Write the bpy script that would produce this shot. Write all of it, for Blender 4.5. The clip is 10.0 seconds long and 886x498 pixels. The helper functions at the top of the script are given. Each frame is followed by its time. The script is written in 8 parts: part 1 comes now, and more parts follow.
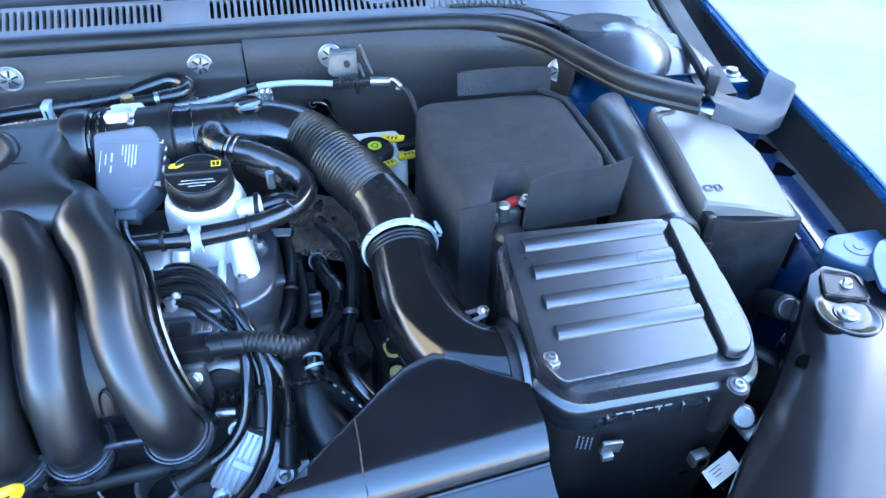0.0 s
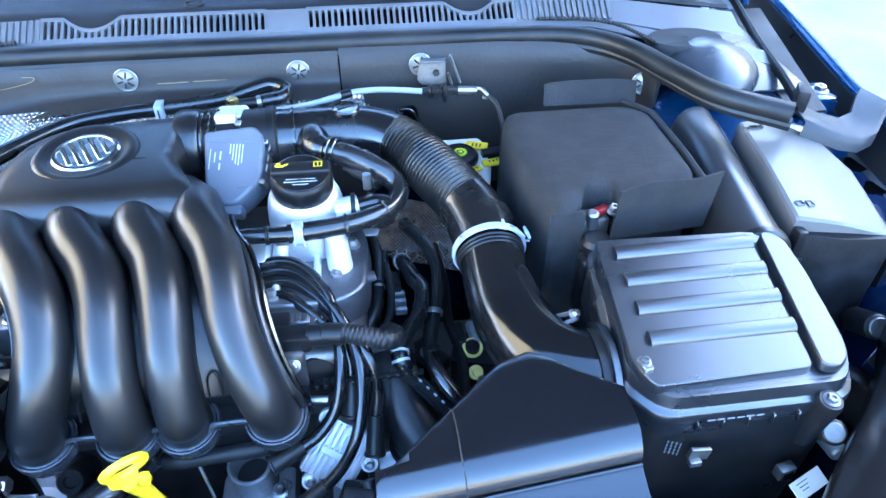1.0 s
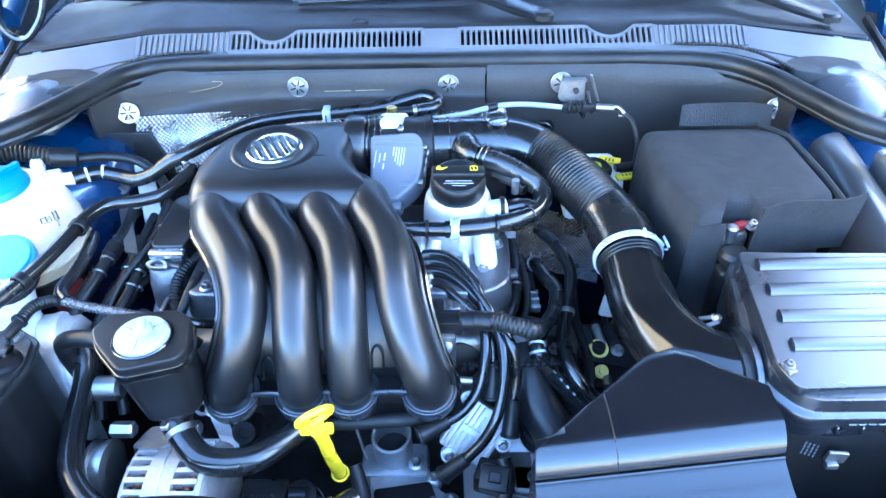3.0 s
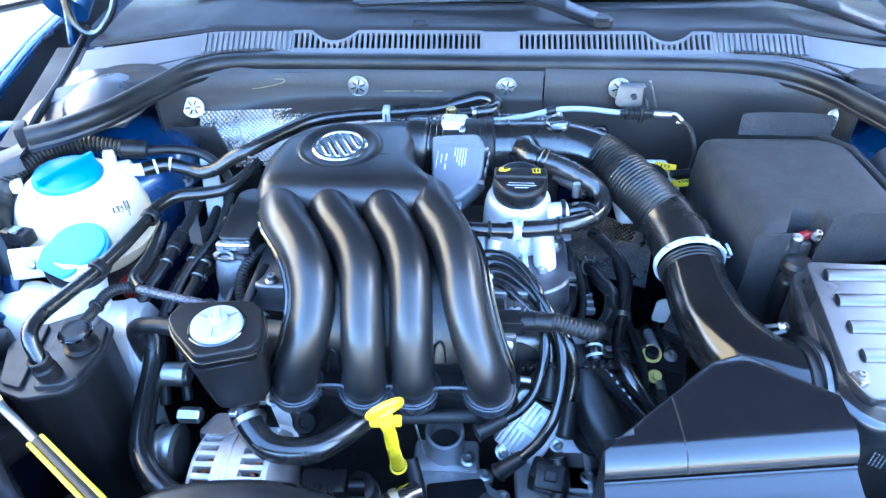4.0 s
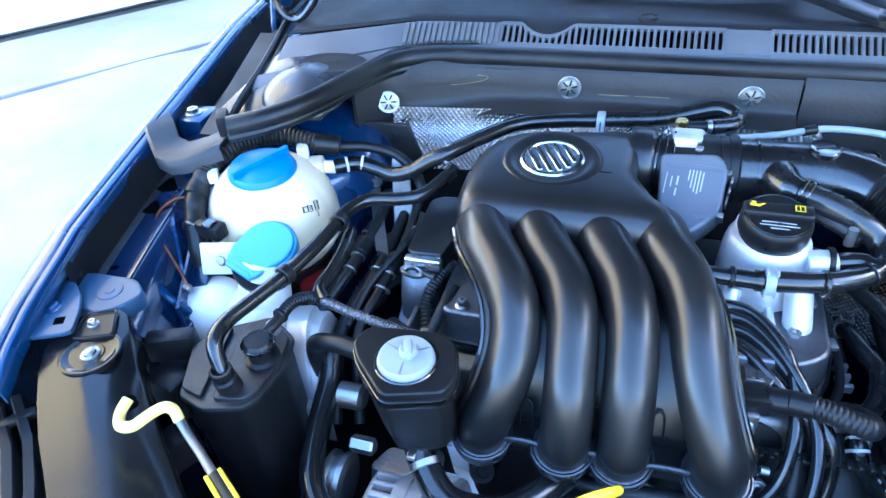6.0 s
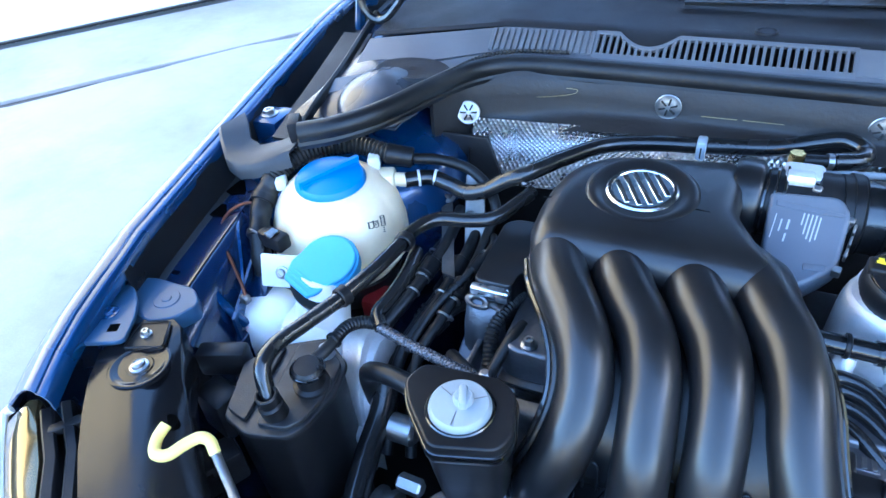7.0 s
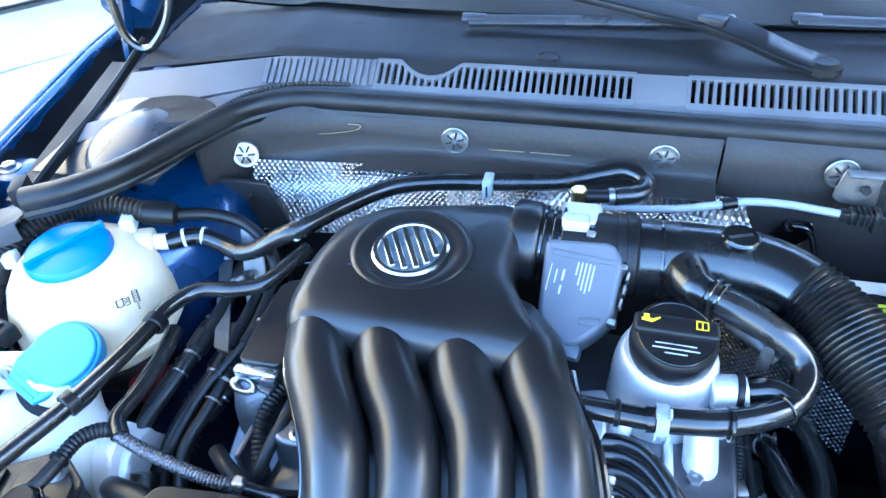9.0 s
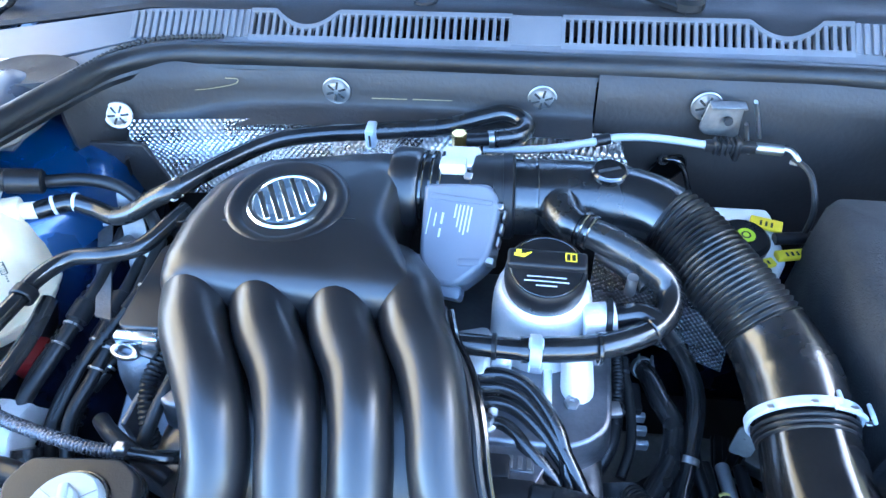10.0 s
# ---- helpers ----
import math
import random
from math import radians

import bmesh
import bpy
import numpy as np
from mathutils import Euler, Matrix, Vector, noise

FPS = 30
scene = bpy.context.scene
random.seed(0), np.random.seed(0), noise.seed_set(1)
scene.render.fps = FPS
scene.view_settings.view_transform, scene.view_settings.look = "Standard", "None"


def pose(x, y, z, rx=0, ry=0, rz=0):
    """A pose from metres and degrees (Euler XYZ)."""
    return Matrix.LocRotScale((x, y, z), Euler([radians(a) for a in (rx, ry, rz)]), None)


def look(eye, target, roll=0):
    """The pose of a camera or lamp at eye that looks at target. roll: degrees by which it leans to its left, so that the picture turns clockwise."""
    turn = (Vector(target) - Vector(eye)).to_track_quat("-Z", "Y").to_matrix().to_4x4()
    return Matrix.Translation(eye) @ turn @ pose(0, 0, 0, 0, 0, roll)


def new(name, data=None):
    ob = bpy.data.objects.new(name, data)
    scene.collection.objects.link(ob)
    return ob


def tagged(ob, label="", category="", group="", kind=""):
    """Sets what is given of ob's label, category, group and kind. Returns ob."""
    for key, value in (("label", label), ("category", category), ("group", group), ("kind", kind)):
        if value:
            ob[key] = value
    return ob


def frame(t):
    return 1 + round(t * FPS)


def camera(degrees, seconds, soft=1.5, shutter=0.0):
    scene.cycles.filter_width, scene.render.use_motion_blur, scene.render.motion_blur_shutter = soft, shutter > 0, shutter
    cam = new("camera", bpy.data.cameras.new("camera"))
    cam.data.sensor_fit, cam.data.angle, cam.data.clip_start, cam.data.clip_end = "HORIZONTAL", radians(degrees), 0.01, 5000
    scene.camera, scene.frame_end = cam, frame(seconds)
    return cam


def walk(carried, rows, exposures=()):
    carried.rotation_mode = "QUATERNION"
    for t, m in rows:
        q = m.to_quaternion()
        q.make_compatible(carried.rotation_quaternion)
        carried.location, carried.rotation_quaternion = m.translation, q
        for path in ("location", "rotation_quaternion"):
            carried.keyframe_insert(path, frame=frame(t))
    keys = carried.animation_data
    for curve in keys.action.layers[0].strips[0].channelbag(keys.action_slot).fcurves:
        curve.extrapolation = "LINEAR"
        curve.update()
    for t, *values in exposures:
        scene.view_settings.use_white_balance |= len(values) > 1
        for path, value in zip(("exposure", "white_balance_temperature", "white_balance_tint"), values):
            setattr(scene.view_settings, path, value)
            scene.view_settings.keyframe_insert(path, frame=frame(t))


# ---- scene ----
cam = camera(68.5, 10.0)
METRES, EYE, TILT, LEAN, TURN = 0.6300, 1.1854, -39.843, -0.931, -12.441
EAST, NORTH = 0.1324, -0.8074
ROWS = [
    (0.0, 0.0, 0.0, 0.0, 0.0, 0.0, 0.0),
    (0.5, -0.0353, -0.014, -0.0047, 1.75, 0.23, -0.9),
    (1.0, -0.0667, -0.0392, -0.0109, 4.06, 0.68, -2.37),
    (1.5, -0.0937, -0.0671, -0.0219, 6.04, 0.71, -3.87),
    (2.0, -0.1077, -0.0916, -0.0335, 7.75, 1.08, -4.47),
    (2.5, -0.1403, -0.1266, -0.0441, 9.64, 1.47, -5.33),
    (4.0, -0.2438, -0.1908, -0.0652, 12.26, 1.47, -8.21),
    (4.5, -0.2939, -0.182, -0.0752, 15.3, 0.71, -8.83),
    (5.0, -0.3296, -0.1652, -0.0647, 19.27, -0.2, -10.25),
    (5.5, -0.3723, -0.1182, -0.0451, 22.11, -0.96, -12.26),
    (7.0, -0.4438, 0.0098, 0.0372, 32.69, -4.7, -17.73),
    (7.5, -0.425, 0.0416, 0.0646, 35.74, -5.93, -19.6),
    (8.0, -0.3932, 0.0798, 0.0955, 32.88, -5.11, -18.71),
    (8.5, -0.3677, 0.1385, 0.1561, 26.11, -3.5, -15.41),
    (9.0, -0.3598, 0.1886, 0.1951, 23.2, -3.32, -13.47),
    (9.5, -0.3382, 0.2079, 0.2007, 20.19, -4.21, -12.27),
    (10.0, -0.2858, 0.2124, 0.1921, 17.14, -5.51, -10.35),
]
walk(cam, [(t, pose(EAST, NORTH, EYE, TILT, LEAN, TURN) @ pose(METRES * x, METRES * y, METRES * z, 90 + pitch, roll, yaw)) for t, x, y, z, yaw, pitch, roll in ROWS],
     [(0.0, 4.36, 5050, 9), (2.5, 4.76, 5050, 9), (4.5, 4.67, 5050, 9), (5.5, 4.20, 5050, 9), (7.0, 3.74, 5050, 9), (7.5, 3.65, 5050, 9), (8.0, 3.83, 5050, 9), (9.0, 4.33, 5050, 7), (10.0, 4.52, 5050, 8)])

# world and sun: low sun; an added, unseen house shades car and driveway
SUN_WAY = Vector((0.966 * 0.927, 0.259 * 0.927, 0.375)).normalized()
world = bpy.data.worlds.new("sky")
scene.world = world
world.use_nodes = True
sky = world.node_tree.nodes.new("ShaderNodeTexSky")
sky.sky_type = "NISHITA"
sky.sun_disc = False
sky.dust_density = 1.2
sky.sun_elevation = math.asin(SUN_WAY.z)
sky.sun_rotation = math.atan2(SUN_WAY.x, SUN_WAY.y)
world.node_tree.links.new(sky.outputs[0], world.node_tree.nodes["Background"].inputs[0])
world.node_tree.nodes["Background"].inputs[1].default_value = 0.15
sun = new("sun", bpy.data.lights.new("sun", "SUN"))
sun.data.energy, sun.data.angle, sun.data.color = 4.0, radians(0.53), (1.0, 0.97, 0.93)
sun.matrix_world = look(SUN_WAY * 30, (0, 0, 0))


# ---- building helpers ----
ORIGIN = {}


def thing(name, at, label, category, group="", kind=""):
    ob = new(name)
    ob.location = at
    ob.empty_display_size = 0.02
    ORIGIN[ob.name] = Vector(at)
    return tagged(ob, label, category, group, kind)


def part(name, bm, material, parent=None, label="", angle=38, **tags):
    """One bmesh, in world metres, as a mesh object under a thing or a part (or at top level)."""
    at = ORIGIN[parent.name] if parent else Vector((0, 0, 0))
    bmesh.ops.recalc_face_normals(bm, faces=bm.faces)
    me = bpy.data.meshes.new(name)
    bm.transform(Matrix.Translation(-at))
    bm.edges.index_update()
    crisp = {e.index for f in bm.faces if len(f.verts) > 4 for e in f.edges if len(e.link_faces) == 2 and e.calc_face_angle(0) > radians(7)}
    bm.to_mesh(me)
    bm.free()
    me.materials.append(material)
    me.shade_smooth()
    me.set_sharp_from_angle(angle=radians(angle))
    for i in crisp:
        me.edges[i].use_edge_sharp = True
    ob = new(name, me)
    ob.parent = parent
    ORIGIN[ob.name] = at
    return tagged(ob, label, **tags)


def lone(name, bm, material, label, category, group="", kind="", angle=38):
    return part(name, bm, material, None, label, angle, category=category, group=group, kind=kind)


def put(bm, other):
    me = bpy.data.meshes.new("joined")
    other.to_mesh(me)
    bm.from_mesh(me)
    bpy.data.meshes.remove(me)
    other.free()
    return bm


def bevel(bm, width, segments=2, angle=30):
    if width > 0:
        edges = [e for e in bm.edges if len(e.link_faces) == 2 and e.calc_face_angle(0) > radians(angle)]
        bmesh.ops.bevel(bm, geom=edges, offset=width, segments=segments, affect="EDGES", profile=0.5, clamp_overlap=True)
    return bm


def box(x0, x1, y0, y1, z0, z1, b=0.003, seg=2, m=None):
    bm = bmesh.new()
    bmesh.ops.create_cube(bm, size=1, matrix=Matrix.LocRotScale(((x0 + x1) / 2, (y0 + y1) / 2, (z0 + z1) / 2), None, (x1 - x0, y1 - y0, z1 - z0)))
    bevel(bm, b, seg)
    if m:
        bm.transform(m)
    return bm


def block(c, size, b=0.003, seg=2, rx=0, ry=0, rz=0):
    sx, sy, sz = size
    return box(-sx / 2, sx / 2, -sy / 2, sy / 2, -sz / 2, sz / 2, b, seg, pose(*c, rx, ry, rz))


def prism(poly, z0, z1, b=0.003, seg=2, m=None, shrink=0.0, top=None):
    """A polygon of (x, y) drawn up from z0 to z1; shrink pulls the top in; top(x, y) gives its height."""
    bm = bmesh.new()
    cx, cy = sum(p[0] for p in poly) / len(poly), sum(p[1] for p in poly) / len(poly)
    low = [bm.verts.new((x, y, z0)) for x, y in poly]
    high = []
    for x, y in poly:
        d = math.hypot(x - cx, y - cy)
        k = 1 - shrink / d if d else 1
        px, py = cx + (x - cx) * k, cy + (y - cy) * k
        high.append(bm.verts.new((px, py, top(px, py) if top else z1)))
    n = len(poly)
    for i in range(n):
        bm.faces.new((low[i], low[(i + 1) % n], high[(i + 1) % n], high[i]))
    bm.faces.new(high)
    bm.faces.new(low[::-1])
    bmesh.ops.recalc_face_normals(bm, faces=bm.faces)
    bevel(bm, b, seg, 20)
    if m:
        bm.transform(m)
    return bm


def rounded(poly, r, n=4):
    """The polygon with its corners rounded by r (one number, or one a corner)."""
    out = []
    k = len(poly)
    for i, p in enumerate(poly):
        rr = r[i] if isinstance(r, (list, tuple)) else r
        p, a, c = Vector(p), Vector(poly[i - 1]), Vector(poly[(i + 1) % k])
        u, v = (a - p), (c - p)
        rr = min(rr, u.length * 0.45, v.length * 0.45)
        if rr <= 0:
            out.append(tuple(p))
            continue
        s, e = p + u.normalized() * rr, p + v.normalized() * rr
        for j in range(n + 1):
            t = j / n
            q = s * (1 - t) ** 2 + p * 2 * t * (1 - t) + e * t ** 2
            out.append(tuple(q))
    return out


def smooth_path(pts, n=6):
    """A Catmull-Rom line through the points."""
    pts = [Vector(p) for p in pts]
    ext = [pts[0] * 2 - pts[1], *pts, pts[-1] * 2 - pts[-2]]
    out = []
    for i in range(1, len(ext) - 2):
        a, b, c, d = ext[i - 1:i + 3]
        for j in range(n):
            t = j / n
            out.append(0.5 * (2 * b + (c - a) * t + (2 * a - 5 * b + 4 * c - d) * t ** 2 + (3 * b - a - 3 * c + d) * t ** 3))
    out.append(pts[-1])
    return out


def even(path, step):
    """The path cut again into even steps."""
    out, left = [path[0]], step
    for a, b in zip(path, path[1:]):
        d, gone = (b - a).length, 0.0
        while d - gone >= left:
            gone += left
            out.append(a.lerp(b, gone / d))
            left = step
        left -= d - gone
    if (out[-1] - path[-1]).length > step * 0.3:
        out.append(path[-1])
    return out


def sweep(path, r, seg=12, flat=1.0, caps=True, side=None):
    """A tube along a dense path. r: a number or a function of u in 0..1. flat: height over width. side: a way that the width keeps to."""
    bm = bmesh.new()
    path = [Vector(p) for p in path]
    n = len(path)
    rings, ref = [], None
    for i, p in enumerate(path):
        t = (path[min(i + 1, n - 1)] - path[max(i - 1, 0)]).normalized()
        if side is not None:
            ref = Vector(side)
        elif ref is None:
            ref = Vector((0, 0, 1)) if abs(t.z) < 0.9 else Vector((0, 1, 0))
        ref = (ref - t * ref.dot(t)).normalized()
        other = t.cross(ref)
        u = i / max(n - 1, 1)
        rr = r(u) if callable(r) else r
        rings.append([bm.verts.new(p + ref * rr * math.cos(a) + other * rr * flat * math.sin(a)) for a in (2 * math.pi * k / seg for k in range(seg))])
    for a, b in zip(rings, rings[1:]):
        for k in range(seg):
            bm.faces.new((a[k], a[(k + 1) % seg], b[(k + 1) % seg], b[k]))
    if caps:
        bm.faces.new(rings[0][::-1])
        bm.faces.new(rings[-1])
    return bm


def tube(pts, r, seg=12, n=6, flat=1.0, side=None):
    return sweep(smooth_path(pts, n), r, seg, flat, True, side)


def ribbed(pts, r, depth, pitch, seg=14, n=8):
    """A corrugated hose: round ridges every pitch."""
    path = even(smooth_path(pts, n), pitch / 4)
    count = len(path)
    wave = (0.0, 0.7, 1.0, 0.7)
    return sweep(path, lambda u: r - depth * (1 - wave[round(u * (count - 1)) % 4]), seg)


def lathe(profile, at=(0, 0, 0), axis=(0, 0, 1), seg=28):
    """Turns (radius, height) pairs round an axis."""
    bm = bmesh.new()
    rings = []
    for r, z in profile:
        if r < 1e-5:
            rings.append([bm.verts.new((0, 0, z))])
        else:
            rings.append([bm.verts.new((r * math.cos(2 * math.pi * k / seg), r * math.sin(2 * math.pi * k / seg), z)) for k in range(seg)])
    for a, b in zip(rings, rings[1:]):
        if len(a) == 1 and len(b) == 1:
            continue
        for k in range(seg):
            q = (k + 1) % seg
            if len(a) == 1:
                bm.faces.new((a[0], b[q], b[k]))
            elif len(b) == 1:
                bm.faces.new((a[k], a[q], b[0]))
            else:
                bm.faces.new((a[k], a[q], b[q], b[k]))
    if len(rings[0]) > 1:
        bm.faces.new(rings[0][::-1])
    if len(rings[-1]) > 1:
        bm.faces.new(rings[-1])
    bm.transform(Matrix.Translation(at) @ Vector((0, 0, 1)).rotation_difference(Vector(axis)).to_matrix().to_4x4())
    return bm


def rod(a, b, r, seg=16, chamfer=0.0):
    a, b = Vector(a), Vector(b)
    h = (b - a).length
    c = min(chamfer, r * 0.5, h * 0.4)
    prof = [(r - c, 0), (r, c), (r, h - c), (r - c, h)] if c else [(r, 0), (r, h)]
    return lathe(prof, a, b - a, seg)


def ring(at, axis, r0, r1, h, seg=28, c=0.001):
    """A flat ring or a pipe's end with a hole."""
    bm = bmesh.new()
    rows = []
    for r, z in ((r0, 0), (r0, h - c), (r0 + c, h), (r1 - c, h), (r1, h - c), (r1, 0)):
        rows.append([bm.verts.new((r * math.cos(2 * math.pi * k / seg), r * math.sin(2 * math.pi * k / seg), z)) for k in range(seg)])
    for i in range(6):
        a, b = rows[i], rows[(i + 1) % 6]
        for k in range(seg):
            bm.faces.new((a[k], a[(k + 1) % seg], b[(k + 1) % seg], b[k]))
    bm.transform(Matrix.Translation(at) @ Vector((0, 0, 1)).rotation_difference(Vector(axis)).to_matrix().to_4x4())
    return bm


def loft(rows, closed=True, caps=True):
    """Skins rows of equally many points."""
    bm = bmesh.new()
    vs = [[bm.verts.new(p) for p in row] for row in rows]
    n = len(vs[0])
    for a, b in zip(vs, vs[1:]):
        for k in range(n if closed else n - 1):
            bm.faces.new((a[k], a[(k + 1) % n], b[(k + 1) % n], b[k]))
    if closed and caps:
        bm.faces.new(vs[0][::-1])
        bm.faces.new(vs[-1])
    bmesh.ops.recalc_face_normals(bm, faces=bm.faces)
    return bm


def sheet(rows, thick):
    """An open skin with a thickness."""
    bm = loft(rows, closed=False)
    bmesh.ops.solidify(bm, geom=bm.faces[:], thickness=thick)
    return bm


def hexhead(at, axis, r=0.006, h=0.005, collar=1.45):
    """A screw: a washer collar, a hexagon and a dimple."""
    bm = lathe([(r * collar, 0), (r * collar, h * 0.25), (r * 1.02, h * 0.4)], at, axis, 18)
    top = Vector(at) + Vector(axis).normalized() * h * 0.3
    put(bm, lathe([(r, 0), (r, h * 0.85), (r * 0.85, h), (r * 0.45, h), (r * 0.4, h * 0.6)], top, axis, 6))
    return bm


def lerp_at(rows, v):
    """Values from rows (v, a, b, ...), straight between them."""
    rows = sorted(rows)
    if v <= rows[0][0]:
        return rows[0][1:]
    for a, b in zip(rows, rows[1:]):
        if v <= b[0]:
            t = (v - a[0]) / (b[0] - a[0])
            return tuple(p + (q - p) * t for p, q in zip(a[1:], b[1:]))
    return rows[-1][1:]


def words(text, size, m, material, parent, name="lettering", depth=0.0002):
    cu = bpy.data.curves.new("letters", "FONT")
    cu.body, cu.size, cu.extrude, cu.align_x, cu.align_y = text, size, depth, "CENTER", "CENTER"
    tmp = bpy.data.objects.new("letters", cu)
    me = bpy.data.meshes.new_from_object(tmp)
    bpy.data.objects.remove(tmp)
    bm = bmesh.new()
    bm.from_mesh(me)
    bpy.data.meshes.remove(me)
    bm.transform(m)
    return part(name, bm, material, parent)


def bars(m, rows, material, parent, name="print_line", thick=0.0003):
    """Lines of print too small to read: thin bars (x, y, length, height) on a plane m."""
    for x, y, w, h in rows:
        part(name, box(x - w / 2, x + w / 2, y - h / 2, y + h / 2, 0, thick, 0, 1, m), material, parent)


# ---- materials ----
def material(name, color, rough=0.5, metal=0.0, vary=0.15, grain=400.0, bump=0.05, blotch=18.0, coat=0.0, coat_rough=0.06, spec=0.5, dirt=0.0, dirt_color=(0.22, 0.2, 0.17), sub=0.0, shimmer=0.1):
    """Base colour with blotches and grain, uneven gloss, fine relief; dirt lies in drifts."""
    ma = bpy.data.materials.new(name)
    ma.use_nodes = True
    nt = ma.node_tree
    no, li = nt.nodes, nt.links
    bs = no["Principled BSDF"]
    co = no.new("ShaderNodeTexCoord")
    big = no.new("ShaderNodeTexNoise")
    big.inputs["Scale"].default_value, big.inputs["Detail"].default_value = blotch, 6
    fine = no.new("ShaderNodeTexNoise")
    fine.inputs["Scale"].default_value, fine.inputs["Detail"].default_value = grain, 3
    for t in (big, fine):
        li.new(co.outputs["Object"], t.inputs["Vector"])
    ramp = no.new("ShaderNodeMapRange")
    ramp.inputs["To Min"].default_value, ramp.inputs["To Max"].default_value = 1 - vary, 1 + vary
    mixn = no.new("ShaderNodeMath")
    mixn.operation = "MULTIPLY_ADD"
    mixn.inputs[1].default_value = 0.35
    li.new(fine.outputs[0], mixn.inputs[0])
    li.new(big.outputs[0], mixn.inputs[2])
    li.new(mixn.outputs[0], ramp.inputs["Value"])
    ramp.inputs["From Min"].default_value, ramp.inputs["From Max"].default_value = 0.35, 1.0
    ramp.clamp = False
    sc = no.new("ShaderNodeVectorMath")
    sc.operation = "SCALE"
    sc.inputs[0].default_value = color
    li.new(ramp.outputs[0], sc.inputs["Scale"])
    out = sc.outputs[0]
    rr = no.new("ShaderNodeMapRange")
    rr.inputs["From Min"].default_value, rr.inputs["From Max"].default_value = 0.3, 0.7
    rr.inputs["To Min"].default_value, rr.inputs["To Max"].default_value = max(rough - shimmer, 0.02), min(rough + shimmer, 1)
    li.new(big.outputs[0], rr.inputs["Value"])
    li.new(rr.outputs[0], bs.inputs["Roughness"])
    if dirt > 0:
        dn = no.new("ShaderNodeTexNoise")
        dn.inputs["Scale"].default_value, dn.inputs["Detail"].default_value = blotch * 0.6, 9
        dn.inputs["Roughness"].default_value = 0.7
        li.new(co.outputs["Object"], dn.inputs["Vector"])
        dr = no.new("ShaderNodeMapRange")
        dr.inputs["From Min"].default_value, dr.inputs["From Max"].default_value = 0.45, 0.75
        dr.inputs["To Max"].default_value = dirt
        li.new(dn.outputs[0], dr.inputs["Value"])
        mx = no.new("ShaderNodeMix")
        mx.data_type = "RGBA"
        li.new(dr.outputs[0], mx.inputs["Factor"])
        li.new(out, mx.inputs["A"])
        mx.inputs["B"].default_value = (*dirt_color, 1)
        out = mx.outputs["Result"]
    li.new(out, bs.inputs["Base Color"])
    bs.inputs["Metallic"].default_value = metal
    bs.inputs["Specular IOR Level"].default_value = spec
    bs.inputs["Coat Weight"].default_value = coat
    bs.inputs["Coat Roughness"].default_value = coat_rough
    if sub:
        bs.inputs["Subsurface Weight"].default_value = sub
        bs.inputs["Subsurface Radius"].default_value = (0.02, 0.016, 0.01)
        bs.inputs["Subsurface Scale"].default_value = 0.5
    if bump:
        bp = no.new("ShaderNodeBump")
        bp.inputs["Strength"].default_value, bp.inputs["Distance"].default_value = bump, 0.002
        li.new(fine.outputs[0], bp.inputs["Height"])
        li.new(bp.outputs[0], bs.inputs["Normal"])
    return ma


def foil_material(name="embossed_foil", color=(0.86, 0.86, 0.87), dirt=0.0):
    """Embossed aluminium foil: round dimples in a staggered grid."""
    ma = material(name, color, 0.28, 1.0, 0.15, 60, 0.0, dirt=dirt, dirt_color=(0.03, 0.03, 0.03))
    no, li = ma.node_tree.nodes, ma.node_tree.links
    bs = no["Principled BSDF"]
    co = no.new("ShaderNodeTexCoord")
    rot = no.new("ShaderNodeMapping")
    rot.inputs["Rotation"].default_value = (0, radians(45), 0)
    li.new(co.outputs["Object"], rot.inputs["Vector"])
    vor = no.new("ShaderNodeTexVoronoi")
    vor.inputs["Scale"].default_value, vor.inputs["Randomness"].default_value = 225, 0.0
    vor.voronoi_dimensions = "3D"
    flat = no.new("ShaderNodeVectorMath")
    flat.operation = "MULTIPLY"
    flat.inputs[1].default_value = (1, 0.0, 1)
    li.new(rot.outputs[0], flat.inputs[0])
    li.new(flat.outputs[0], vor.inputs["Vector"])
    bp = no.new("ShaderNodeBump")
    bp.inputs["Strength"].default_value, bp.inputs["Distance"].default_value = 1.0, 0.004
    li.new(vor.outputs["Distance"], bp.inputs["Height"])
    li.new(bp.outputs[0], bs.inputs["Normal"])
    return ma


def concrete_material():
    ma = material("concrete", (0.29, 0.282, 0.27), 0.85, 0.0, 0.18, 160, 0.4, 2.3, dirt=0.6, dirt_color=(0.12, 0.114, 0.105))
    return ma


def glass_material(name, color=(0.8, 0.85, 0.85), rough=0.02):
    ma = material(name, color, rough, 0.0, 0.02, 50, 0.0, shimmer=0.01)
    ma.node_tree.nodes["Principled BSDF"].inputs["Transmission Weight"].default_value = 1.0
    ma.node_tree.nodes["Principled BSDF"].inputs["Specular IOR Level"].default_value = 0.2
    return ma


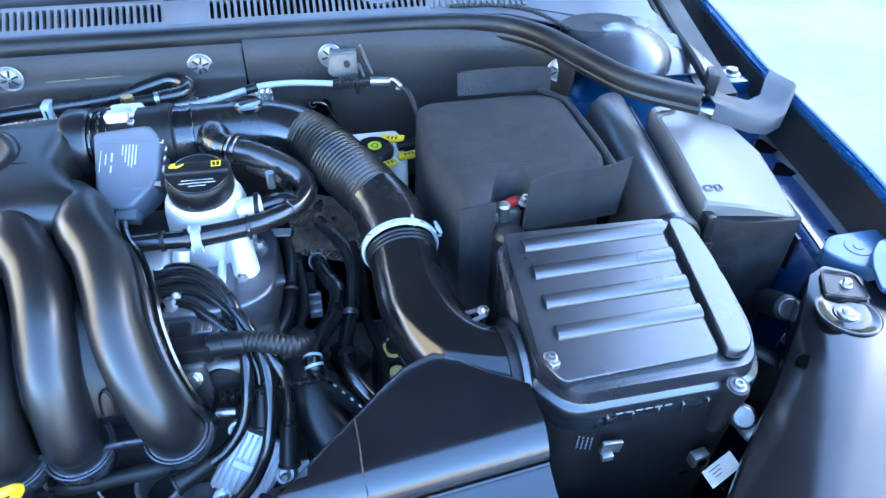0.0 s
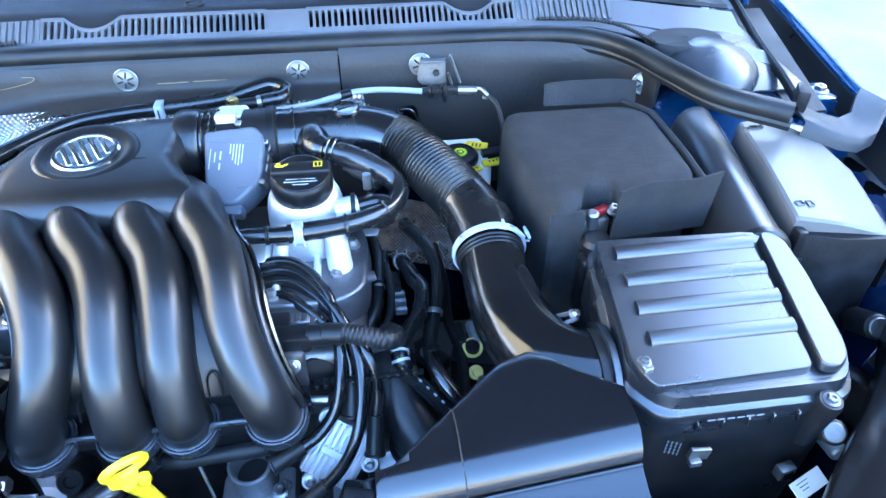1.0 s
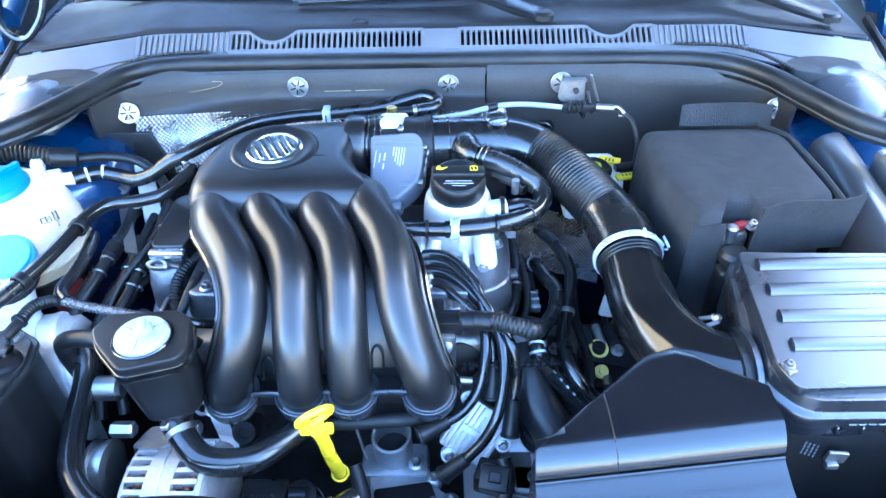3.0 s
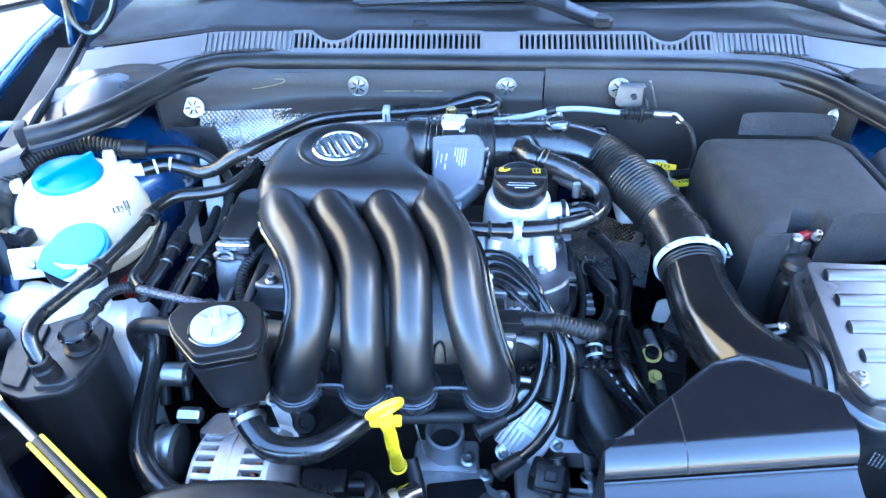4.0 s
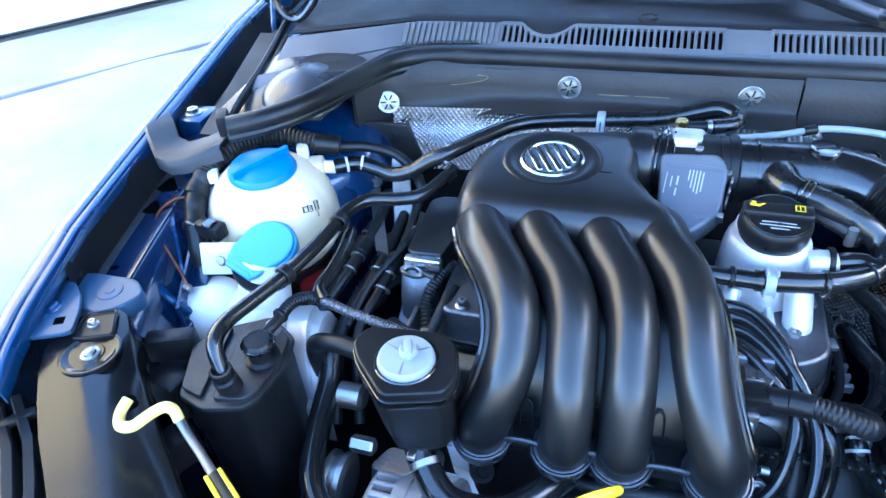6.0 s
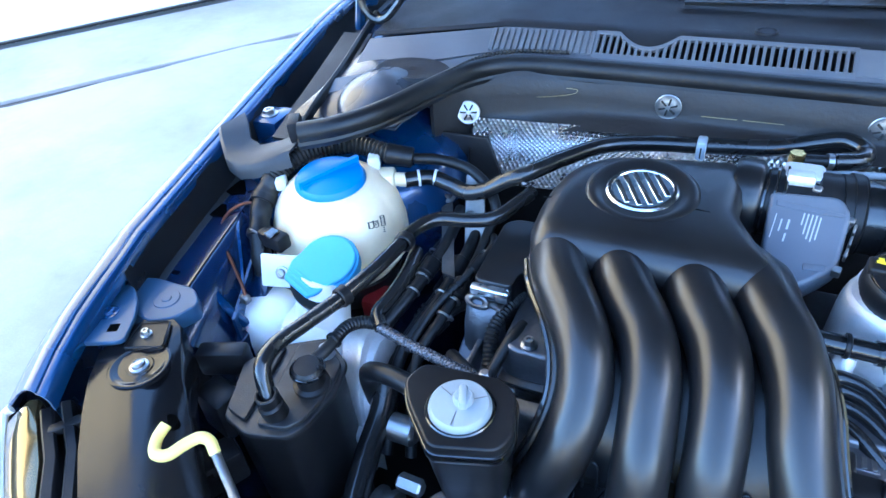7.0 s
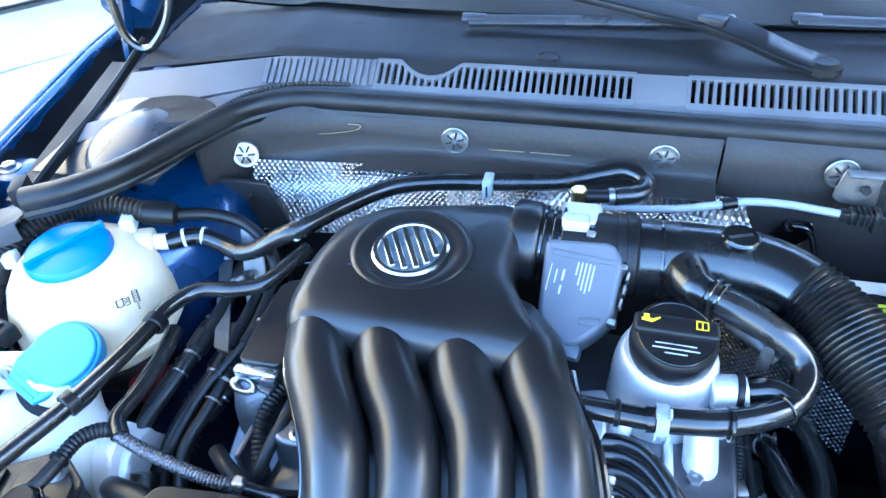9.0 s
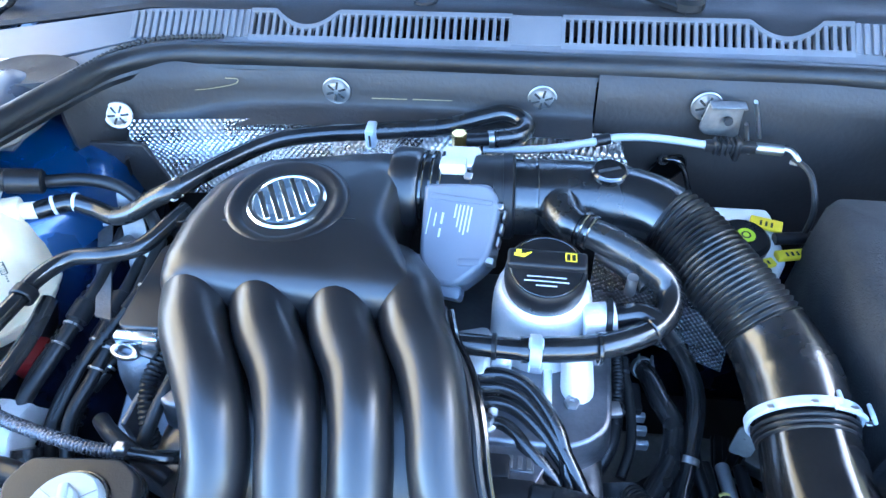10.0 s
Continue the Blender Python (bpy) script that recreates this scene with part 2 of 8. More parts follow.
SATIN = material("satin_black_plastic", (0.0085, 0.0085, 0.0095), 0.34, vary=0.3, grain=900, bump=0.05, blotch=11, shimmer=0.05, spec=0.55, coat=0.12, coat_rough=0.16, dirt=0.03)
BLACK = material("black_plastic", (0.0075, 0.0075, 0.0085), 0.36, vary=0.3, grain=700, bump=0.08, dirt=0.05, spec=0.3)
GLOSS = material("gloss_black_plastic", (0.004, 0.004, 0.0045), 0.16, vary=0.2, grain=300, bump=0.02, blotch=30, dirt=0.03, shimmer=0.06, spec=0.8, coat=0.6, coat_rough=0.05)
RUBBER = material("black_rubber", (0.009, 0.009, 0.0095), 0.42, vary=0.3, grain=500, bump=0.12, dirt=0.08, spec=0.34)
HOSE = material("hose_rubber", (0.008, 0.008, 0.0085), 0.22, vary=0.3, grain=400, bump=0.06, dirt=0.06, spec=0.6, coat=0.3, coat_rough=0.1)
FELT = material("fibre_felt", (0.0115, 0.0115, 0.013), 0.85, vary=0.4, grain=500, bump=0.5, blotch=45, dirt=0.5, dirt_color=(0.033, 0.033, 0.035))
PAD = material("sound_pad", (0.0135, 0.0112, 0.0105), 0.55, vary=0.3, grain=180, bump=0.3, blotch=14, dirt=0.25, dirt_color=(0.022, 0.02, 0.018))
TRIM = material("grey_trim_plastic", (0.105, 0.108, 0.120), 0.42, vary=0.15, grain=800, bump=0.1, dirt=0.12)
DARKTRIM = material("dark_trim_plastic", (0.014, 0.014, 0.016), 0.5, vary=0.3, grain=700, bump=0.2, dirt=0.15, dirt_color=(0.03, 0.03, 0.032), spec=0.22)
HUMP = material("strut_cover_plastic", (0.040, 0.042, 0.050), 0.24, spec=0.7, vary=0.2, grain=700, bump=0.08, blotch=9, dirt=0.12, dirt_color=(0.05, 0.05, 0.05))
LID = material("airbox_plastic", (0.011, 0.012, 0.015), 0.30, vary=0.15, grain=900, bump=0.05, shimmer=0.04, spec=0.9, coat=0.4, coat_rough=0.22)
ALU = material("cast_aluminium", (0.76, 0.76, 0.77), 0.52, 0.7, 0.12, 350, 0.25, 25)
STEEL = material("zinc_steel", (0.40, 0.40, 0.40), 0.38, 1.0, 0.15, 300, 0.05, 60)
DULL = material("dull_steel", (0.24, 0.235, 0.23), 0.5, 1.0, 0.3, 250, 0.2, 40, dirt=0.3, dirt_color=(0.1, 0.08, 0.06))
CASTGREY = material("grey_casting", (0.44, 0.44, 0.45), 0.45, 0.7, 0.22, 300, 0.3, 30, dirt=0.25, dirt_color=(0.08, 0.075, 0.07))
DARKCAST = material("dark_casting", (0.16, 0.16, 0.17), 0.38, 0.8, 0.25, 300, 0.2, 30, dirt=0.3, dirt_color=(0.05, 0.05, 0.05))
SCOOP = material("scoop_plastic", (0.004, 0.004, 0.0055), 0.22, vary=0.25, grain=900, bump=0.03, shimmer=0.05, spec=0.75, coat=0.3, coat_rough=0.15)
DUSTY = material("dusty_black_plastic", (0.006, 0.006, 0.007), 0.5, vary=0.3, grain=500, bump=0.08, blotch=40, dirt=0.3, dirt_color=(0.06, 0.06, 0.065), spec=0.25)
PLUGGREY = material("grey_plug_plastic", (0.29, 0.32, 0.33), 0.45, vary=0.08, grain=200, bump=0.04, dirt=0.1)
CHROME = material("chrome", (0.80, 0.82, 0.84), 0.17, 1.0, 0.03, 200, 0.0, shimmer=0.03)
FOIL = foil_material()
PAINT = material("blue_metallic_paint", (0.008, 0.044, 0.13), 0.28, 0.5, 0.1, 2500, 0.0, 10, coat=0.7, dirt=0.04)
# Darker copy of the body paint; the bay's shade is put into its colour.
PAINT_SHADED = material("shaded_blue_paint", (0.004, 0.015, 0.050), 0.22, 0.2, 0.25, 300, 0.03, 14, coat=0.8, dirt=0.18, dirt_color=(0.05, 0.05, 0.06))
TANK = material("cream_tank_plastic", (0.80, 0.66, 0.44), 0.35, vary=0.1, grain=120, bump=0.02, blotch=9, sub=0.25, dirt=0.28, dirt_color=(0.52, 0.40, 0.26))
WHITE = material("white_plastic", (0.66, 0.66, 0.64), 0.4, vary=0.06, grain=200, bump=0.02, sub=0.1)
MILKY = material("milky_bottle_plastic", (0.86, 0.84, 0.78), 0.38, vary=0.06, grain=120, bump=0.02, blotch=9, sub=0.3)
WASHBLUE = material("pale_blue_cap_plastic", (0.10, 0.33, 0.58), 0.4, vary=0.08, grain=250, bump=0.04)
CAPBLUE = material("blue_cap_plastic", (0.03, 0.19, 0.50), 0.38, vary=0.1, grain=250, bump=0.04)
PALEBLUE = material("pale_blue_clip", (0.34, 0.38, 0.42), 0.45, vary=0.12, grain=200, bump=0.02)
YELLOW = material("yellow_plastic", (0.72, 0.54, 0.01), 0.35, vary=0.1, grain=200, bump=0.03)
SLEEVE = material("pale_yellow_sleeve", (0.80, 0.66, 0.18), 0.45, vary=0.1, grain=150, bump=0.05, dirt=0.1)
LIME = material("lime_yellow", (0.46, 0.56, 0.02), 0.4, vary=0.05, grain=200, bump=0.0)
RED = material("red_plastic", (0.20, 0.010, 0.012), 0.4, vary=0.1, grain=200, bump=0.03)
PRINT = material("pale_print", (0.42, 0.45, 0.48), 0.5, vary=0.1, bump=0.0)
DARKPRINT = material("dark_print", (0.02, 0.02, 0.02), 0.5, vary=0.1, bump=0.0)
YPRINT = material("yellow_print", (0.75, 0.55, 0.02), 0.5, vary=0.05, bump=0.0)
BRASS = material("brass", (0.72, 0.50, 0.18), 0.3, 1.0, 0.1, 200, 0.0)
COPPER = material("copper_winding", (0.17, 0.07, 0.04), 0.45, 1.0, 0.25, 500, 0.3)
CREASE = material("crease_thread", (0.20, 0.16, 0.08), 0.6, vary=0.3, grain=300, bump=0.0)
CONCRETE = concrete_material()
JOINT = material("joint_filler", (0.045, 0.042, 0.04), 0.95, vary=0.4, grain=120, bump=0.6, blotch=6)
STUCCO = material("house_stucco", (0.52, 0.40, 0.22), 0.9, vary=0.08, grain=80, bump=0.4, blotch=1.2)
DOORWHITE = material("garage_door_paint", (0.80, 0.80, 0.78), 0.45, vary=0.03, grain=60, bump=0.03, blotch=1.5)
GLASS = glass_material("windshield_glass")
DASH = material("dark_cabin", (0.015, 0.015, 0.016), 0.7)
# Flat black that stands in for the shade inside holes, slots and gaps.
VOID = material("dark_void", (0.002, 0.002, 0.002), 0.95, bump=0.0, spec=0.0)


# ---- the setting: driveway, house, street ----
HOUSE_AT, ALONG, OUT = Vector((-3.76, 1.90, 0)), Vector((0.654, 0.756, 0)).normalized(), Vector((0.756, -0.654, 0)).normalized()
HOUSE = Matrix.Translation(HOUSE_AT) @ Matrix(((ALONG.x, OUT.x, 0, 0), (ALONG.y, OUT.y, 0, 0), (0, 0, 1, 0), (0, 0, 0, 1)))

bm = bmesh.new()
bmesh.ops.create_grid(bm, x_segments=2, y_segments=2, size=300, matrix=Matrix.Translation((0, 0, -0.012)))
lone("ground", bm, JOINT, "dark earth and joint filler under the concrete slabs", "ground", kind="structure")


def ragged_slab(s0, s1, d0, d1, seed, rough=0.012):
    """A slab in the house's frame, its edge nearest the house uneven."""
    rnd = random.Random(seed)
    n = 90
    near = [(s0 + (s1 - s0) * i / n, d0 + rnd.uniform(-1, 1) * rough + 0.012 * math.sin(i * 0.7) + (0.03 if rnd.random() < 0.06 else 0)) for i in range(n + 1)]
    return prism(near + [(s1, d1), (s0, d1)], -0.12, 0.0, 0.0, 1, HOUSE)


lone("driveway", ragged_slab(-9, 12, 0.910, 14, 3, 0.020), CONCRETE, "pale worn concrete driveway slab with fine stains", "driveway", kind="structure")
lone("apron", prism([(-9, 0.02), (12, 0.02), (12, 0.885), (-9, 0.885)], -0.12, 0.006, 0.004, 1, HOUSE), CONCRETE, "pale concrete apron before the garage door", "pavement", kind="structure")
# two storeys end beside the door's middle; the garage goes on with a low flat roof
UPPER = 0.22
part("house_wall", box(-8, -3.4, -0.25, 0.0, 0, 6.6, 0.01, 1, HOUSE), STUCCO, None, "tan stucco wall of the house", category="wall", kind="structure")
part("house_wall", box(1.75, 1.95, -6.0, 0.0, 0, 2.6, 0.01, 1, HOUSE), STUCCO, None, "tan stucco side wall of the garage", category="wall", kind="structure")
part("house_wall", box(-3.4, UPPER, -0.25, 0.0, 2.25, 6.6, 0.01, 1, HOUSE), STUCCO, None, "tan stucco wall above the garage door", category="wall", kind="structure")
part("house_wall", box(UPPER, 1.75, -0.25, 0.0, 2.25, 2.6, 0.01, 1, HOUSE), STUCCO, None, "tan stucco lintel of the garage", category="wall", kind="structure")
part("house_wall", box(UPPER - 0.2, UPPER, -6.0, -0.25, 2.6, 6.6, 0.01, 1, HOUSE), STUCCO, None, "tan stucco side wall of the upper storey", category="wall", kind="structure")
part("house_roof", box(-8.3, UPPER + 0.1, -6.2, 0.35, 6.6, 6.8, 0.02, 1, HOUSE), JOINT, None, "flat dark roof edge of the house", category="roof", kind="structure")
part("house_roof", box(UPPER, 2.1, -6.2, 0.15, 2.6, 2.75, 0.02, 1, HOUSE), JOINT, None, "low flat dark roof of the garage", category="roof", kind="structure")
door = thing("garage_door", HOUSE @ Vector((0, -0.06, 0)), "white sectional garage door, closed, with a dark rubber sill", "garage door", kind="structure")
for i in range(4):
    part("panel", box(-3.38, 1.73, -0.10, -0.05, 0.028 + 0.555 * i, 0.028 + 0.55 * (i + 1), 0.006, 2, HOUSE), DOORWHITE, door)
part("sill_seal", box(-3.38, 1.73, -0.095, -0.055, 0.006, 0.020, 0.004, 2, HOUSE), RUBBER, door, "black rubber bottom seal")
# Tall box out of view, added to block the low sun.
next_m = Matrix.Translation((9.575, 4.0, 0)) @ Matrix.Rotation(math.atan2(0.259, 0.966), 4, "Z")
lone("sun_block_house", box(0, 6, -12, 9, -0.01, 7.0, 0.05, 1, next_m), STUCCO, "tall tan box out of view, added to block the sun", "house")
# Row of unseen tan boxes, added to give warm reflections from the front.
for i in range(6):
    x0 = -24 + 9 * i
    lone("reflection_house", box(x0, x0 + 7.4, -24, -22, -0.01, 4.2 + 0.5 * (i % 3), 0.05, 1), STUCCO, "plain tan house out of view, added to fill reflections", "house", "houses across the street")

# ---- car body ----
car = thing("car_body", (0, 0, 0), "dark metallic blue car body round an open engine bay", "car")
# the crest of a fender: y, distance from the middle, height
CREST = {
    -1: [(-0.70, 0.550, 0.735), (-0.62, 0.600, 0.770), (-0.57, 0.628, 0.790), (-0.547, 0.634, 0.800), (-0.521, 0.645, 0.805), (-0.493, 0.653, 0.812), (-0.46, 0.662, 0.817), (-0.423, 0.669, 0.822), (-0.384, 0.682, 0.826), (-0.265, 0.708, 0.830), (-0.10, 0.738, 0.840), (-0.037, 0.748, 0.845), (0.14, 0.772, 0.860), (0.6, 0.81, 0.885)],
    1: [(-0.70, 0.570, 0.750), (-0.62, 0.620, 0.785), (-0.563, 0.646, 0.800), (-0.496, 0.668, 0.810), (-0.441, 0.683, 0.815), (-0.357, 0.697, 0.822), (-0.268, 0.704, 0.829), (-0.20, 0.709, 0.834), (-0.12, 0.716, 0.838), (0.058, 0.733, 0.858), (0.175, 0.750, 0.866), (0.6, 0.80, 0.885)],
}


def crest(s, y):
    return lerp_at(CREST[s], y)


def body_side(s):
    lip = 1.0 if s < 0 else 0.5
    rows = []
    for i in range(33):
        y = -0.557 + 1.157 * i / 32
        x, z = crest(s, y)
        prof = [(x + 0.11, 0.30), (x + 0.135, 0.55), (x + 0.12, z - 0.13), (x + 0.070, z - 0.06), (x + 0.026, z - 0.020), (x + 0.008, z - 0.005), (x, z), (x - 0.006 * lip, z + 0.001), (x - 0.0095 * lip, z + 0.0002), (x - 0.0105 * lip, z - 0.0016), (x - 0.012 * lip, z - 0.0016), (x - 0.017 * lip, z - 0.0010), (x - 0.0205 * lip, z - 0.0022), (x - 0.0225 * lip, z - 0.0050), (x - 0.023 * lip, z - 0.016)]
        rows.append([(s * px, y, pz) for px, pz in prof])
    part("fender", sheet(rows, 0.002 * s), PAINT, car, "glossy blue fender with a folded upper lip")
    # flat gutter and inner rail, with its step down to the bay
    rows = []
    for i in range(21):
        y = -0.44 + 1.0 * i / 20
        x, z = crest(s, y)
        rows.append([(s * px, y, pz) for px, pz in ((x - 0.010, z - 0.048), (x - 0.03, z - 0.055), (x - 0.060, z - 0.05), (x - 0.070, z - 0.050), (x - 0.084, z - 0.060), (x - 0.098, z - 0.085), (x - 0.108, z - 0.13), (x - 0.115, z - 0.26))])
    part("gutter_floor", sheet([[(px + (0.014 if i_ == 0 else 0) * -s, py, pz + 0.0016) for i_, (px, py, pz) in enumerate(row[:4])] for row in rows], 0.001), PAINT_SHADED, car, "blue gutter floor, its shade put into a darker colour")
    part("inner_rail", sheet(rows, 0.002), PAINT_SHADED, car, "blue inner fender rail with a drain gutter")
    # Black sheet down the gutter wall: the deep gutter's shade put into colour.
    rows = []
    for i in range(21):
        y = -0.425 + 0.98 * i / 20
        x, z = crest(s, y)
        rows.append([(s * px, y, pz) for px, pz in ((x - 0.0226 * lip - 0.0004, z - 0.007), (x - 0.0235 * lip - 0.001, z - 0.03), (x - 0.027, z - 0.050), (x - 0.036, z - 0.0525))])
    part("gutter_shade", sheet(rows, 0.0015), BLACK, car, "black sheet for the shade on the deep gutter's wall")
    for y, h in ((-0.222, 0.030), (-0.268, 0.026), (-0.375, 0.006), (-0.425, 0.010)):
        x, z = crest(s, y)
        part("rail_slot", block((s * (x - 0.044), y, z - 0.0512), (h + 0.004 if h < 0.02 else 0.036, h, 0.004), 0.0015, 2, ry=s * 4), VOID, car, "dark square slot")
    # strut tower
    top = [(0.0, 0.852), (0.05, 0.850), (0.08, 0.840), (0.10, 0.830), (0.125, 0.820), (0.141, 0.811), (0.153, 0.795), (0.161, 0.765), (0.167, 0.70), (0.169, 0.60), (0.17, 0.45)]
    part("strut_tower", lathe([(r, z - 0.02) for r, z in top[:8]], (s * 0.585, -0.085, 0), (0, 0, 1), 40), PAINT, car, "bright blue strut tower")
    # Lower half of the tower in darker blue, standing in for shade.
    part("tower_side", lathe([(r + 0.001, z - 0.02) for r, z in top[7:]], (s * 0.585, -0.085, 0), (0, 0, 1), 40), PAINT_SHADED, car, "side of the strut tower, its shade put into a darker blue")
    # bumper stop tab on the rail
    x, z = crest(s, -0.113)
    tab = part("fender_tab", box(s * (x - 0.045) - 0.02, s * (x - 0.045) + 0.02, -0.135, -0.085, z - 0.05, z - 0.014, 0.006, 2), PAINT, car, "blue bolt tab")
    part("tab_bolt", hexhead((s * (x - 0.042), -0.113, z - 0.014), (0, 0, 1), 0.008, 0.006), STEEL, tab)


for s in (-1, 1):
    body_side(s)

# bay tub: dark floor and inner walls, bulkhead
part("bay_floor", box(-0.66, 0.66, -0.72, 0.02, 0.30, 0.315, 0, 1), DASH, car, "dark undertray")
part("front_wall", box(-0.62, 0.62, -0.74, -0.72, 0.30, 0.70, 0.004, 1), DASH, car, "dark radiator support")
for s in (-1, 1):
    part("bay_wall", box(s * 0.60 - 0.006, s * 0.60 + 0.006, -0.72, 0.02, 0.31, 0.66, 0.002, 1), PAINT_SHADED, car, "inner wing, its shade put into a darker blue")
part("bulkhead", box(-0.62, 0.62, 0.022, 0.034, 0.31, 0.86, 0.002, 1), PAINT_SHADED, car, "blue sheet bulkhead")
part("cowl_trough", box(-0.62, 0.62, 0.034, 0.20, 0.80, 0.812, 0.002, 1), PAINT_SHADED, car, "blue water trough under the grille")

for sx in (-0.76, 0.76):
    for y in (-0.085, 2.2):
        wheel = part("wheel", lathe([(0.20, -0.09), (0.29, -0.095), (0.308, -0.075), (0.311, 0.0), (0.308, 0.075), (0.29, 0.095), (0.20, 0.09)], (sx, y, 0.311), (1, 0, 0), 40), RUBBER, car, "black tyre")
        part("rim", lathe([(0.205, -0.07), (0.205, 0.07), (0.19, 0.075), (0.06, 0.06), (0.0, 0.06)], (sx, y, 0.311), (1 if sx > 0 else -1, 0, 0), 32), ALU, wheel)

# windshield, cabin, pillars and open hood
part("windshield", sheet([[(x * (1 - 0.12 * k), 0.15 + 0.75 * k - 0.05 * (1 - (x / 0.66) ** 2) * 1 + 0.05, 0.915 + 0.48 * k) for x in (-0.66, -0.5, -0.3, -0.1, 0.1, 0.3, 0.5, 0.66)] for k in (0, 0.25, 0.5, 0.75, 1)], 0.005), GLASS, car, "dark windshield glass")
part("glass_border", sheet([[(x * (1 - 0.12 * k), 0.146 + 0.75 * k - 0.05 * (1 - (x / 0.66) ** 2) + 0.05, 0.9235 + 0.48 * k) for x in (-0.655, -0.5, -0.3, -0.1, 0.1, 0.3, 0.5, 0.655)] for k in (0, 0.05, 0.10, 0.16)], 0.001), DASH, car, "dark ceramic border of the windshield")
part("dashboard", box(-0.66, 0.66, 0.30, 0.62, 0.80, 0.90, 0.03, 3), DASH, car, "dark dashboard top")
part("cabin", box(-0.70, 0.70, 0.62, 2.4, 0.30, 0.9, 0.05, 2), DASH, car, "dark cabin")
for s in (-1, 1):
    part("pillar", tube([(s * 0.70, 0.16, 0.90), (s * 0.66, 0.5, 1.13), (s * 0.61, 0.92, 1.41)], 0.035, 10), PAINT, car, "blue windshield pillar")
for s in (-1, 1):
    part("side_panel", box(s * 0.83 - 0.03, s * 0.83 + 0.03, 0.60, 3.1, 0.30, 0.90, 0.03, 3), PAINT, car, "blue door side")
    part("side_glass", box(s * 0.70 - 0.004, s * 0.70 + 0.004, 0.95, 2.7, 0.90, 1.39, 0.002, 1), DASH, car, "dark side windows")
part("rear_body", box(-0.80, 0.80, 2.4, 3.1, 0.30, 0.92, 0.06, 3), PAINT, car, "blue rear body")
part("roof", box(-0.6, 0.6, 0.9, 2.4, 1.39, 1.43, 0.02, 2), PAINT, car, "blue roof")
hood = thing("hood", (0, 0.14, 1.06), "dark blue hood standing open over the windshield", "car hood")
HOODROWS = [[(x, 0.17 - 0.78 * k, 1.04 + 0.78 * k + 0.03 * math.sin(math.pi * k) + 0.02 * (1 - (x / 0.7) ** 2)) for x in (-0.70, -0.45, -0.2, 0, 0.2, 0.45, 0.70)] for k in (0, 0.2, 0.4, 0.6, 0.8, 1)]
part("hood_skin", sheet(HOODROWS, 0.004), PAINT, hood, "blue painted hood skin")
part("hood_liner", sheet([[(x * 0.9, y - 0.02, z) for x, y, z in row] for row in HOODROWS], 0.006), FELT, hood, "black felt hood liner")
for s in (-1, 1):
    part("hinge_arm", tube([(s * 0.675, 0.11, 0.86), (s * 0.672, 0.13, 0.93), (s * 0.66, 0.16, 1.07)], 0.012, 8, 4, 0.5), PAINT, hood, "blue hood hinge arm")

# headlamp carriers at the front corners
# Dusty body paint; the sky's reflection is put into its paler colour.
PLATEPAINT = material("dusty_skylit_blue_paint", (0.022, 0.060, 0.125), 0.42, 0.3, 0.15, 900, 0.02, 12, coat=0.2, dirt=0.2, dirt_color=(0.12, 0.16, 0.22))
# The golden reflection of the surroundings is put into the lens colour.
LENS = material("gold_reflection_lens", (0.20, 0.155, 0.07), 0.14, 0.8, 0.1, 300, 0.02, 20, coat=1.0)
CARRIER = material("carrier_plastic", (0.006, 0.006, 0.007), 0.18, vary=0.2, grain=600, bump=0.02, blotch=7, spec=0.38, dirt=0.04)


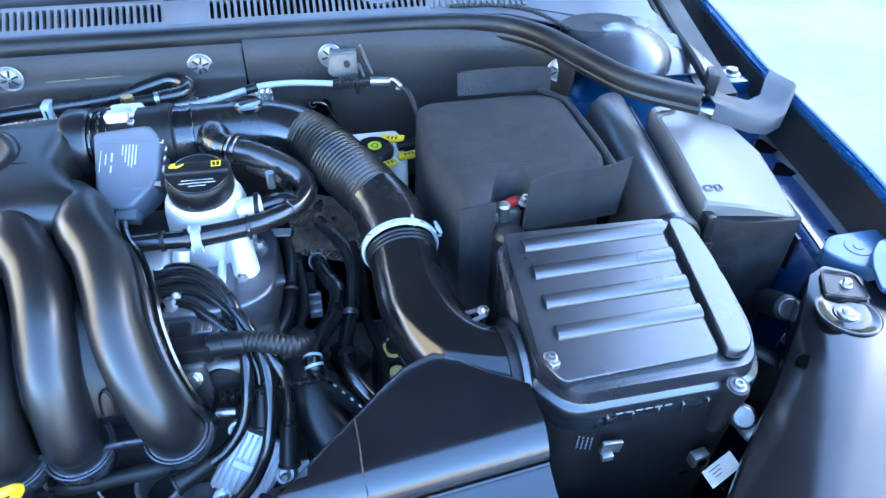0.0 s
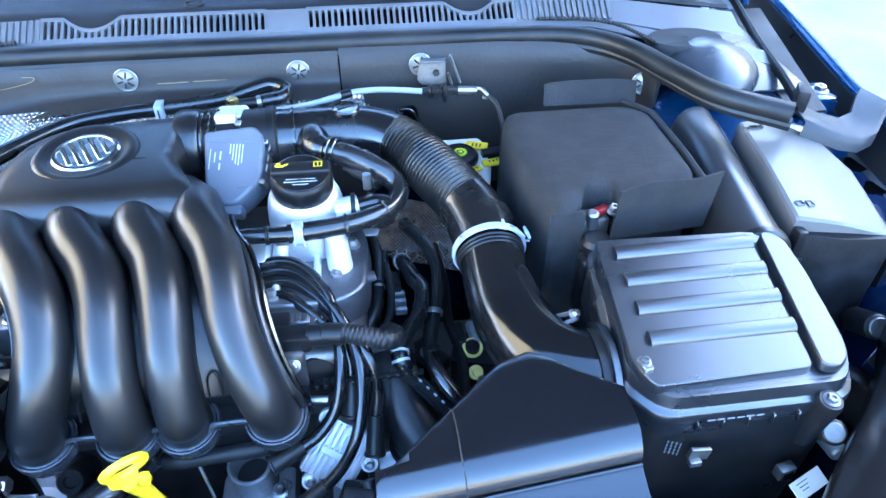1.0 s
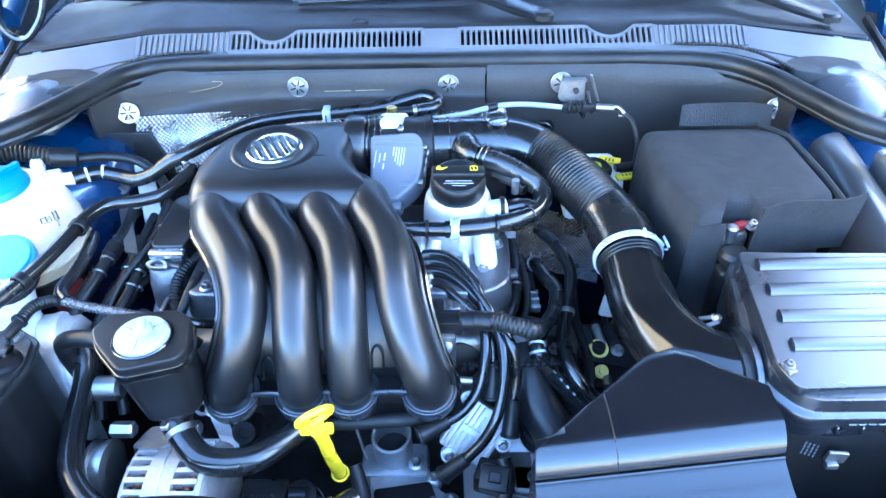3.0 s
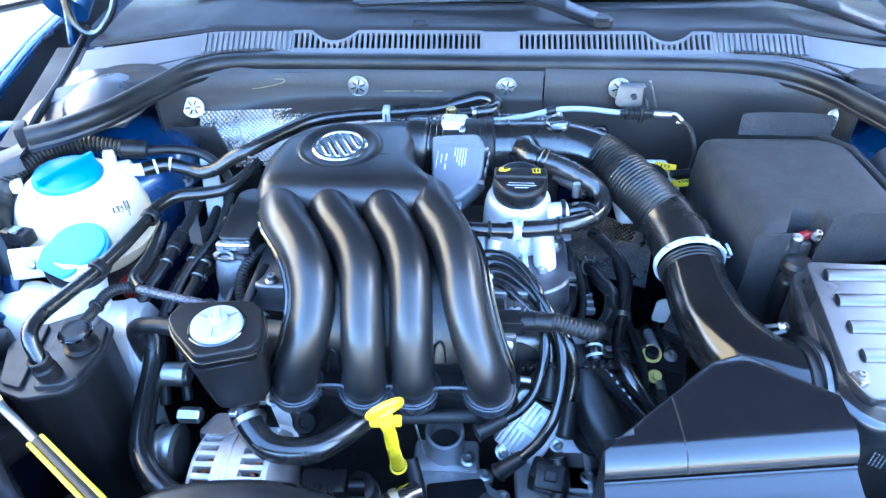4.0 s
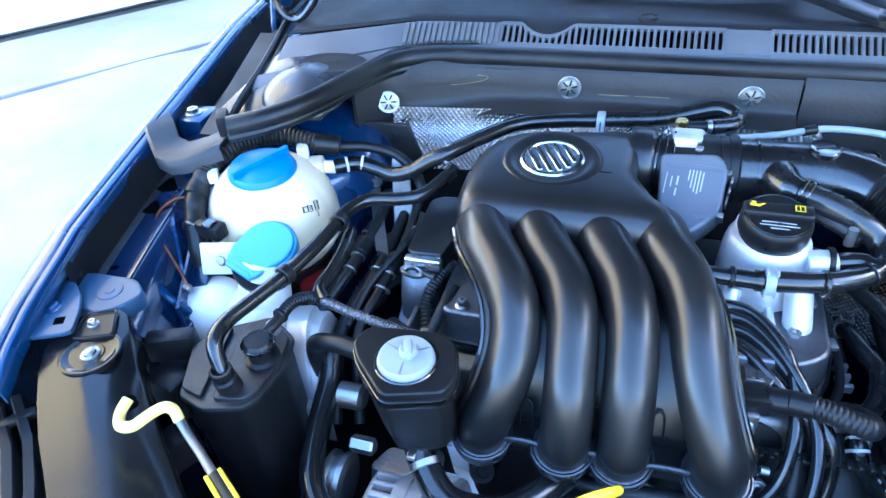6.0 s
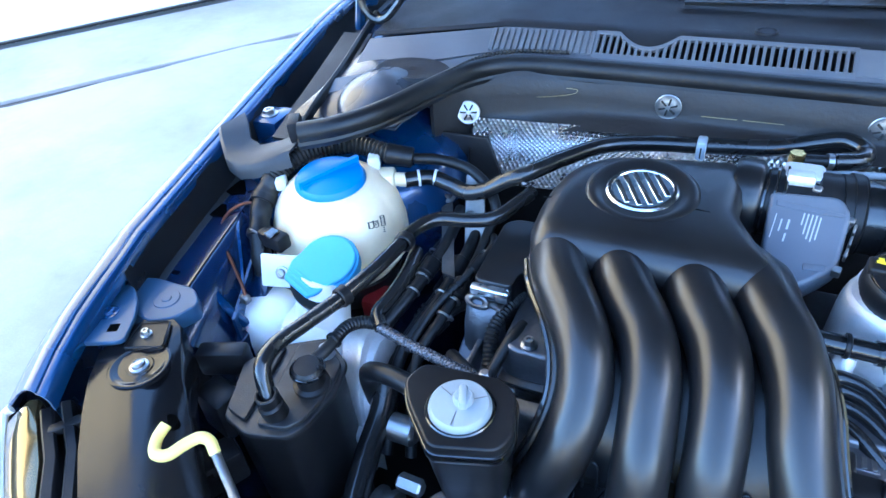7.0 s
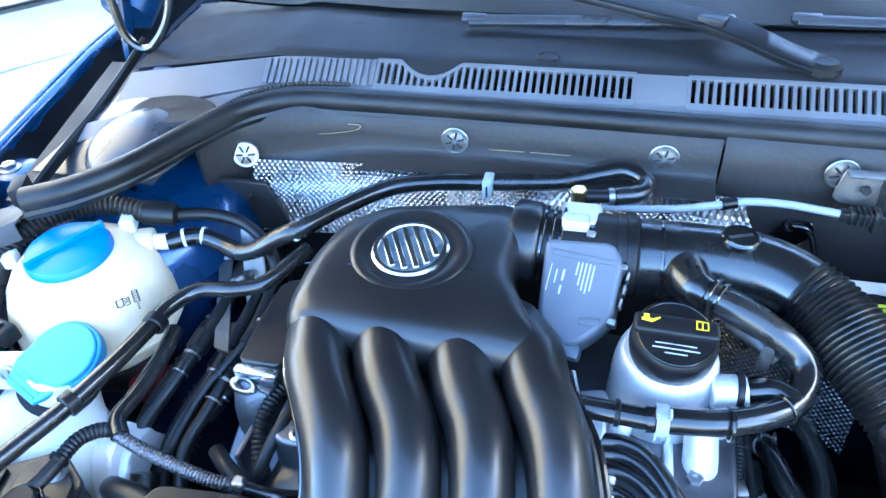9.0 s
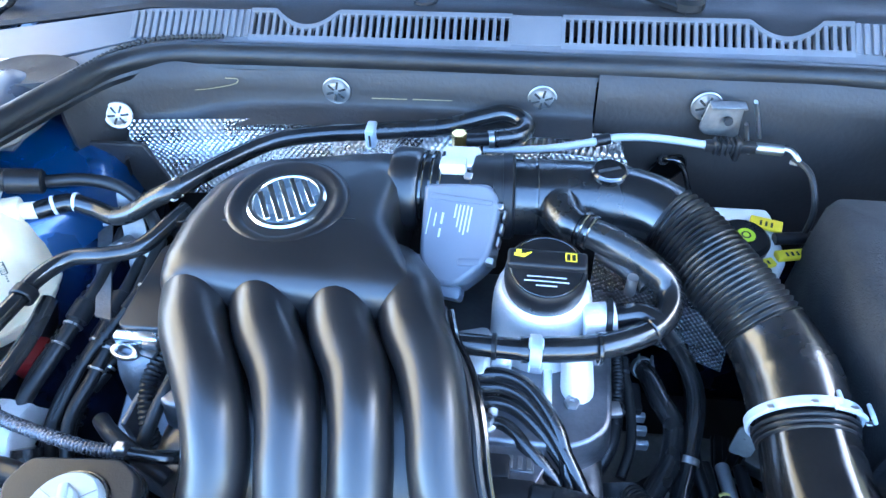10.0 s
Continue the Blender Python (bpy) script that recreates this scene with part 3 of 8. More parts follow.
def lamp_carrier(s):
    car_lamp = thing("lamp_carrier", (s * 0.5, -0.53, 0.77), "black plastic headlamp carrier panel with a bolt dish", "trim panel", "headlamp carriers")
    inner = [(0.588, -0.436), (0.566, -0.444), (0.530, -0.488), (0.506, -0.512), (0.470, -0.545), (0.433, -0.577), (0.393, -0.615), (0.360, -0.660), (0.340, -0.720)]
    ridge = [(0.606, -0.450), (0.600, -0.468), (0.574, -0.494), (0.545, -0.520), (0.510, -0.555), (0.470, -0.597), (0.430, -0.638), (0.400, -0.680), (0.380, -0.720)]
    outer = [(0.618, -0.472), (0.617, -0.498), (0.600, -0.526), (0.576, -0.554), (0.547, -0.584), (0.518, -0.612), (0.490, -0.640), (0.460, -0.690), (0.440, -0.720)]
    rows = []
    for k, (i_, r_, o_) in enumerate(zip(inner, ridge, outer)):
        drop = 0.004 * max(0, k - 4) + 0.0
        dip_in = 0.0 if k < 2 else (0.010 if k < 3 else 0.021)
        mid = ((i_[0] + r_[0]) / 2, (i_[1] + r_[1]) / 2)
        rows.append([(s * i_[0], i_[1], 0.735 - drop), (s * i_[0], i_[1], 0.784 - dip_in - drop), (s * (i_[0] * 0.96 + r_[0] * 0.04), i_[1] * 0.96 + r_[1] * 0.04, 0.7865 - dip_in - drop), (s * mid[0], mid[1], 0.787 - dip_in * 0.45 - drop), (s * r_[0], r_[1], 0.7875 - drop), (s * (r_[0] + o_[0]) / 2, (r_[1] + o_[1]) / 2, 0.787 - drop), (s * o_[0], o_[1], 0.785 - drop), (s * o_[0], o_[1], 0.735 - drop)])
    part("panel", loft(rows), CARRIER, car_lamp, "smooth glossy carrier panel", 42)
    part("dish", lathe([(0.027, -0.003), (0.027, 0.0008), (0.0258, 0.0014), (0.0240, 0.0013), (0.0220, 0.0003), (0.0165, -0.0008), (0.0125, -0.0009), (0.0115, 0.0002), (0.0, 0.0002)], (s * 0.567, -0.497, 0.7872), (0, 0.03, 1), 40), CARRIER, car_lamp, "dished bolt seat", 30)
    part("bolt", lathe([(0.0085, 0), (0.0085, 0.0015), (0.006, 0.0025), (0.0055, 0.0045), (0.003, 0.0055), (0.0, 0.0045)], (s * 0.566, -0.498, 0.7874), (0, 0, 1), 20), STEEL, car_lamp)
    seat = rounded([(s * x, y) for x, y in [(0.578, -0.444), (0.603, -0.456), (0.596, -0.488), (0.560, -0.474)]], 0.005, 3)
    part("tray", prism(seat, 0.780, 0.7890, 0.001, 1), BLACK, car_lamp, "sunken bolt tray")
    part("tray_rim", sweep([(x, y, 0.7900) for x, y in seat + seat[:2]], 0.0012, 8), CARRIER, car_lamp)
    part("tray_bolt", hexhead((s * 0.588, -0.466, 0.7890), (0, 0, 1), 0.0038, 0.0045), STEEL, car_lamp)
    part("hole", rod((s * 0.508, -0.531, 0.755), (s * 0.508, -0.531, 0.7765), 0.0085, 20), VOID, car_lamp, "dark round hole")
    lamp = thing("headlamp", (s * 0.62, -0.58, 0.74), "clear headlamp unit with a dark housing beside the blue fender", "headlamp", "headlamps")
    inside = [(0.650, -0.546), (0.641, -0.557), (0.620, -0.574), (0.600, -0.590), (0.586, -0.606), (0.572, -0.622), (0.54, -0.66), (0.50, -0.71)]
    outside = [(0.660, -0.556), (0.664, -0.563), (0.645, -0.582), (0.626, -0.599), (0.610, -0.613), (0.595, -0.625), (0.565, -0.665), (0.53, -0.72)]
    rows = []
    for k, ((xi, yi), (xo, yo)) in enumerate(zip(inside, outside)):
        z = 0.764 - 0.003 * k
        rows.append([(s * xi, yi, z - 0.006), (s * (xi * 0.9 + xo * 0.1), yi * 0.9 + yo * 0.1, z), (s * (xi * 0.5 + xo * 0.5), yi * 0.5 + yo * 0.5, z + 0.002), (s * (xi * 0.1 + xo * 0.9), yi * 0.1 + yo * 0.9, z - 0.001), (s * (xo + 0.012), yo - 0.012, z - 0.016), (s * (xo + 0.02), yo - 0.03, 0.66), (s * (xo + 0.005), yo - 0.03, 0.58), (s * xi, yi, 0.58)])
    part("lens", loft(rows), LENS, lamp, "curved lens with its golden reflection put into the colour", 50)
    part("lens_rim", sweep([(s * (x + 0.007), y - 0.007, 0.763 - 0.003 * k) for k, (x, y) in enumerate(outside)], 0.0045, 8), WHITE, lamp, "white outer edge of the lens")
    for name, off, w in (("housing_rail", 0.007, 0.0055), ("bumper_rail", 0.0235, 0.0050)):
        row = []
        for k, (x, y) in enumerate(inside[1:]):
            cx, cy, z = x - off * 0.65, y + off * 0.78, 0.762 - 0.003 * k
            row.append([(s * (cx + 0.65 * w), cy - 0.78 * w, z - 0.05), (s * (cx + 0.65 * w), cy - 0.78 * w, z), (s * (cx + 0.40 * w), cy - 0.5 * w, z + 0.002), (s * (cx - 0.5 * w), cy + 0.5 * w, z + 0.001), (s * (cx - 0.65 * w), cy + 0.78 * w, z - 0.001), (s * (cx - 0.65 * w), cy + 0.78 * w, z - 0.05)])
        part(name, loft(row), BLACK, lamp, "black plastic rail beside the lens", 40)
    part("rail_clip", block((s * 0.609, -0.556, 0.757), (0.010, 0.030, 0.008), 0.002, 2, rz=s * 42), BLACK, lamp)
    part("gap_back", loft([[(s * (x - 0.002), y, 0.735 - 0.003 * k), (s * (x - 0.026), y + 0.030, 0.735 - 0.003 * k), (s * (x - 0.026), y + 0.030, 0.60), (s * (x - 0.002), y, 0.60)] for k, (x, y) in enumerate(inside)]), VOID, lamp, "dark gap behind the lens")
    # blue corner plate between fender and carrier, with the lower flange behind it
    out = 0.0 if s < 0 else 0.032
    plate = part("corner_plate", prism(rounded([(s * (x + out * 0.4), y) for x, y in [(0.643, -0.506), (0.652, -0.470), (0.662, -0.428), (0.640, -0.424), (0.620, -0.440), (0.606, -0.458), (0.593, -0.484), (0.600, -0.490)]], 0.006, 3), 0.7935, 0.7985, 0.0015, 2), PLATEPAINT, car, "blue corner plate")
    part("plate_bolt", hexhead((s * (0.634 + out * 0.4), -0.462, 0.7985), (0, 0, 1), 0.006, 0.003, 1.5), PAINT, plate)
    part("plate_hole", block((s * (0.614 + out * 0.4), -0.476, 0.7975), (0.010, 0.010, 0.003), 0.0005, 1, rz=s * -25), VOID, plate)
    part("plate_nub", block((s * (0.638 + out * 0.4), -0.492, 0.7985), (0.010, 0.006, 0.004), 0.0015, 2, rz=s * 20), PAINT, plate)
    flange = part("corner_flange", prism(rounded([(s * (x + out), y) for x, y in [(0.660, -0.440), (0.664, -0.405), (0.640, -0.398), (0.590, -0.398), (0.568, -0.416), (0.580, -0.440), (0.600, -0.452)]], 0.008, 3), 0.770, 0.7885, 0.003, 2), PLATEPAINT, car, "blue corner flange")
    part("grommet", rod((s * (0.605 + out), -0.421, 0.78), (s * (0.605 + out), -0.421, 0.7893), 0.013, 28, 0.0006), PLATEPAINT, flange)
    part("grommet_core", rod((s * (0.605 + out), -0.421, 0.786), (s * (0.605 + out), -0.421, 0.7900), 0.005, 20, 0.0006), PLATEPAINT, flange)


for s in (-1, 1):
    lamp_carrier(s)
part("front_bumper", loft([[(s, -0.80 - 0.07 * math.cos(s * 1.9) + 0.04, z) for z in (0.30, 0.45, 0.6, 0.66)] + [(s, -0.70, 0.66), (s, -0.70, 0.30)] for s in [(-0.72 + 0.12 * i) for i in range(13)]]), PAINT, car, "blue front bumper")

# ---- cowl ----
cowl = thing("cowl_panel", (0, 0.06, 0.88), "grey plastic cowl panel with slotted air grilles under the windshield", "cowl")
# blind plate behind: from the seal up to the windshield
rows = []
for i in range(41):
    x = -0.62 + 1.24 * i / 40
    e = max(0, abs(x) - 0.40)
    rows.append([(x, 0.020 - 0.5 * e, 0.874 - 0.1 * e), (x, 0.030 - 0.45 * e, 0.879 - 0.1 * e), (x, 0.034 - 0.42 * e, 0.881 - 0.1 * e)])
part("front_lip", sheet(rows, 0.003), TRIM, cowl)


def dip(x):
    """The scallop in the grille's upper edge."""
    d = (abs(x) - 0.243) / 0.034
    return 0.55 * max(0.0, 1 - d * d) ** 1.0 if abs(d) < 1 else 0.0


G0, G1 = Vector((0, 0.034, 0.8805)), Vector((0, 0.060, 0.8995))
for s in (-1, 1):
    slats = []
    n = 34
    for i in range(n + 1):
        x = s * (0.027 + (0.303 - 0.027) * i / n)
        top = G0.lerp(G1, 1 - dip(x))
        mid, way = (G0 + top) / 2, (top - G0)
        m = Matrix.Translation((x, mid.y, mid.z)) @ Matrix.Rotation(math.atan2(way.z, way.y), 4, "X")
        h = way.length / 2 + 0.0012
        h = max(h - 0.0016, 0.004)
        side = [(0.0042, -h), (0.0026, -h + 0.0012), (0.0019, -h + 0.0030), (0.0017, 0), (0.0019, h - 0.0030), (0.0026, h - 0.0012), (0.0042, h)]
        part("slat", prism([(-x_, y_) for x_, y_ in side] + side[::-1], -0.006, 0.0008, 0.0, 1, m), TRIM, cowl)
    rows = []
    for i in range(81):
        x = s * (0.0255 + 0.2795 * i / 80)
        a = G0.lerp(G1, 1 - dip(x))
        n, w = Vector((0, G0.z - G1.z, G1.y - G0.y)).normalized(), (G1 - G0).normalized()
        rows.append([(x, *(a + w * k + n * e)[1:]) for k, e in ((-0.0035, -0.004), (-0.0035, 0.0006), (-0.0028, 0.0013), (0.0005, 0.0013), (0.0020, 0.0008), (0.0020, -0.004))])
    part("upper_border", loft(rows), TRIM, cowl)
    part("lower_border", loft([[(x, *(G0 + w * k + n * e)[1:]) for k, e in ((-0.004, -0.004), (-0.004, 0.0008), (-0.003, 0.0013), (0.0028, 0.0013), (0.0035, 0.0006), (0.0035, -0.004))] for x in (s * 0.0255, s * 0.305)]), TRIM, cowl)
    # ribbed blind part, outward of the slots
    bm = bmesh.new()
    for i in range(17):
        x = s * (0.308 + 0.0078 * i)
        m = Matrix.Translation((x, (G0.y + G1.y) / 2 - 0.0006 * i, (G0.z + G1.z) / 2)) @ Matrix.Rotation(math.atan2(G1.z - G0.z, G1.y - G0.y), 4, "X")
        put(bm, box(-0.0026, 0.0026, -0.016, 0.016, -0.004, 0.0016, 0.0006, 1, m))
    part("rib_field", bm, TRIM, cowl, "closed ribbed part of the grille")
    part("blind_plate", sheet([[(s * x, 0.033 - 0.3 * max(0, x - 0.40), 0.8800 - 0.12 * max(0, x - 0.42)), (s * x, 0.061 - 0.15 * max(0, x - 0.40), 0.8992 - 0.1 * max(0, x - 0.42))] for x in (0.303, 0.34, 0.38, 0.42, 0.46, 0.50, 0.56, 0.61)], 0.003), TRIM, cowl)
    # upper lip that follows the scallop
    rows = []
    for i in range(61):
        x = s * (0.0 + 0.61 * i / 60)
        k = dip(x)
        a, e = G0.lerp(G1, 1 - k), max(0, abs(x) - 0.42)
        rows.append([(x, a.y - 0.1 * e, a.z + 0.0004 - 0.1 * e), (x, a.y + 0.004 - 0.1 * e, a.z + 0.0045 - 0.1 * e), (x, 0.074, 0.9055 - 0.003 * k - 0.1 * e), (x, 0.12 + 0.03 * e, 0.910 - 0.1 * e), (x, 0.150, 0.914 - 0.1 * e), (x, 0.21, 0.918 - 0.1 * e)])
    part("upper_deck", sheet(rows, 0.003), DARKTRIM, cowl, "dark upper deck of the cowl")
part("middle_bridge", box(-0.0255, 0.0255, -0.0165, 0.0165, -0.004, 0.001, 0.0008, 1, Matrix.Translation((0, (G0.y + G1.y) / 2, (G0.z + G1.z) / 2)) @ Matrix.Rotation(math.atan2(G1.z - G0.z, G1.y - G0.y), 4, "X")), TRIM, cowl)
for s in (-1, 1):
    hump = []
    for i in range(11):
        a = i / 10
        y = -0.128 + 0.153 * a
        h = 0.010 * math.sin(math.pi * min(1, a * 1.05)) ** 0.7
        hump.append([(s * (0.497 + 0.148 * j / 10 - 0.03 * a), y, 0.838 + 0.03 * a + h * math.sin(math.pi * j / 10) ** 0.8) for j in range(11)])
    part("end_cover", sheet(hump, 0.003), HUMP, cowl, "domed plastic cover over the strut tower")
    rows = []
    for k in range(9):
        e = math.pi / 2 * k / 8.2
        rows.append([(s * (0.538 + 0.058 * math.cos(e) * math.cos(a)), -0.078 + 0.062 * math.cos(e) * math.sin(a), 0.846 + 0.030 * math.sin(e) ** 0.9 + 0.008 * math.cos(e) * math.sin(a)) for a in (2 * math.pi * i / 32 for i in range(32))])
    part("dome", loft(rows), HUMP, cowl, "smooth dome over the strut", 60)
    # Dark oval disc stands in for the shaded hollow beside the dome.
    part("shaded_oval", loft([[(s * (0.512 + 0.050 * g * math.cos(a)), -0.040 + 0.029 * g * math.sin(a), 0.876 + dz + 0.05 * 0.029 * math.sin(a)) for a in (2 * math.pi * i / 32 for i in range(32))] for g, dz in ((1.0, -0.02), (1.0, -0.001), (0.97, 0.0), (0.9, -0.0006), (0.5, -0.001), (0.1, -0.001))]), DARKTRIM, cowl, "flat oval beside the dome, its shade put into dark plastic", 50)

SADDLE = material("bracket_plastic", (0.022, 0.024, 0.028), 0.55, vary=0.2, grain=600, bump=0.15, dirt=0.15, dirt_color=(0.08, 0.08, 0.08))
SEAL = [(-0.574, -0.206, 0.862), (-0.535, -0.186, 0.866), (-0.500, -0.148, 0.869), (-0.470, -0.080, 0.870), (-0.44, -0.02, 0.870), (-0.39, 0.011, 0.870), (-0.30, 0.016, 0.870), (-0.15, 0.016, 0.870), (0, 0.014, 0.870), (0.15, 0.012, 0.870), (0.30, 0.008, 0.870), (0.385, -0.008, 0.870), (0.432, -0.055, 0.870), (0.460, -0.125, 0.869), (0.492, -0.188, 0.866), (0.555, -0.230, 0.860)]
seal = thing("rubber_seal", (0, 0.016, 0.86), "thick black rubber weather seal along the cowl edge", "seal")
part("bulb", tube(SEAL, 0.0125, 12, 6), RUBBER, seal)
part("foot", sweep([Vector((x, y - 0.004, z - 0.011)) for x, y, z in smooth_path(SEAL, 4)], 0.008, 8, 1.0), RUBBER, seal)
for s in (-1, 1):
    way = [(s * 0.462, -0.062, 0.880), (s * 0.436, -0.006, 0.882), (s * 0.395, 0.022, 0.883), (s * 0.33, 0.028, 0.884)]
    part("toothed_strip", ribbed(way, 0.0029, 0.0014, 0.0050, 8), RUBBER, seal, "fine toothed edge along the seal")
for s in (-1, 1):
    br = thing("seal_end_bracket", (s * 0.62, -0.20, 0.83), "dark grey plastic bracket at the seal's end", "bracket", "seal brackets")
    back = [(0.588, -0.176, 0.846), (0.604, -0.180, 0.842), (0.625, -0.186, 0.834), (0.648, -0.192, 0.829), (0.668, -0.186, 0.832), (0.684, -0.166, 0.842), (0.700, -0.150, 0.845)]
    edge = [(0.584, -0.216, 0.845), (0.600, -0.226, 0.841), (0.625, -0.234, 0.833), (0.648, -0.236, 0.829), (0.670, -0.228, 0.832), (0.690, -0.208, 0.843), (0.706, -0.190, 0.846)]
    rows = []
    for (x0, y0, z0), (x1, y1, z1) in zip(back, edge):
        rows.append([(s * x0, y0 + 0.002, z0 - 0.006), (s * x0, y0, z0), (s * (x0 + x1) / 2, (y0 + y1) / 2, (z0 + z1) / 2), (s * x1, y1, z1), (s * (x1 + 0.001), y1 - 0.004, z1 - 0.003), (s * (x1 - 0.001), y1 - 0.006, z1 - 0.010), (s * (x1 - 0.003), y1 - 0.007, z1 - 0.018)])
    part("saddle", sheet(rows, 0.0025), SADDLE, br, "bent plate with a drop front", 42)
    part("clip", block((s * 0.590, -0.192, 0.862), (0.014, 0.030, 0.020), 0.003, 2, rz=-s * 28), DARKTRIM, br)
    st = thing("side_strip", (s * 0.62, -0.05, 0.85), "thin dark rubber strip along the fender rail", "strip", "side strips")
    part("strip", tube([(s * 0.590, -0.20, 0.848), (s * 0.610, -0.12, 0.852), (s * 0.626, -0.03, 0.858), (s * 0.640, 0.06, 0.872), (s * 0.635, 0.10, 0.89)], 0.007, 8, 5, 0.6), RUBBER, st)
    part("ledge", sheet([[(s * (0.60 + 0.05 * k + 0.03 * j), -0.17 + 0.27 * k, 0.828 + 0.03 * k) for j in (0, 1, 1.6)] for k in (0, 0.25, 0.5, 0.75, 1)], 0.004), DARKTRIM, st)
hose = thing("washer_tube", (-0.64, 0.08, 0.89), "thin black washer tube looping up to the hood", "tube")
part("tube_body", tube([(-0.660, 0.10, 1.03), (-0.651, 0.085, 0.95), (-0.645, 0.08, 0.905), (-0.625, 0.08, 0.888), (-0.60, 0.08, 0.90), (-0.575, 0.09, 0.94), (-0.56, 0.11, 1.03)], 0.0055, 8), HOSE, hose)


def arm_channel(pts, w0, w1):
    """A folded sheet arm: sloping top, turned-down front lip."""
    rows, pts = [], smooth_path(pts, 5)
    for k, q in enumerate(pts):
        d = pts[min(k + 1, len(pts) - 1)] - pts[max(k - 1, 0)]
        side = Vector((-d.y, d.x, 0)).normalized()
        side = side if side.y > 0 else -side
        h = w0 + (w1 - w0) * k / (len(pts) - 1)
        rows.append([q + side * a * h + Vector((0, 0, c)) for a, c in ((-1.0, -0.007), (-1.06, -0.002), (-0.95, 0.0), (-0.8, 0.001), (0.8, 0.008), (1.0, 0.007), (1.0, -0.004))])
    return loft(rows)


def wiper(piv, bend, tip, blade):
    w = thing("wiper", piv, "black wiper arm resting on the windshield base", "wiper", "wipers")
    p, b, t = Vector(piv), Vector(bend), Vector(tip)
    part("pivot_cap", lathe([(0.016, 0), (0.016, 0.007), (0.012, 0.011), (0.0, 0.0115)], p, (0, 0.05, 1), 22), BLACK, w)
    part("arm", arm_channel([p + Vector((0, 0, 0.004)), p.lerp(b, 0.35) + Vector((0, -0.007, 0.004)), p.lerp(b, 0.7) + Vector((0, -0.005, 0.004)), b], 0.0125, 0.0125), BLACK, w, "broad folded arm end", 40)
    part("hinge_block", block((b.x, b.y, b.z), (0.03, 0.022, 0.016), 0.004, 2, rz=math.degrees(math.atan2(b.y - p.y, b.x - p.x))), BLACK, w)
    part("rod", arm_channel([b, b.lerp(t, 0.3), b.lerp(t, 0.65), t], 0.0125, 0.007), BLACK, w, "folded black arm", 40)
    q0, q1 = Vector(blade[0]), Vector(blade[1])
    part("blade", sweep([q0, q0.lerp(q1, 0.5) + Vector((0, 0, 0.003)), q1], 0.0055, 8, 0.8), RUBBER, w)
    part("blade_spine", box(-0.5, 0.5, -0.006, 0.006, 0.004, 0.0075, 0.0015, 2, Matrix.Translation((q0 + q1) / 2) @ (q1 - q0).to_track_quat("X", "Z").to_matrix().to_4x4() @ Matrix.Rotation(radians(38), 4, "X") @ Matrix.Diagonal(((q1 - q0).length, 1, 1, 1))), HUMP, w, "grey blade spine")
    for e in (0.02, 0.98):
        part("end_cap", block(tuple(q0.lerp(q1, e) + Vector((0, 0, 0.005))), (0.030, 0.011, 0.008), 0.003, 2, rx=38), HUMP, w)


wiper((0.148, 0.070, 0.908), (0.045, 0.118, 0.934), (-0.31, 0.20, 0.975), ((-0.215, 0.130, 0.919), (0.06, 0.138, 0.925)))
wiper((0.56, 0.065, 0.900), (0.44, 0.118, 0.932), (0.10, 0.19, 0.97), ((0.13, 0.144, 0.927), (0.56, 0.150, 0.924)))
part("wiper_link_cap", ring((-0.118, 0.076, 0.9055), (0, 0.05, 1), 0.010, 0.0125, 0.003, 24), DARKTRIM, cowl)

# ---- bulkhead pad and heat shield ----
PADLINE = [(-0.476, -0.075), (-0.462, -0.045), (-0.435, -0.018), (-0.38, -0.004), (-0.30, 0.006), (0.0, 0.001), (0.30, -0.004), (0.40, -0.018), (0.440, -0.034), (0.458, -0.060), (0.468, -0.085)]
pad = thing("sound_pad", (0, 0, 0.8), "dark matt sound-deadening pad over the bulkhead", "insulation")
line = smooth_path([(x, y, 0) for x, y in PADLINE], 4)
split = [p for p in line if p.x < 0.062] + [Vector((0.062, 0.0, 0))]


def pad_rows(pts, low, lean):
    rows = []
    for p in pts:
        lo = low(p.x)
        w = 0.002 * noise.noise(Vector((p.x * 20, 3, 0)))
        rows.append([(p.x, p.y + 0.012, 0.866), (p.x, p.y + 0.004 + w, 0.856), (p.x, p.y + w, 0.838), (p.x, p.y - 0.1 * lean + w, 0.838 * 0.55 + lo * 0.45), (p.x, p.y - 0.5 * lean + w, 0.838 * 0.28 + lo * 0.72), (p.x, p.y - 1.2 * lean, 0.838 * 0.16 + lo * 0.84), (p.x, p.y - 1.8 * lean, lo + 0.0015), (p.x, p.y - 1.8 * lean + 0.003, lo)])
    return rows


part("left_pad", sheet(pad_rows(split, lambda x: 0.71 if x < -0.444 else (0.730 if x < -0.436 else 0.786 + 0.027 * min(1, (x + 0.436) / 0.16)), 0.011), 0.006), PAD, pad)
part("right_pad", sheet(pad_rows([Vector((0.064, -0.003, 0))] + [p + Vector((0, -0.003, 0)) for p in line if p.x > 0.07], lambda x: 0.801 if x < 0.102 else 0.66, 0.001), 0.007), PAD, pad)


ZINC = material("dull_zinc", (0.36, 0.37, 0.38), 0.42, 1.0, 0.3, 300, 0.15, 120, dirt=0.2, dirt_color=(0.12, 0.11, 0.1))


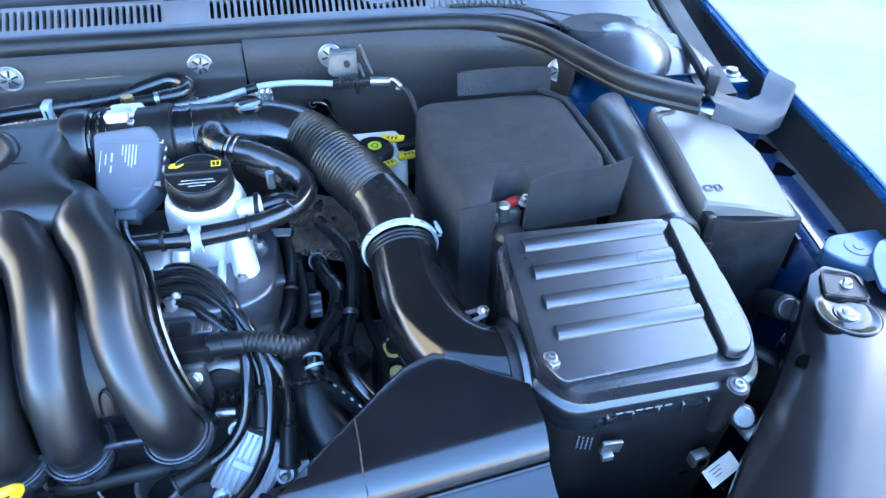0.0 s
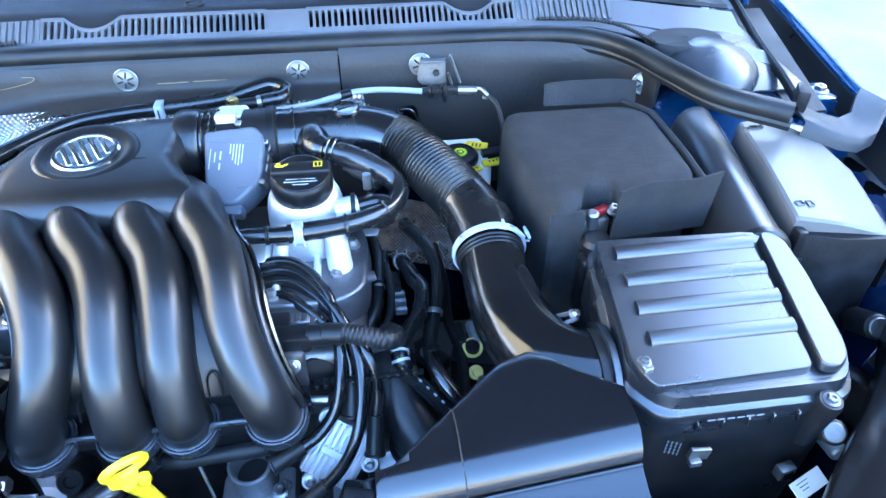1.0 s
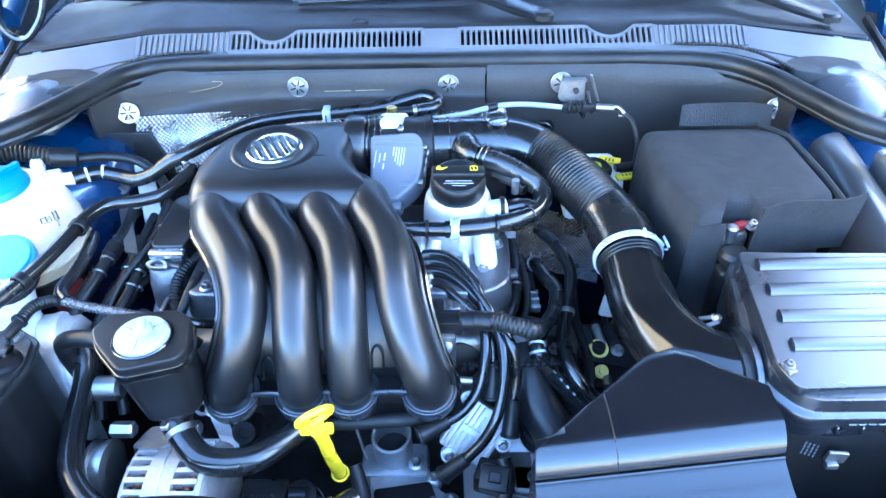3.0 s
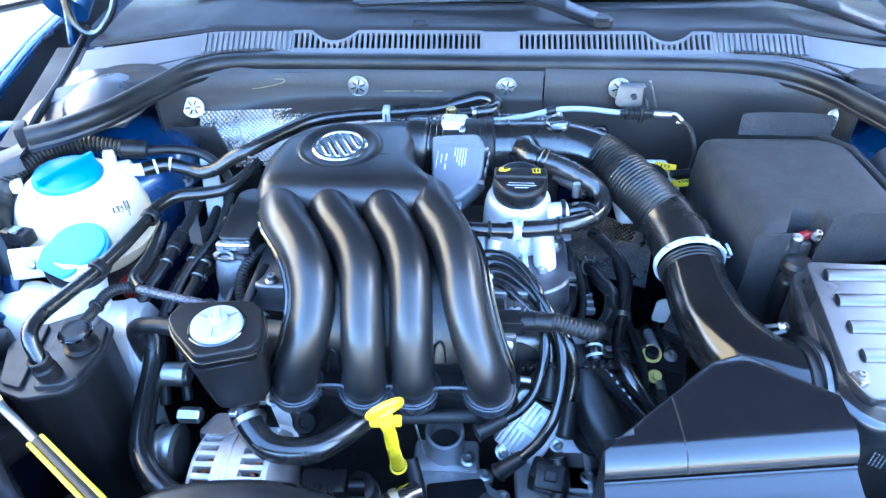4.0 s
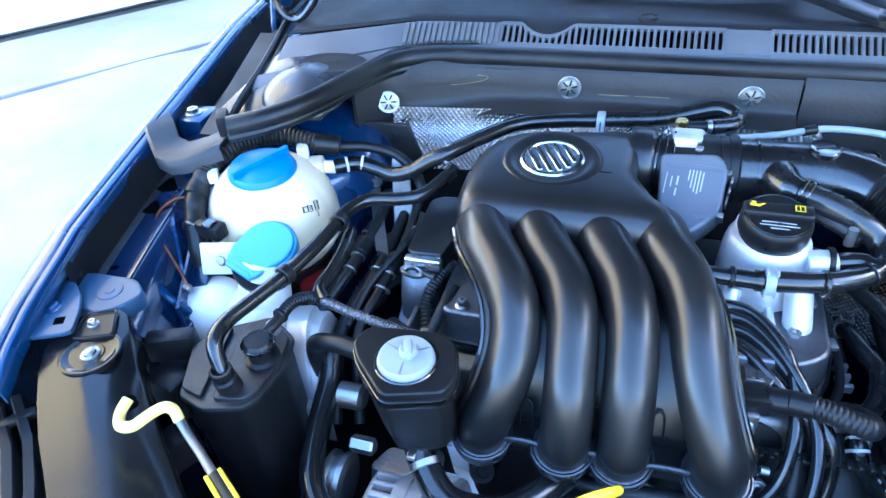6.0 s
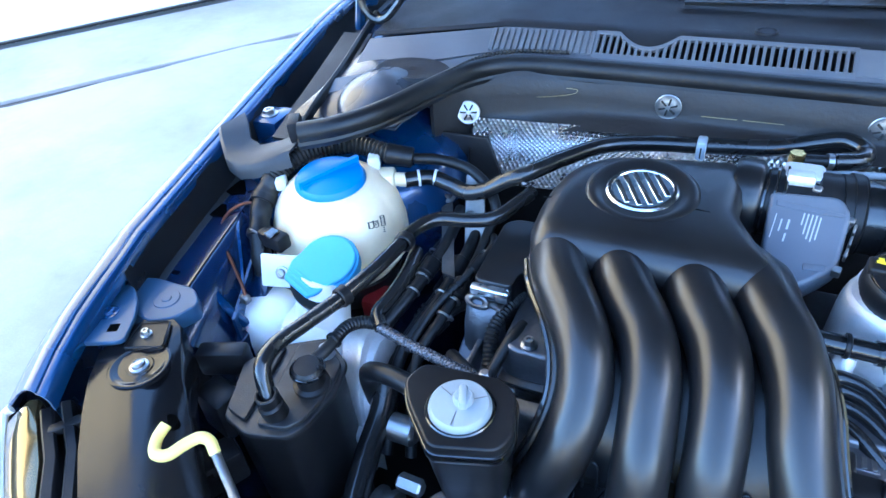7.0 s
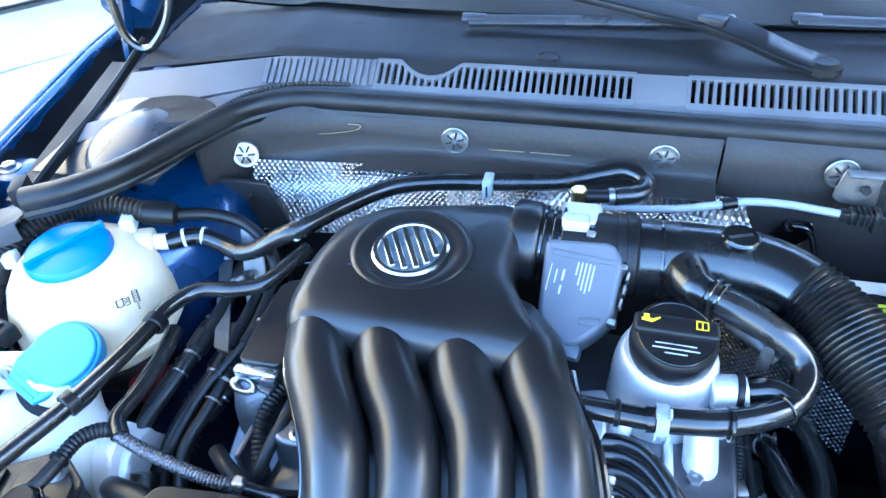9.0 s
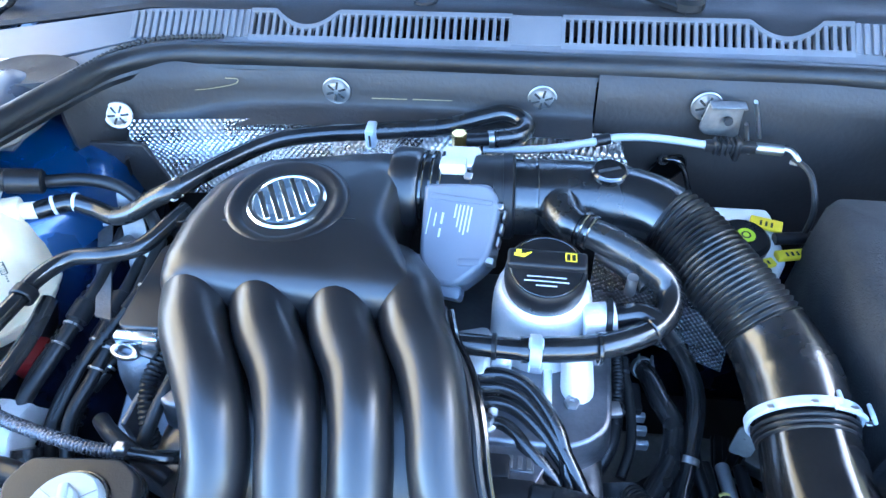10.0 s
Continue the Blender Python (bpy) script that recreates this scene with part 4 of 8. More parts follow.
def washer(at, out):
    w = thing("push_washer", at, "round zinc push-on washer with a slotted star", "washer", "bulkhead washers")
    o = Vector(out).normalized()
    part("disc", lathe([(0.0150, 0), (0.0152, 0.001), (0.0142, 0.0018), (0.0125, 0.0014), (0.0085, 0.003), (0.0, 0.0036)], at, o, 28), ZINC, w)
    q = Vector((0, 0, 1)).rotation_difference(o).to_matrix().to_4x4()
    for k in range(6):
        part("slot", box(0.0025, 0.0108, -0.0012, 0.0012, 0.0012, 0.0036, 0.0004, 1, Matrix.Translation(at) @ q @ Matrix.Rotation(math.pi / 3 * k + 0.3, 4, "Z")), DASH, w)


for at, out in (((-0.441, -0.036, 0.822), (0.35, -1, 0.35)), ((-0.205, -0.001, 0.841), (0, -1, 0.02)), ((0.010, -0.003, 0.841), (0, -1, 0.02)), ((0.168, -0.013, 0.846), (0, -1, 0.05)), ((0.455, -0.066, 0.827), (-0.3, -1, 0.15))):
    washer(at, out)
for i, (a, b) in enumerate((((-0.168, 0.834), (-0.130, 0.8345)), ((-0.124, 0.8345), (-0.082, 0.835)), ((-0.076, 0.835), (-0.042, 0.8355)))):
    part("yellow_thread", sweep([(a[0], -0.0022, a[1]), (b[0], -0.0025, b[1])], 0.0005, 6), CREASE, pad, "thin yellowish crease line")
part("crease", tube([(-0.385, -0.0105, 0.842), (-0.36, -0.0055, 0.838), (-0.335, -0.0035, 0.841), (-0.315, -0.003, 0.846), (-0.312, -0.0025, 0.851), (-0.325, -0.003, 0.852)], 0.0005, 6), CREASE, pad, "thin yellowish crease line")
shield = thing("heat_shield", (-0.2, -0.04, 0.75), "embossed silver aluminium heat shield below the pad", "heat shield")
rows = []
for i in range(46):
    x = -0.436 + 0.525 * i / 45
    deep = 0.074 - 0.055 * min(1, max(0, (x + 0.16) / 0.10))
    d = 0.006 * noise.noise(Vector((x * 18, 0, 0)))
    rows.append([(x + 0.01 * k, -0.020 - 0.03 * k + d * math.sin(3 * k) + 0.010 * math.sin(7.5 * k + 7 * x) * k * (1.2 - k) * 2 - 0.012 * max(0, (-0.30 - x) / 0.13), 0.814 - deep * k) for k in (0, 0.15, 0.3, 0.45, 0.6, 0.8, 1)])
part("foil", sheet(rows, 0.001), FOIL, shield)
# Same foil; its deep shade is put in through darker base and dirt.
DARKFOIL = foil_material("shaded_foil", (0.42, 0.42, 0.43), 0.8)
part("lower_foil", sheet([[(0.085 + 0.15 * u, -0.024 - 0.07 * u - 0.02 * v, 0.66 - 0.10 * v) for v in (0, 0.25, 0.5, 0.75, 1)] for u in (0, 0.25, 0.5, 0.75, 1)], 0.001), DARKFOIL, shield, "folded foil end, its shade put into a darker colour")
part("pad_corner", prism([(-0.480, 0.806), (-0.472, 0.797), (-0.440, 0.764), (-0.432, 0.740), (-0.386, 0.740), (-0.391, 0.764), (-0.4045, 0.806)], 0.0, 0.006, 0.002, 2, Matrix.Translation((0, -0.060, 0)) @ Matrix.Rotation(radians(90), 4, "X")), PAD, pad, "hanging corner of the pad")
# Dark sheets added to cover the blue bulkhead where deep shade lies.
part("shade_sheet", box(-0.50, -0.27, -0.020, -0.012, 0.36, 0.775, 0.003, 2), PAD, pad, "dark sheet added for the shade below the pad")
part("shade_sheet", box(-0.268, 0.098, -0.014, -0.006, 0.36, 0.795, 0.003, 2), PAD, pad, "dark sheet added for the shade below the pad")
opening = rounded([(0.125, 0.757), (0.129, 0.774), (0.142, 0.787), (0.160, 0.789), (0.164, 0.774), (0.152, 0.758)], 0.006, 4)
part("pad_opening", prism(opening, 0.0, 0.003, 0.0005, 1, Matrix.Translation((0, -0.0125, 0)) @ Matrix.Rotation(radians(90), 4, "X")), VOID, pad, "dark rounded opening in the pad")
part("opening_edge", sweep([(x, -0.0155, z) for x, z in opening + opening[:2]], 0.0011, 6), GLOSS, pad)
h = thing("bulkhead_cable", (0.15, -0.02, 0.77), "black cable looping out of the bulkhead opening", "cable")
part("cable_body", tube([(0.136, -0.010, 0.780), (0.141, -0.021, 0.787), (0.151, -0.024, 0.788), (0.160, -0.024, 0.777), (0.170, -0.024, 0.752), (0.182, -0.026, 0.724), (0.190, -0.030, 0.69)], 0.0028, 10), GLOSS, h)
part("cable_grommet", ring((0.138, -0.016, 0.783), (0.4, -0.8, 0.45), 0.0028, 0.0055, 0.004, 18, 0.001), RUBBER, h)


# ---- engine ----
block_ = thing("engine_block", (-0.1, -0.33, 0.32), "dark engine block under the intake manifold", "engine")
part("crankcase", box(-0.34, 0.09, -0.345, -0.12, 0.315, 0.60, 0.02, 3), DULL, block_, "dull dark metal crankcase")
part("head", box(-0.30, 0.075, -0.37, -0.13, 0.60, 0.70, 0.012, 3), DULL, block_, "cylinder head")
part("head_cover", prism(rounded([(-0.30, -0.33), (-0.30, -0.20), (-0.28, -0.15), (0.05, -0.15), (0.085, -0.22), (0.08, -0.315), (0.05, -0.335)], 0.02, 4), 0.70, 0.738, 0.010, 3, None, 0.004), DARKCAST, block_, "dull cast head cover")
for x in (-0.27, -0.02, 0.065):
    part("cover_screw", hexhead((x, -0.318 if x < 0.05 else -0.245, 0.738), (0, 0, 1), 0.0055, 0.007), STEEL, block_)
part("gearbox", prism(rounded([(0.06, -0.47), (0.06, -0.2), (0.30, -0.2), (0.36, -0.35), (0.30, -0.47)], 0.03, 4), 0.315, 0.56, 0.02, 3), DULL, block_, "grey gearbox housing")
part("bracket_plate", prism(rounded([(0.02, -0.47), (0.02, -0.40), (0.12, -0.42), (0.12, -0.53), (0.06, -0.54)], 0.012, 3), 0.50, 0.53, 0.006, 2), CASTGREY, block_)
part("water_housing", prism(rounded([(0.070, -0.405), (0.135, -0.402), (0.140, -0.47), (0.10, -0.485), (0.045, -0.478)], 0.012, 3), 0.47, 0.552, 0.007, 3, None, 0.004), CASTGREY, block_, "grey cast water housing")
part("housing_lip", loft([[(x, -0.396, 0.520), (x, -0.397, 0.566), (x, -0.402, 0.570), (x, -0.408, 0.566), (x, -0.422, 0.556), (x, -0.445, 0.5535), (x, -0.448, 0.520)] for x in (0.074, 0.078, 0.100, 0.128, 0.132)]), CASTGREY, block_, "hollowed top of the water housing", 40)
part("housing_web", box(0.098, 0.106, -0.47, -0.41, 0.545, 0.562, 0.003, 2), CASTGREY, block_)
part("housing_flange", box(0.040, 0.14, -0.500, -0.484, 0.47, 0.535, 0.004, 2), CASTGREY, block_)

# intake manifold: a plenum with four bent runners
man = thing("intake_manifold", (-0.18, -0.27, 0.68), "satin black plastic intake manifold with four bent runners", "engine part")
outline = [(-0.289, -0.262), (-0.292, -0.205), (-0.280, -0.150), (-0.245, -0.118), (-0.198, -0.104), (-0.142, -0.086), (-0.112, -0.084), (-0.108, -0.130), (-0.112, -0.192), (-0.072, -0.268), (-0.085, -0.285), (-0.28, -0.285)]
out2 = rounded(outline, 0.02, 4)


def plenum_top(x, y):
    return 0.8445 - 0.9 * max(0, abs(x + 0.19) - 0.07) ** 2 - 6.0 * max(0, -y - 0.25) ** 2 - 0.25 * max(0, y + 0.13)


rows = []
cx, cy = -0.185, -0.20
for k, (grow, z) in enumerate(((0.985, None), (1.0, 0.79), (1.0, 0.76), (0.93, 0.735))):
    rows.append([(cx + (x - cx) * grow, cy + (y - cy) * grow, z if z else 0.815) for x, y in out2])
top_rows = []
for grow, drop in ((0.0, 0), (0.35, 0), (0.6, 0.0), (0.68, 0.0), (0.74, 0.0002), (0.8, 0.0007), (0.88, 0.003), (0.94, 0.008), (0.985, 0.018)):
    if grow == 0:
        continue
    top_rows.append([(cx + (x - cx) * grow, cy + (y - cy) * grow, plenum_top(cx + (x - cx) * grow, cy + (y - cy) * grow) - drop) for x, y in out2])
part("plenum", loft(top_rows + rows), SATIN, man, "satin black plenum with a shallow dome", 60)
# parting line across the top
part("seam", sweep([Vector((-0.288 + 0.045 * u, -0.216 - 0.001 * u, plenum_top(-0.28 + 0.04 * u, -0.216) - (0.006 * (1 - u)))) for u in (0, 0.3, 0.6, 1)], 0.0007, 6), GLOSS, man)
part("seam", sweep([Vector((-0.150 + 0.038 * u, -0.206, plenum_top(-0.15 + 0.03 * u, -0.206) - (0.005 * u * u))) for u in (0, 0.3, 0.6, 1)], 0.0007, 6), GLOSS, man)
# badge: dark raised ring round a chrome disc
BADGE = Vector((-0.200, -0.190, 0.8440))
BN = Vector((0, -0.08, 1)).normalized()
part("badge_dish", lathe([(0.0535, -0.004), (0.0525, 0.0015), (0.0495, 0.0042), (0.0455, 0.0048), (0.0415, 0.0036), (0.0365, 0.0012), (0.034, 0.001)], BADGE, BN, 48), SATIN, man)
badge = part("badge", lathe([(0.0335, 0.0), (0.0335, 0.003), (0.0315, 0.0046), (0.0285, 0.0046), (0.0275, 0.0034), (0.0, 0.0034)], BADGE, BN, 48), CHROME, man, "round chrome badge")
BM = Matrix.Translation(BADGE) @ Vector((0, 0, 1)).rotation_difference(BN).to_matrix().to_4x4()
SLATE = material("badge_slate", (0.10, 0.13, 0.16), 0.25, 0.3, 0.1, 300, 0.0)
part("badge_field", lathe([(0.0272, 0.0030), (0.0272, 0.0040), (0.0, 0.0041)], BADGE, BN, 40), SLATE, badge)
for k in range(-2, 3):
    h = math.sqrt(0.0265 ** 2 - (0.0095 * k) ** 2) - 0.001
    part("badge_bar", prism([(0.0095 * k - 0.0026, -h), (0.0095 * k + 0.0026, -h), (0.0095 * k + 0.0026, h), (0.0095 * k - 0.0026, h)], 0.0038, 0.0052, 0.0006, 1, BM @ Matrix.Rotation(radians(28), 4, "Z")), CHROME, badge, "plain slanted chrome bar")

# centre lines of the runners
AXES = [
    [(-0.2585, -0.268, 0.810), (-0.2435, -0.306, 0.813), (-0.2215, -0.341, 0.809), (-0.207, -0.369, 0.799), (-0.201, -0.395, 0.778), (-0.2065, -0.418, 0.7495), (-0.219, -0.431, 0.714), (-0.2255, -0.427, 0.692), (-0.226, -0.422, 0.676)],
    [(-0.203, -0.266, 0.810), (-0.189, -0.300, 0.811), (-0.168, -0.332, 0.805), (-0.1555, -0.365, 0.7945), (-0.151, -0.394, 0.776), (-0.149, -0.4195, 0.7485), (-0.1485, -0.433, 0.712), (-0.150, -0.428, 0.695), (-0.151, -0.422, 0.676)],
    [(-0.141, -0.264, 0.810), (-0.131, -0.296, 0.811), (-0.115, -0.325, 0.8055), (-0.106, -0.355, 0.797), (-0.1015, -0.382, 0.781), (-0.0998, -0.409, 0.7535), (-0.098, -0.428, 0.710), (-0.098, -0.426, 0.698), (-0.099, -0.421, 0.676)],
    [(-0.0855, -0.260, 0.812), (-0.0775, -0.290, 0.8135), (-0.0625, -0.319, 0.808), (-0.0527, -0.353, 0.797), (-0.0466, -0.384, 0.7786), (-0.0367, -0.411, 0.7516), (-0.0238, -0.4295, 0.7198), (-0.0184, -0.429, 0.700), (-0.0175, -0.422, 0.676)],
]


def sunk(axis, depth):
    """The centre line moved down into the manifold, square to its way."""
    path, out = smooth_path(axis, 6), []
    for i, p in enumerate(path):
        t = path[min(i + 1, len(path) - 1)] - path[max(i - 1, 0)]
        out.append(p - Vector((0, t.z, -t.y)).normalized() * depth)
    return out


def runner_r(u):
    return 0.0262 - 0.0036 * min(1.0, max(0.0, u - 0.05) * 2.6) + 0.0012 * max(0.0, u - 0.75) * 4


# Greyer than the black runners: the sky's sheen on the rims put into colour.
RIMGREY = material("rim_sheen_plastic", (0.030, 0.032, 0.038), 0.26, vary=0.2, grain=500, bump=0.03, spec=0.9)
for axis, pull in zip(AXES, (0.020, 0.0, -0.020, -0.046)):
    p = smooth_path(axis, 6)
    p = [p[0] + Vector((pull, 0.055, -0.022)), p[0] + Vector((pull * 0.4, 0.03, -0.008))] + p
    run = part("runner", sweep(p, runner_r, 28, 1.06, True, (1, 0, 0)), SATIN, man, "", 70)
    e = p[-1]
    cup = part("cup", lathe([(0.025, -0.006), (0.0285, -0.002), (0.0297, 0.006), (0.0297, 0.013), (0.0293, 0.015), (0.0280, 0.0154), (0.0276, 0.0128), (0.0266, 0.0124), (0.0262, 0.0148), (0.0250, 0.0152)], (e.x, e.y, e.z - 0.006), (0, -0.22, 1), 36), RIMGREY, man, "rimmed flange cup at the runner's foot")
# web behind the runners, and the flange along their feet
web = []
deep = [sunk(axis, 0.013) for axis in AXES]
for k in range(13):
    i = round(k / 12 * (len(deep[0]) - 1))
    web.append([deep[j][i].lerp(deep[j + 1][i], v / 4) + Vector((0, 0.010, -0.010)) * math.sin(math.pi * v / 4) for j in range(3) for v in range(4)] + [deep[3][i]])
part("web", sheet(web, 0.004), SATIN, man, "recessed web between the runners")
part("foot_flange", box(-0.255, 0.012, -0.428, -0.38, 0.664, 0.680, 0.004, 2), BLACK, man)
for a, b in ((-0.192, -0.184), (-0.123, -0.127), (-0.064, -0.050)):
    part("foot_rail", tube([(a - 0.016, -0.434, 0.684), (a - 0.008, -0.431, 0.688), (b + 0.008, -0.431, 0.688), (b + 0.016, -0.434, 0.684)], 0.0028, 8), RIMGREY, man)
for x, y, z in ((-0.186, -0.408, 0.716), (-0.071, -0.400, 0.722), (-0.125, -0.405, 0.719)):
    part("web_arch", tube([(x - 0.006, y - 0.009, z - 0.022), (x - 0.005, y - 0.003, z - 0.003), (x, y, z + 0.003), (x + 0.005, y - 0.003, z - 0.003), (x + 0.006, y - 0.009, z - 0.022)], 0.0012, 6), SATIN, man)
# thin welded lips down both flanks
for axis, s in ((AXES[0], -1), (AXES[3], 1)):
    path = [q + Vector((s * 0.0255, 0.0, 0)) for q in sunk(axis, 0.007)]
    lead_in = [path[0] + Vector((s * 0.001, 0.10, -0.012)), path[0] + Vector((s * 0.001, 0.05, -0.008))] if s < 0 else []
    part("side_lip", sweep(lead_in + path, 0.0035, 8, 1.0), SATIN, man)
    part("side_lip", sweep([q + Vector((s * 0.006, 0.004, -0.008)) for q in path], 0.0032, 8, 1.0), GLOSS, man)
# throttle body on the plenum's flank
tb = thing("throttle_body", (-0.06, -0.15, 0.80), "throttle body with a smooth grey actuator cover", "engine part")
part("collar", lathe([(0.037, 0), (0.039, 0.004), (0.039, 0.022), (0.036, 0.026)], (-0.122, -0.122, 0.812), (1, -0.05, 0), 32), SATIN, tb)
part("bore_body", lathe([(0.033, 0), (0.033, 0.05), (0.036, 0.052), (0.036, 0.072)], (-0.10, -0.122, 0.812), (1, -0.05, 0), 32), BLACK, tb)
for k in range(3):
    part("fin", ring((-0.094 + 0.008 * k, -0.122, 0.812), (1, -0.05, 0), 0.030, 0.0365, 0.003, 28), GLOSS, tb)
part("casting", block((-0.062, -0.112, 0.833), (0.036, 0.036, 0.026), 0.005, 3, rx=-8), ALU, tb, "bright aluminium casting")
part("casting_step", block((-0.066, -0.128, 0.845), (0.024, 0.018, 0.012), 0.003, 2, rx=-8), ALU, tb)
tbm = Matrix.Translation((-0.059, -0.176, 0.816))
zax = Vector((-0.10, -0.54, 0.83)).normalized()
xax = (Vector((1, -0.20, 0)) - zax * Vector((1, -0.20, 0)).dot(zax)).normalized()
yax = zax.cross(xax)
TBM = tbm @ Matrix((xax, yax, zax)).transposed().to_4x4()
GREYCOVER = material("grey_cover_plastic", (0.115, 0.128, 0.155), 0.38, vary=0.1, grain=800, bump=0.05, dirt=0.06)
COVERPRINT = material("cover_print", (0.48, 0.50, 0.52), 0.5, vary=0.1, bump=0.0)
part("motor_arch", lathe([(0.033, -0.030), (0.0335, -0.006), (0.032, -0.002), (0.028, -0.001), (0.0, -0.001)], TBM @ Vector((0.002, 0.024, 0.0)), zax, 40), CASTGREY, tb, "rounded grey motor housing")
cover = part("actuator_cover", prism(rounded([(-0.037, 0.030), (-0.034, 0.034), (0.022, 0.044), (0.034, 0.030), (0.038, -0.022), (0.026, -0.040), (0.012, -0.055), (-0.010, -0.054), (-0.026, -0.034)], 0.009, 4), -0.030, 0.006, 0.004, 3, TBM, 0.002), GREYCOVER, tb, "grey plastic cover with faint print")
part("raised_edge", prism(rounded([(-0.028, 0.024), (-0.027, 0.018), (0.028, 0.022), (0.028, 0.026)], 0.002, 2), 0.006, 0.0075, 0.0006, 1, TBM), GREYCOVER, cover)
bars(TBM @ Matrix.Translation((0, 0, 0.0061)) @ Matrix.Rotation(radians(-87), 4, "Z"), [(-0.006 + dx, 0.012 - 0.0034 * i, w, 0.0012) for i, (w, dx) in enumerate(((0.022, 0), (0.026, 0.001), (0.024, 0), (0.020, -0.002), (0.012, -0.006)))] + [(-0.004, -0.012, 0.010, 0.0018), (0.009, -0.012, 0.008, 0.0016), (-0.002, -0.018, 0.012, 0.0012), (0.0, -0.0235, 0.024, 0.0008)], COVERPRINT, cover)
part("groove", box(0.004, 0.022, -0.036, -0.030, 0.0058, 0.0072, 0.001, 2, TBM @ Matrix.Rotation(radians(12), 4, "Z")), GREYCOVER, cover)
for x, y in ((-0.030, 0.028), (0.033, 0.024), (0.036, -0.024), (-0.026, -0.034), (0.0, 0.046)):
    part("clip", box(x - 0.004, x + 0.004, y - 0.003, y + 0.003, -0.012, 0.004, 0.001, 1, TBM), STEEL, cover)
for y in (-0.006, 0.006, 0.018):
    part("side_clip", box(0.0375, 0.0400, y - 0.0045, y + 0.0045, -0.012, 0.001, 0.0008, 1, TBM), STEEL, cover)
part("cover_foot", box(-0.004, 0.018, -0.062, -0.050, -0.02, 0.0, 0.003, 2, TBM), GREYCOVER, cover)
valve = thing("brass_nipple", (-0.055, -0.065, 0.83), "small brass nipple with a black quick coupling", "fitting")
part("nut", rod((-0.068, -0.066, 0.818), (-0.068, -0.066, 0.838), 0.0075, 6), BRASS, valve)
part("coupling", rod((-0.062, -0.064, 0.829), (-0.034, -0.060, 0.829), 0.0065, 14, 0.001), BLACK, valve)
part("spring_ring", rod((-0.040, -0.061, 0.829), (-0.035, -0.060, 0.829), 0.0085, 14), STEEL, valve)
part("stem", rod((-0.068, -0.066, 0.80), (-0.068, -0.066, 0.82), 0.006, 12), STEEL, valve)

# air pipe from the throttle body to the air box
PIPE = [(-0.030, -0.127, 0.812), (0.010, -0.125, 0.812), (0.055, -0.124, 0.812), (0.092, -0.129, 0.812), (0.120, -0.143, 0.810), (0.143, -0.167, 0.805), (0.166, -0.203, 0.797), (0.184, -0.233, 0.789), (0.196, -0.256, 0.782), (0.203, -0.281, 0.776), (0.205, -0.307, 0.771)]
PIPEBLACK = material("pipe_plastic", (0.0055, 0.0055, 0.006), 0.26, vary=0.25, grain=400, bump=0.03, blotch=25, dirt=0.05, dirt_color=(0.05, 0.05, 0.05), shimmer=0.07, spec=0.9)
BELLOWS = material("bellows_rubber", (0.005, 0.005, 0.0055), 0.34, vary=0.3, grain=400, bump=0.05, dirt=0.05, spec=0.5)
pipe = thing("intake_pipe", (0.10, -0.15, 0.77), "glossy black air intake pipe with a ribbed bend", "pipe")
dense = even(smooth_path(PIPE, 14), 0.001)
cum = [i / (len(dense) - 1) for i in range(len(dense))]
i0, i1 = next(i for i, q in enumerate(dense) if q.x > 0.123), next(i for i, q in enumerate(dense) if q.y < -0.243)
part("rear_pipe", sweep(dense[:i0 + 2], lambda u: 0.0345 - 0.003 * max(0, u - 0.6) * 2.5, 32), PIPEBLACK, pipe, "", 60)


def bellow(u, n=i1 - i0, pitch=5.0):
    return 0.0308 + 0.0017 * math.cos(u * n * 2 * math.pi / pitch)


part("bellows", sweep(dense[i0:i1], bellow, 32), BELLOWS, pipe, "finely ribbed flexible bellows", 80)
part("cuff", sweep(dense[i1 - 2:], lambda u: 0.0318 + 0.0034 * min(1, u * 2), 32), PIPEBLACK, pipe, "", 60)
ELBOWBLACK = material("elbow_plastic", (0.004, 0.004, 0.0045), 0.15, vary=0.25, grain=500, bump=0.02, blotch=22, dirt=0.03, shimmer=0.04, spec=0.55)
ELBOW = [(0.205, -0.303, 0.772), (0.2055, -0.335, 0.767), (0.206, -0.362, 0.763), (0.209, -0.393, 0.760), (0.217, -0.425, 0.758), (0.234, -0.455, 0.757), (0.258, -0.470, 0.756), (0.285, -0.474, 0.755)]
part("elbow", sweep(smooth_path(ELBOW, 8), lambda u: 0.0315 + 0.0065 * min(1, u * 1.4), 40, 1.0), ELBOWBLACK, pipe, "smooth shiny elbow", 70)
ax = (Vector(ELBOW[1]) - Vector(ELBOW[0])).normalized()
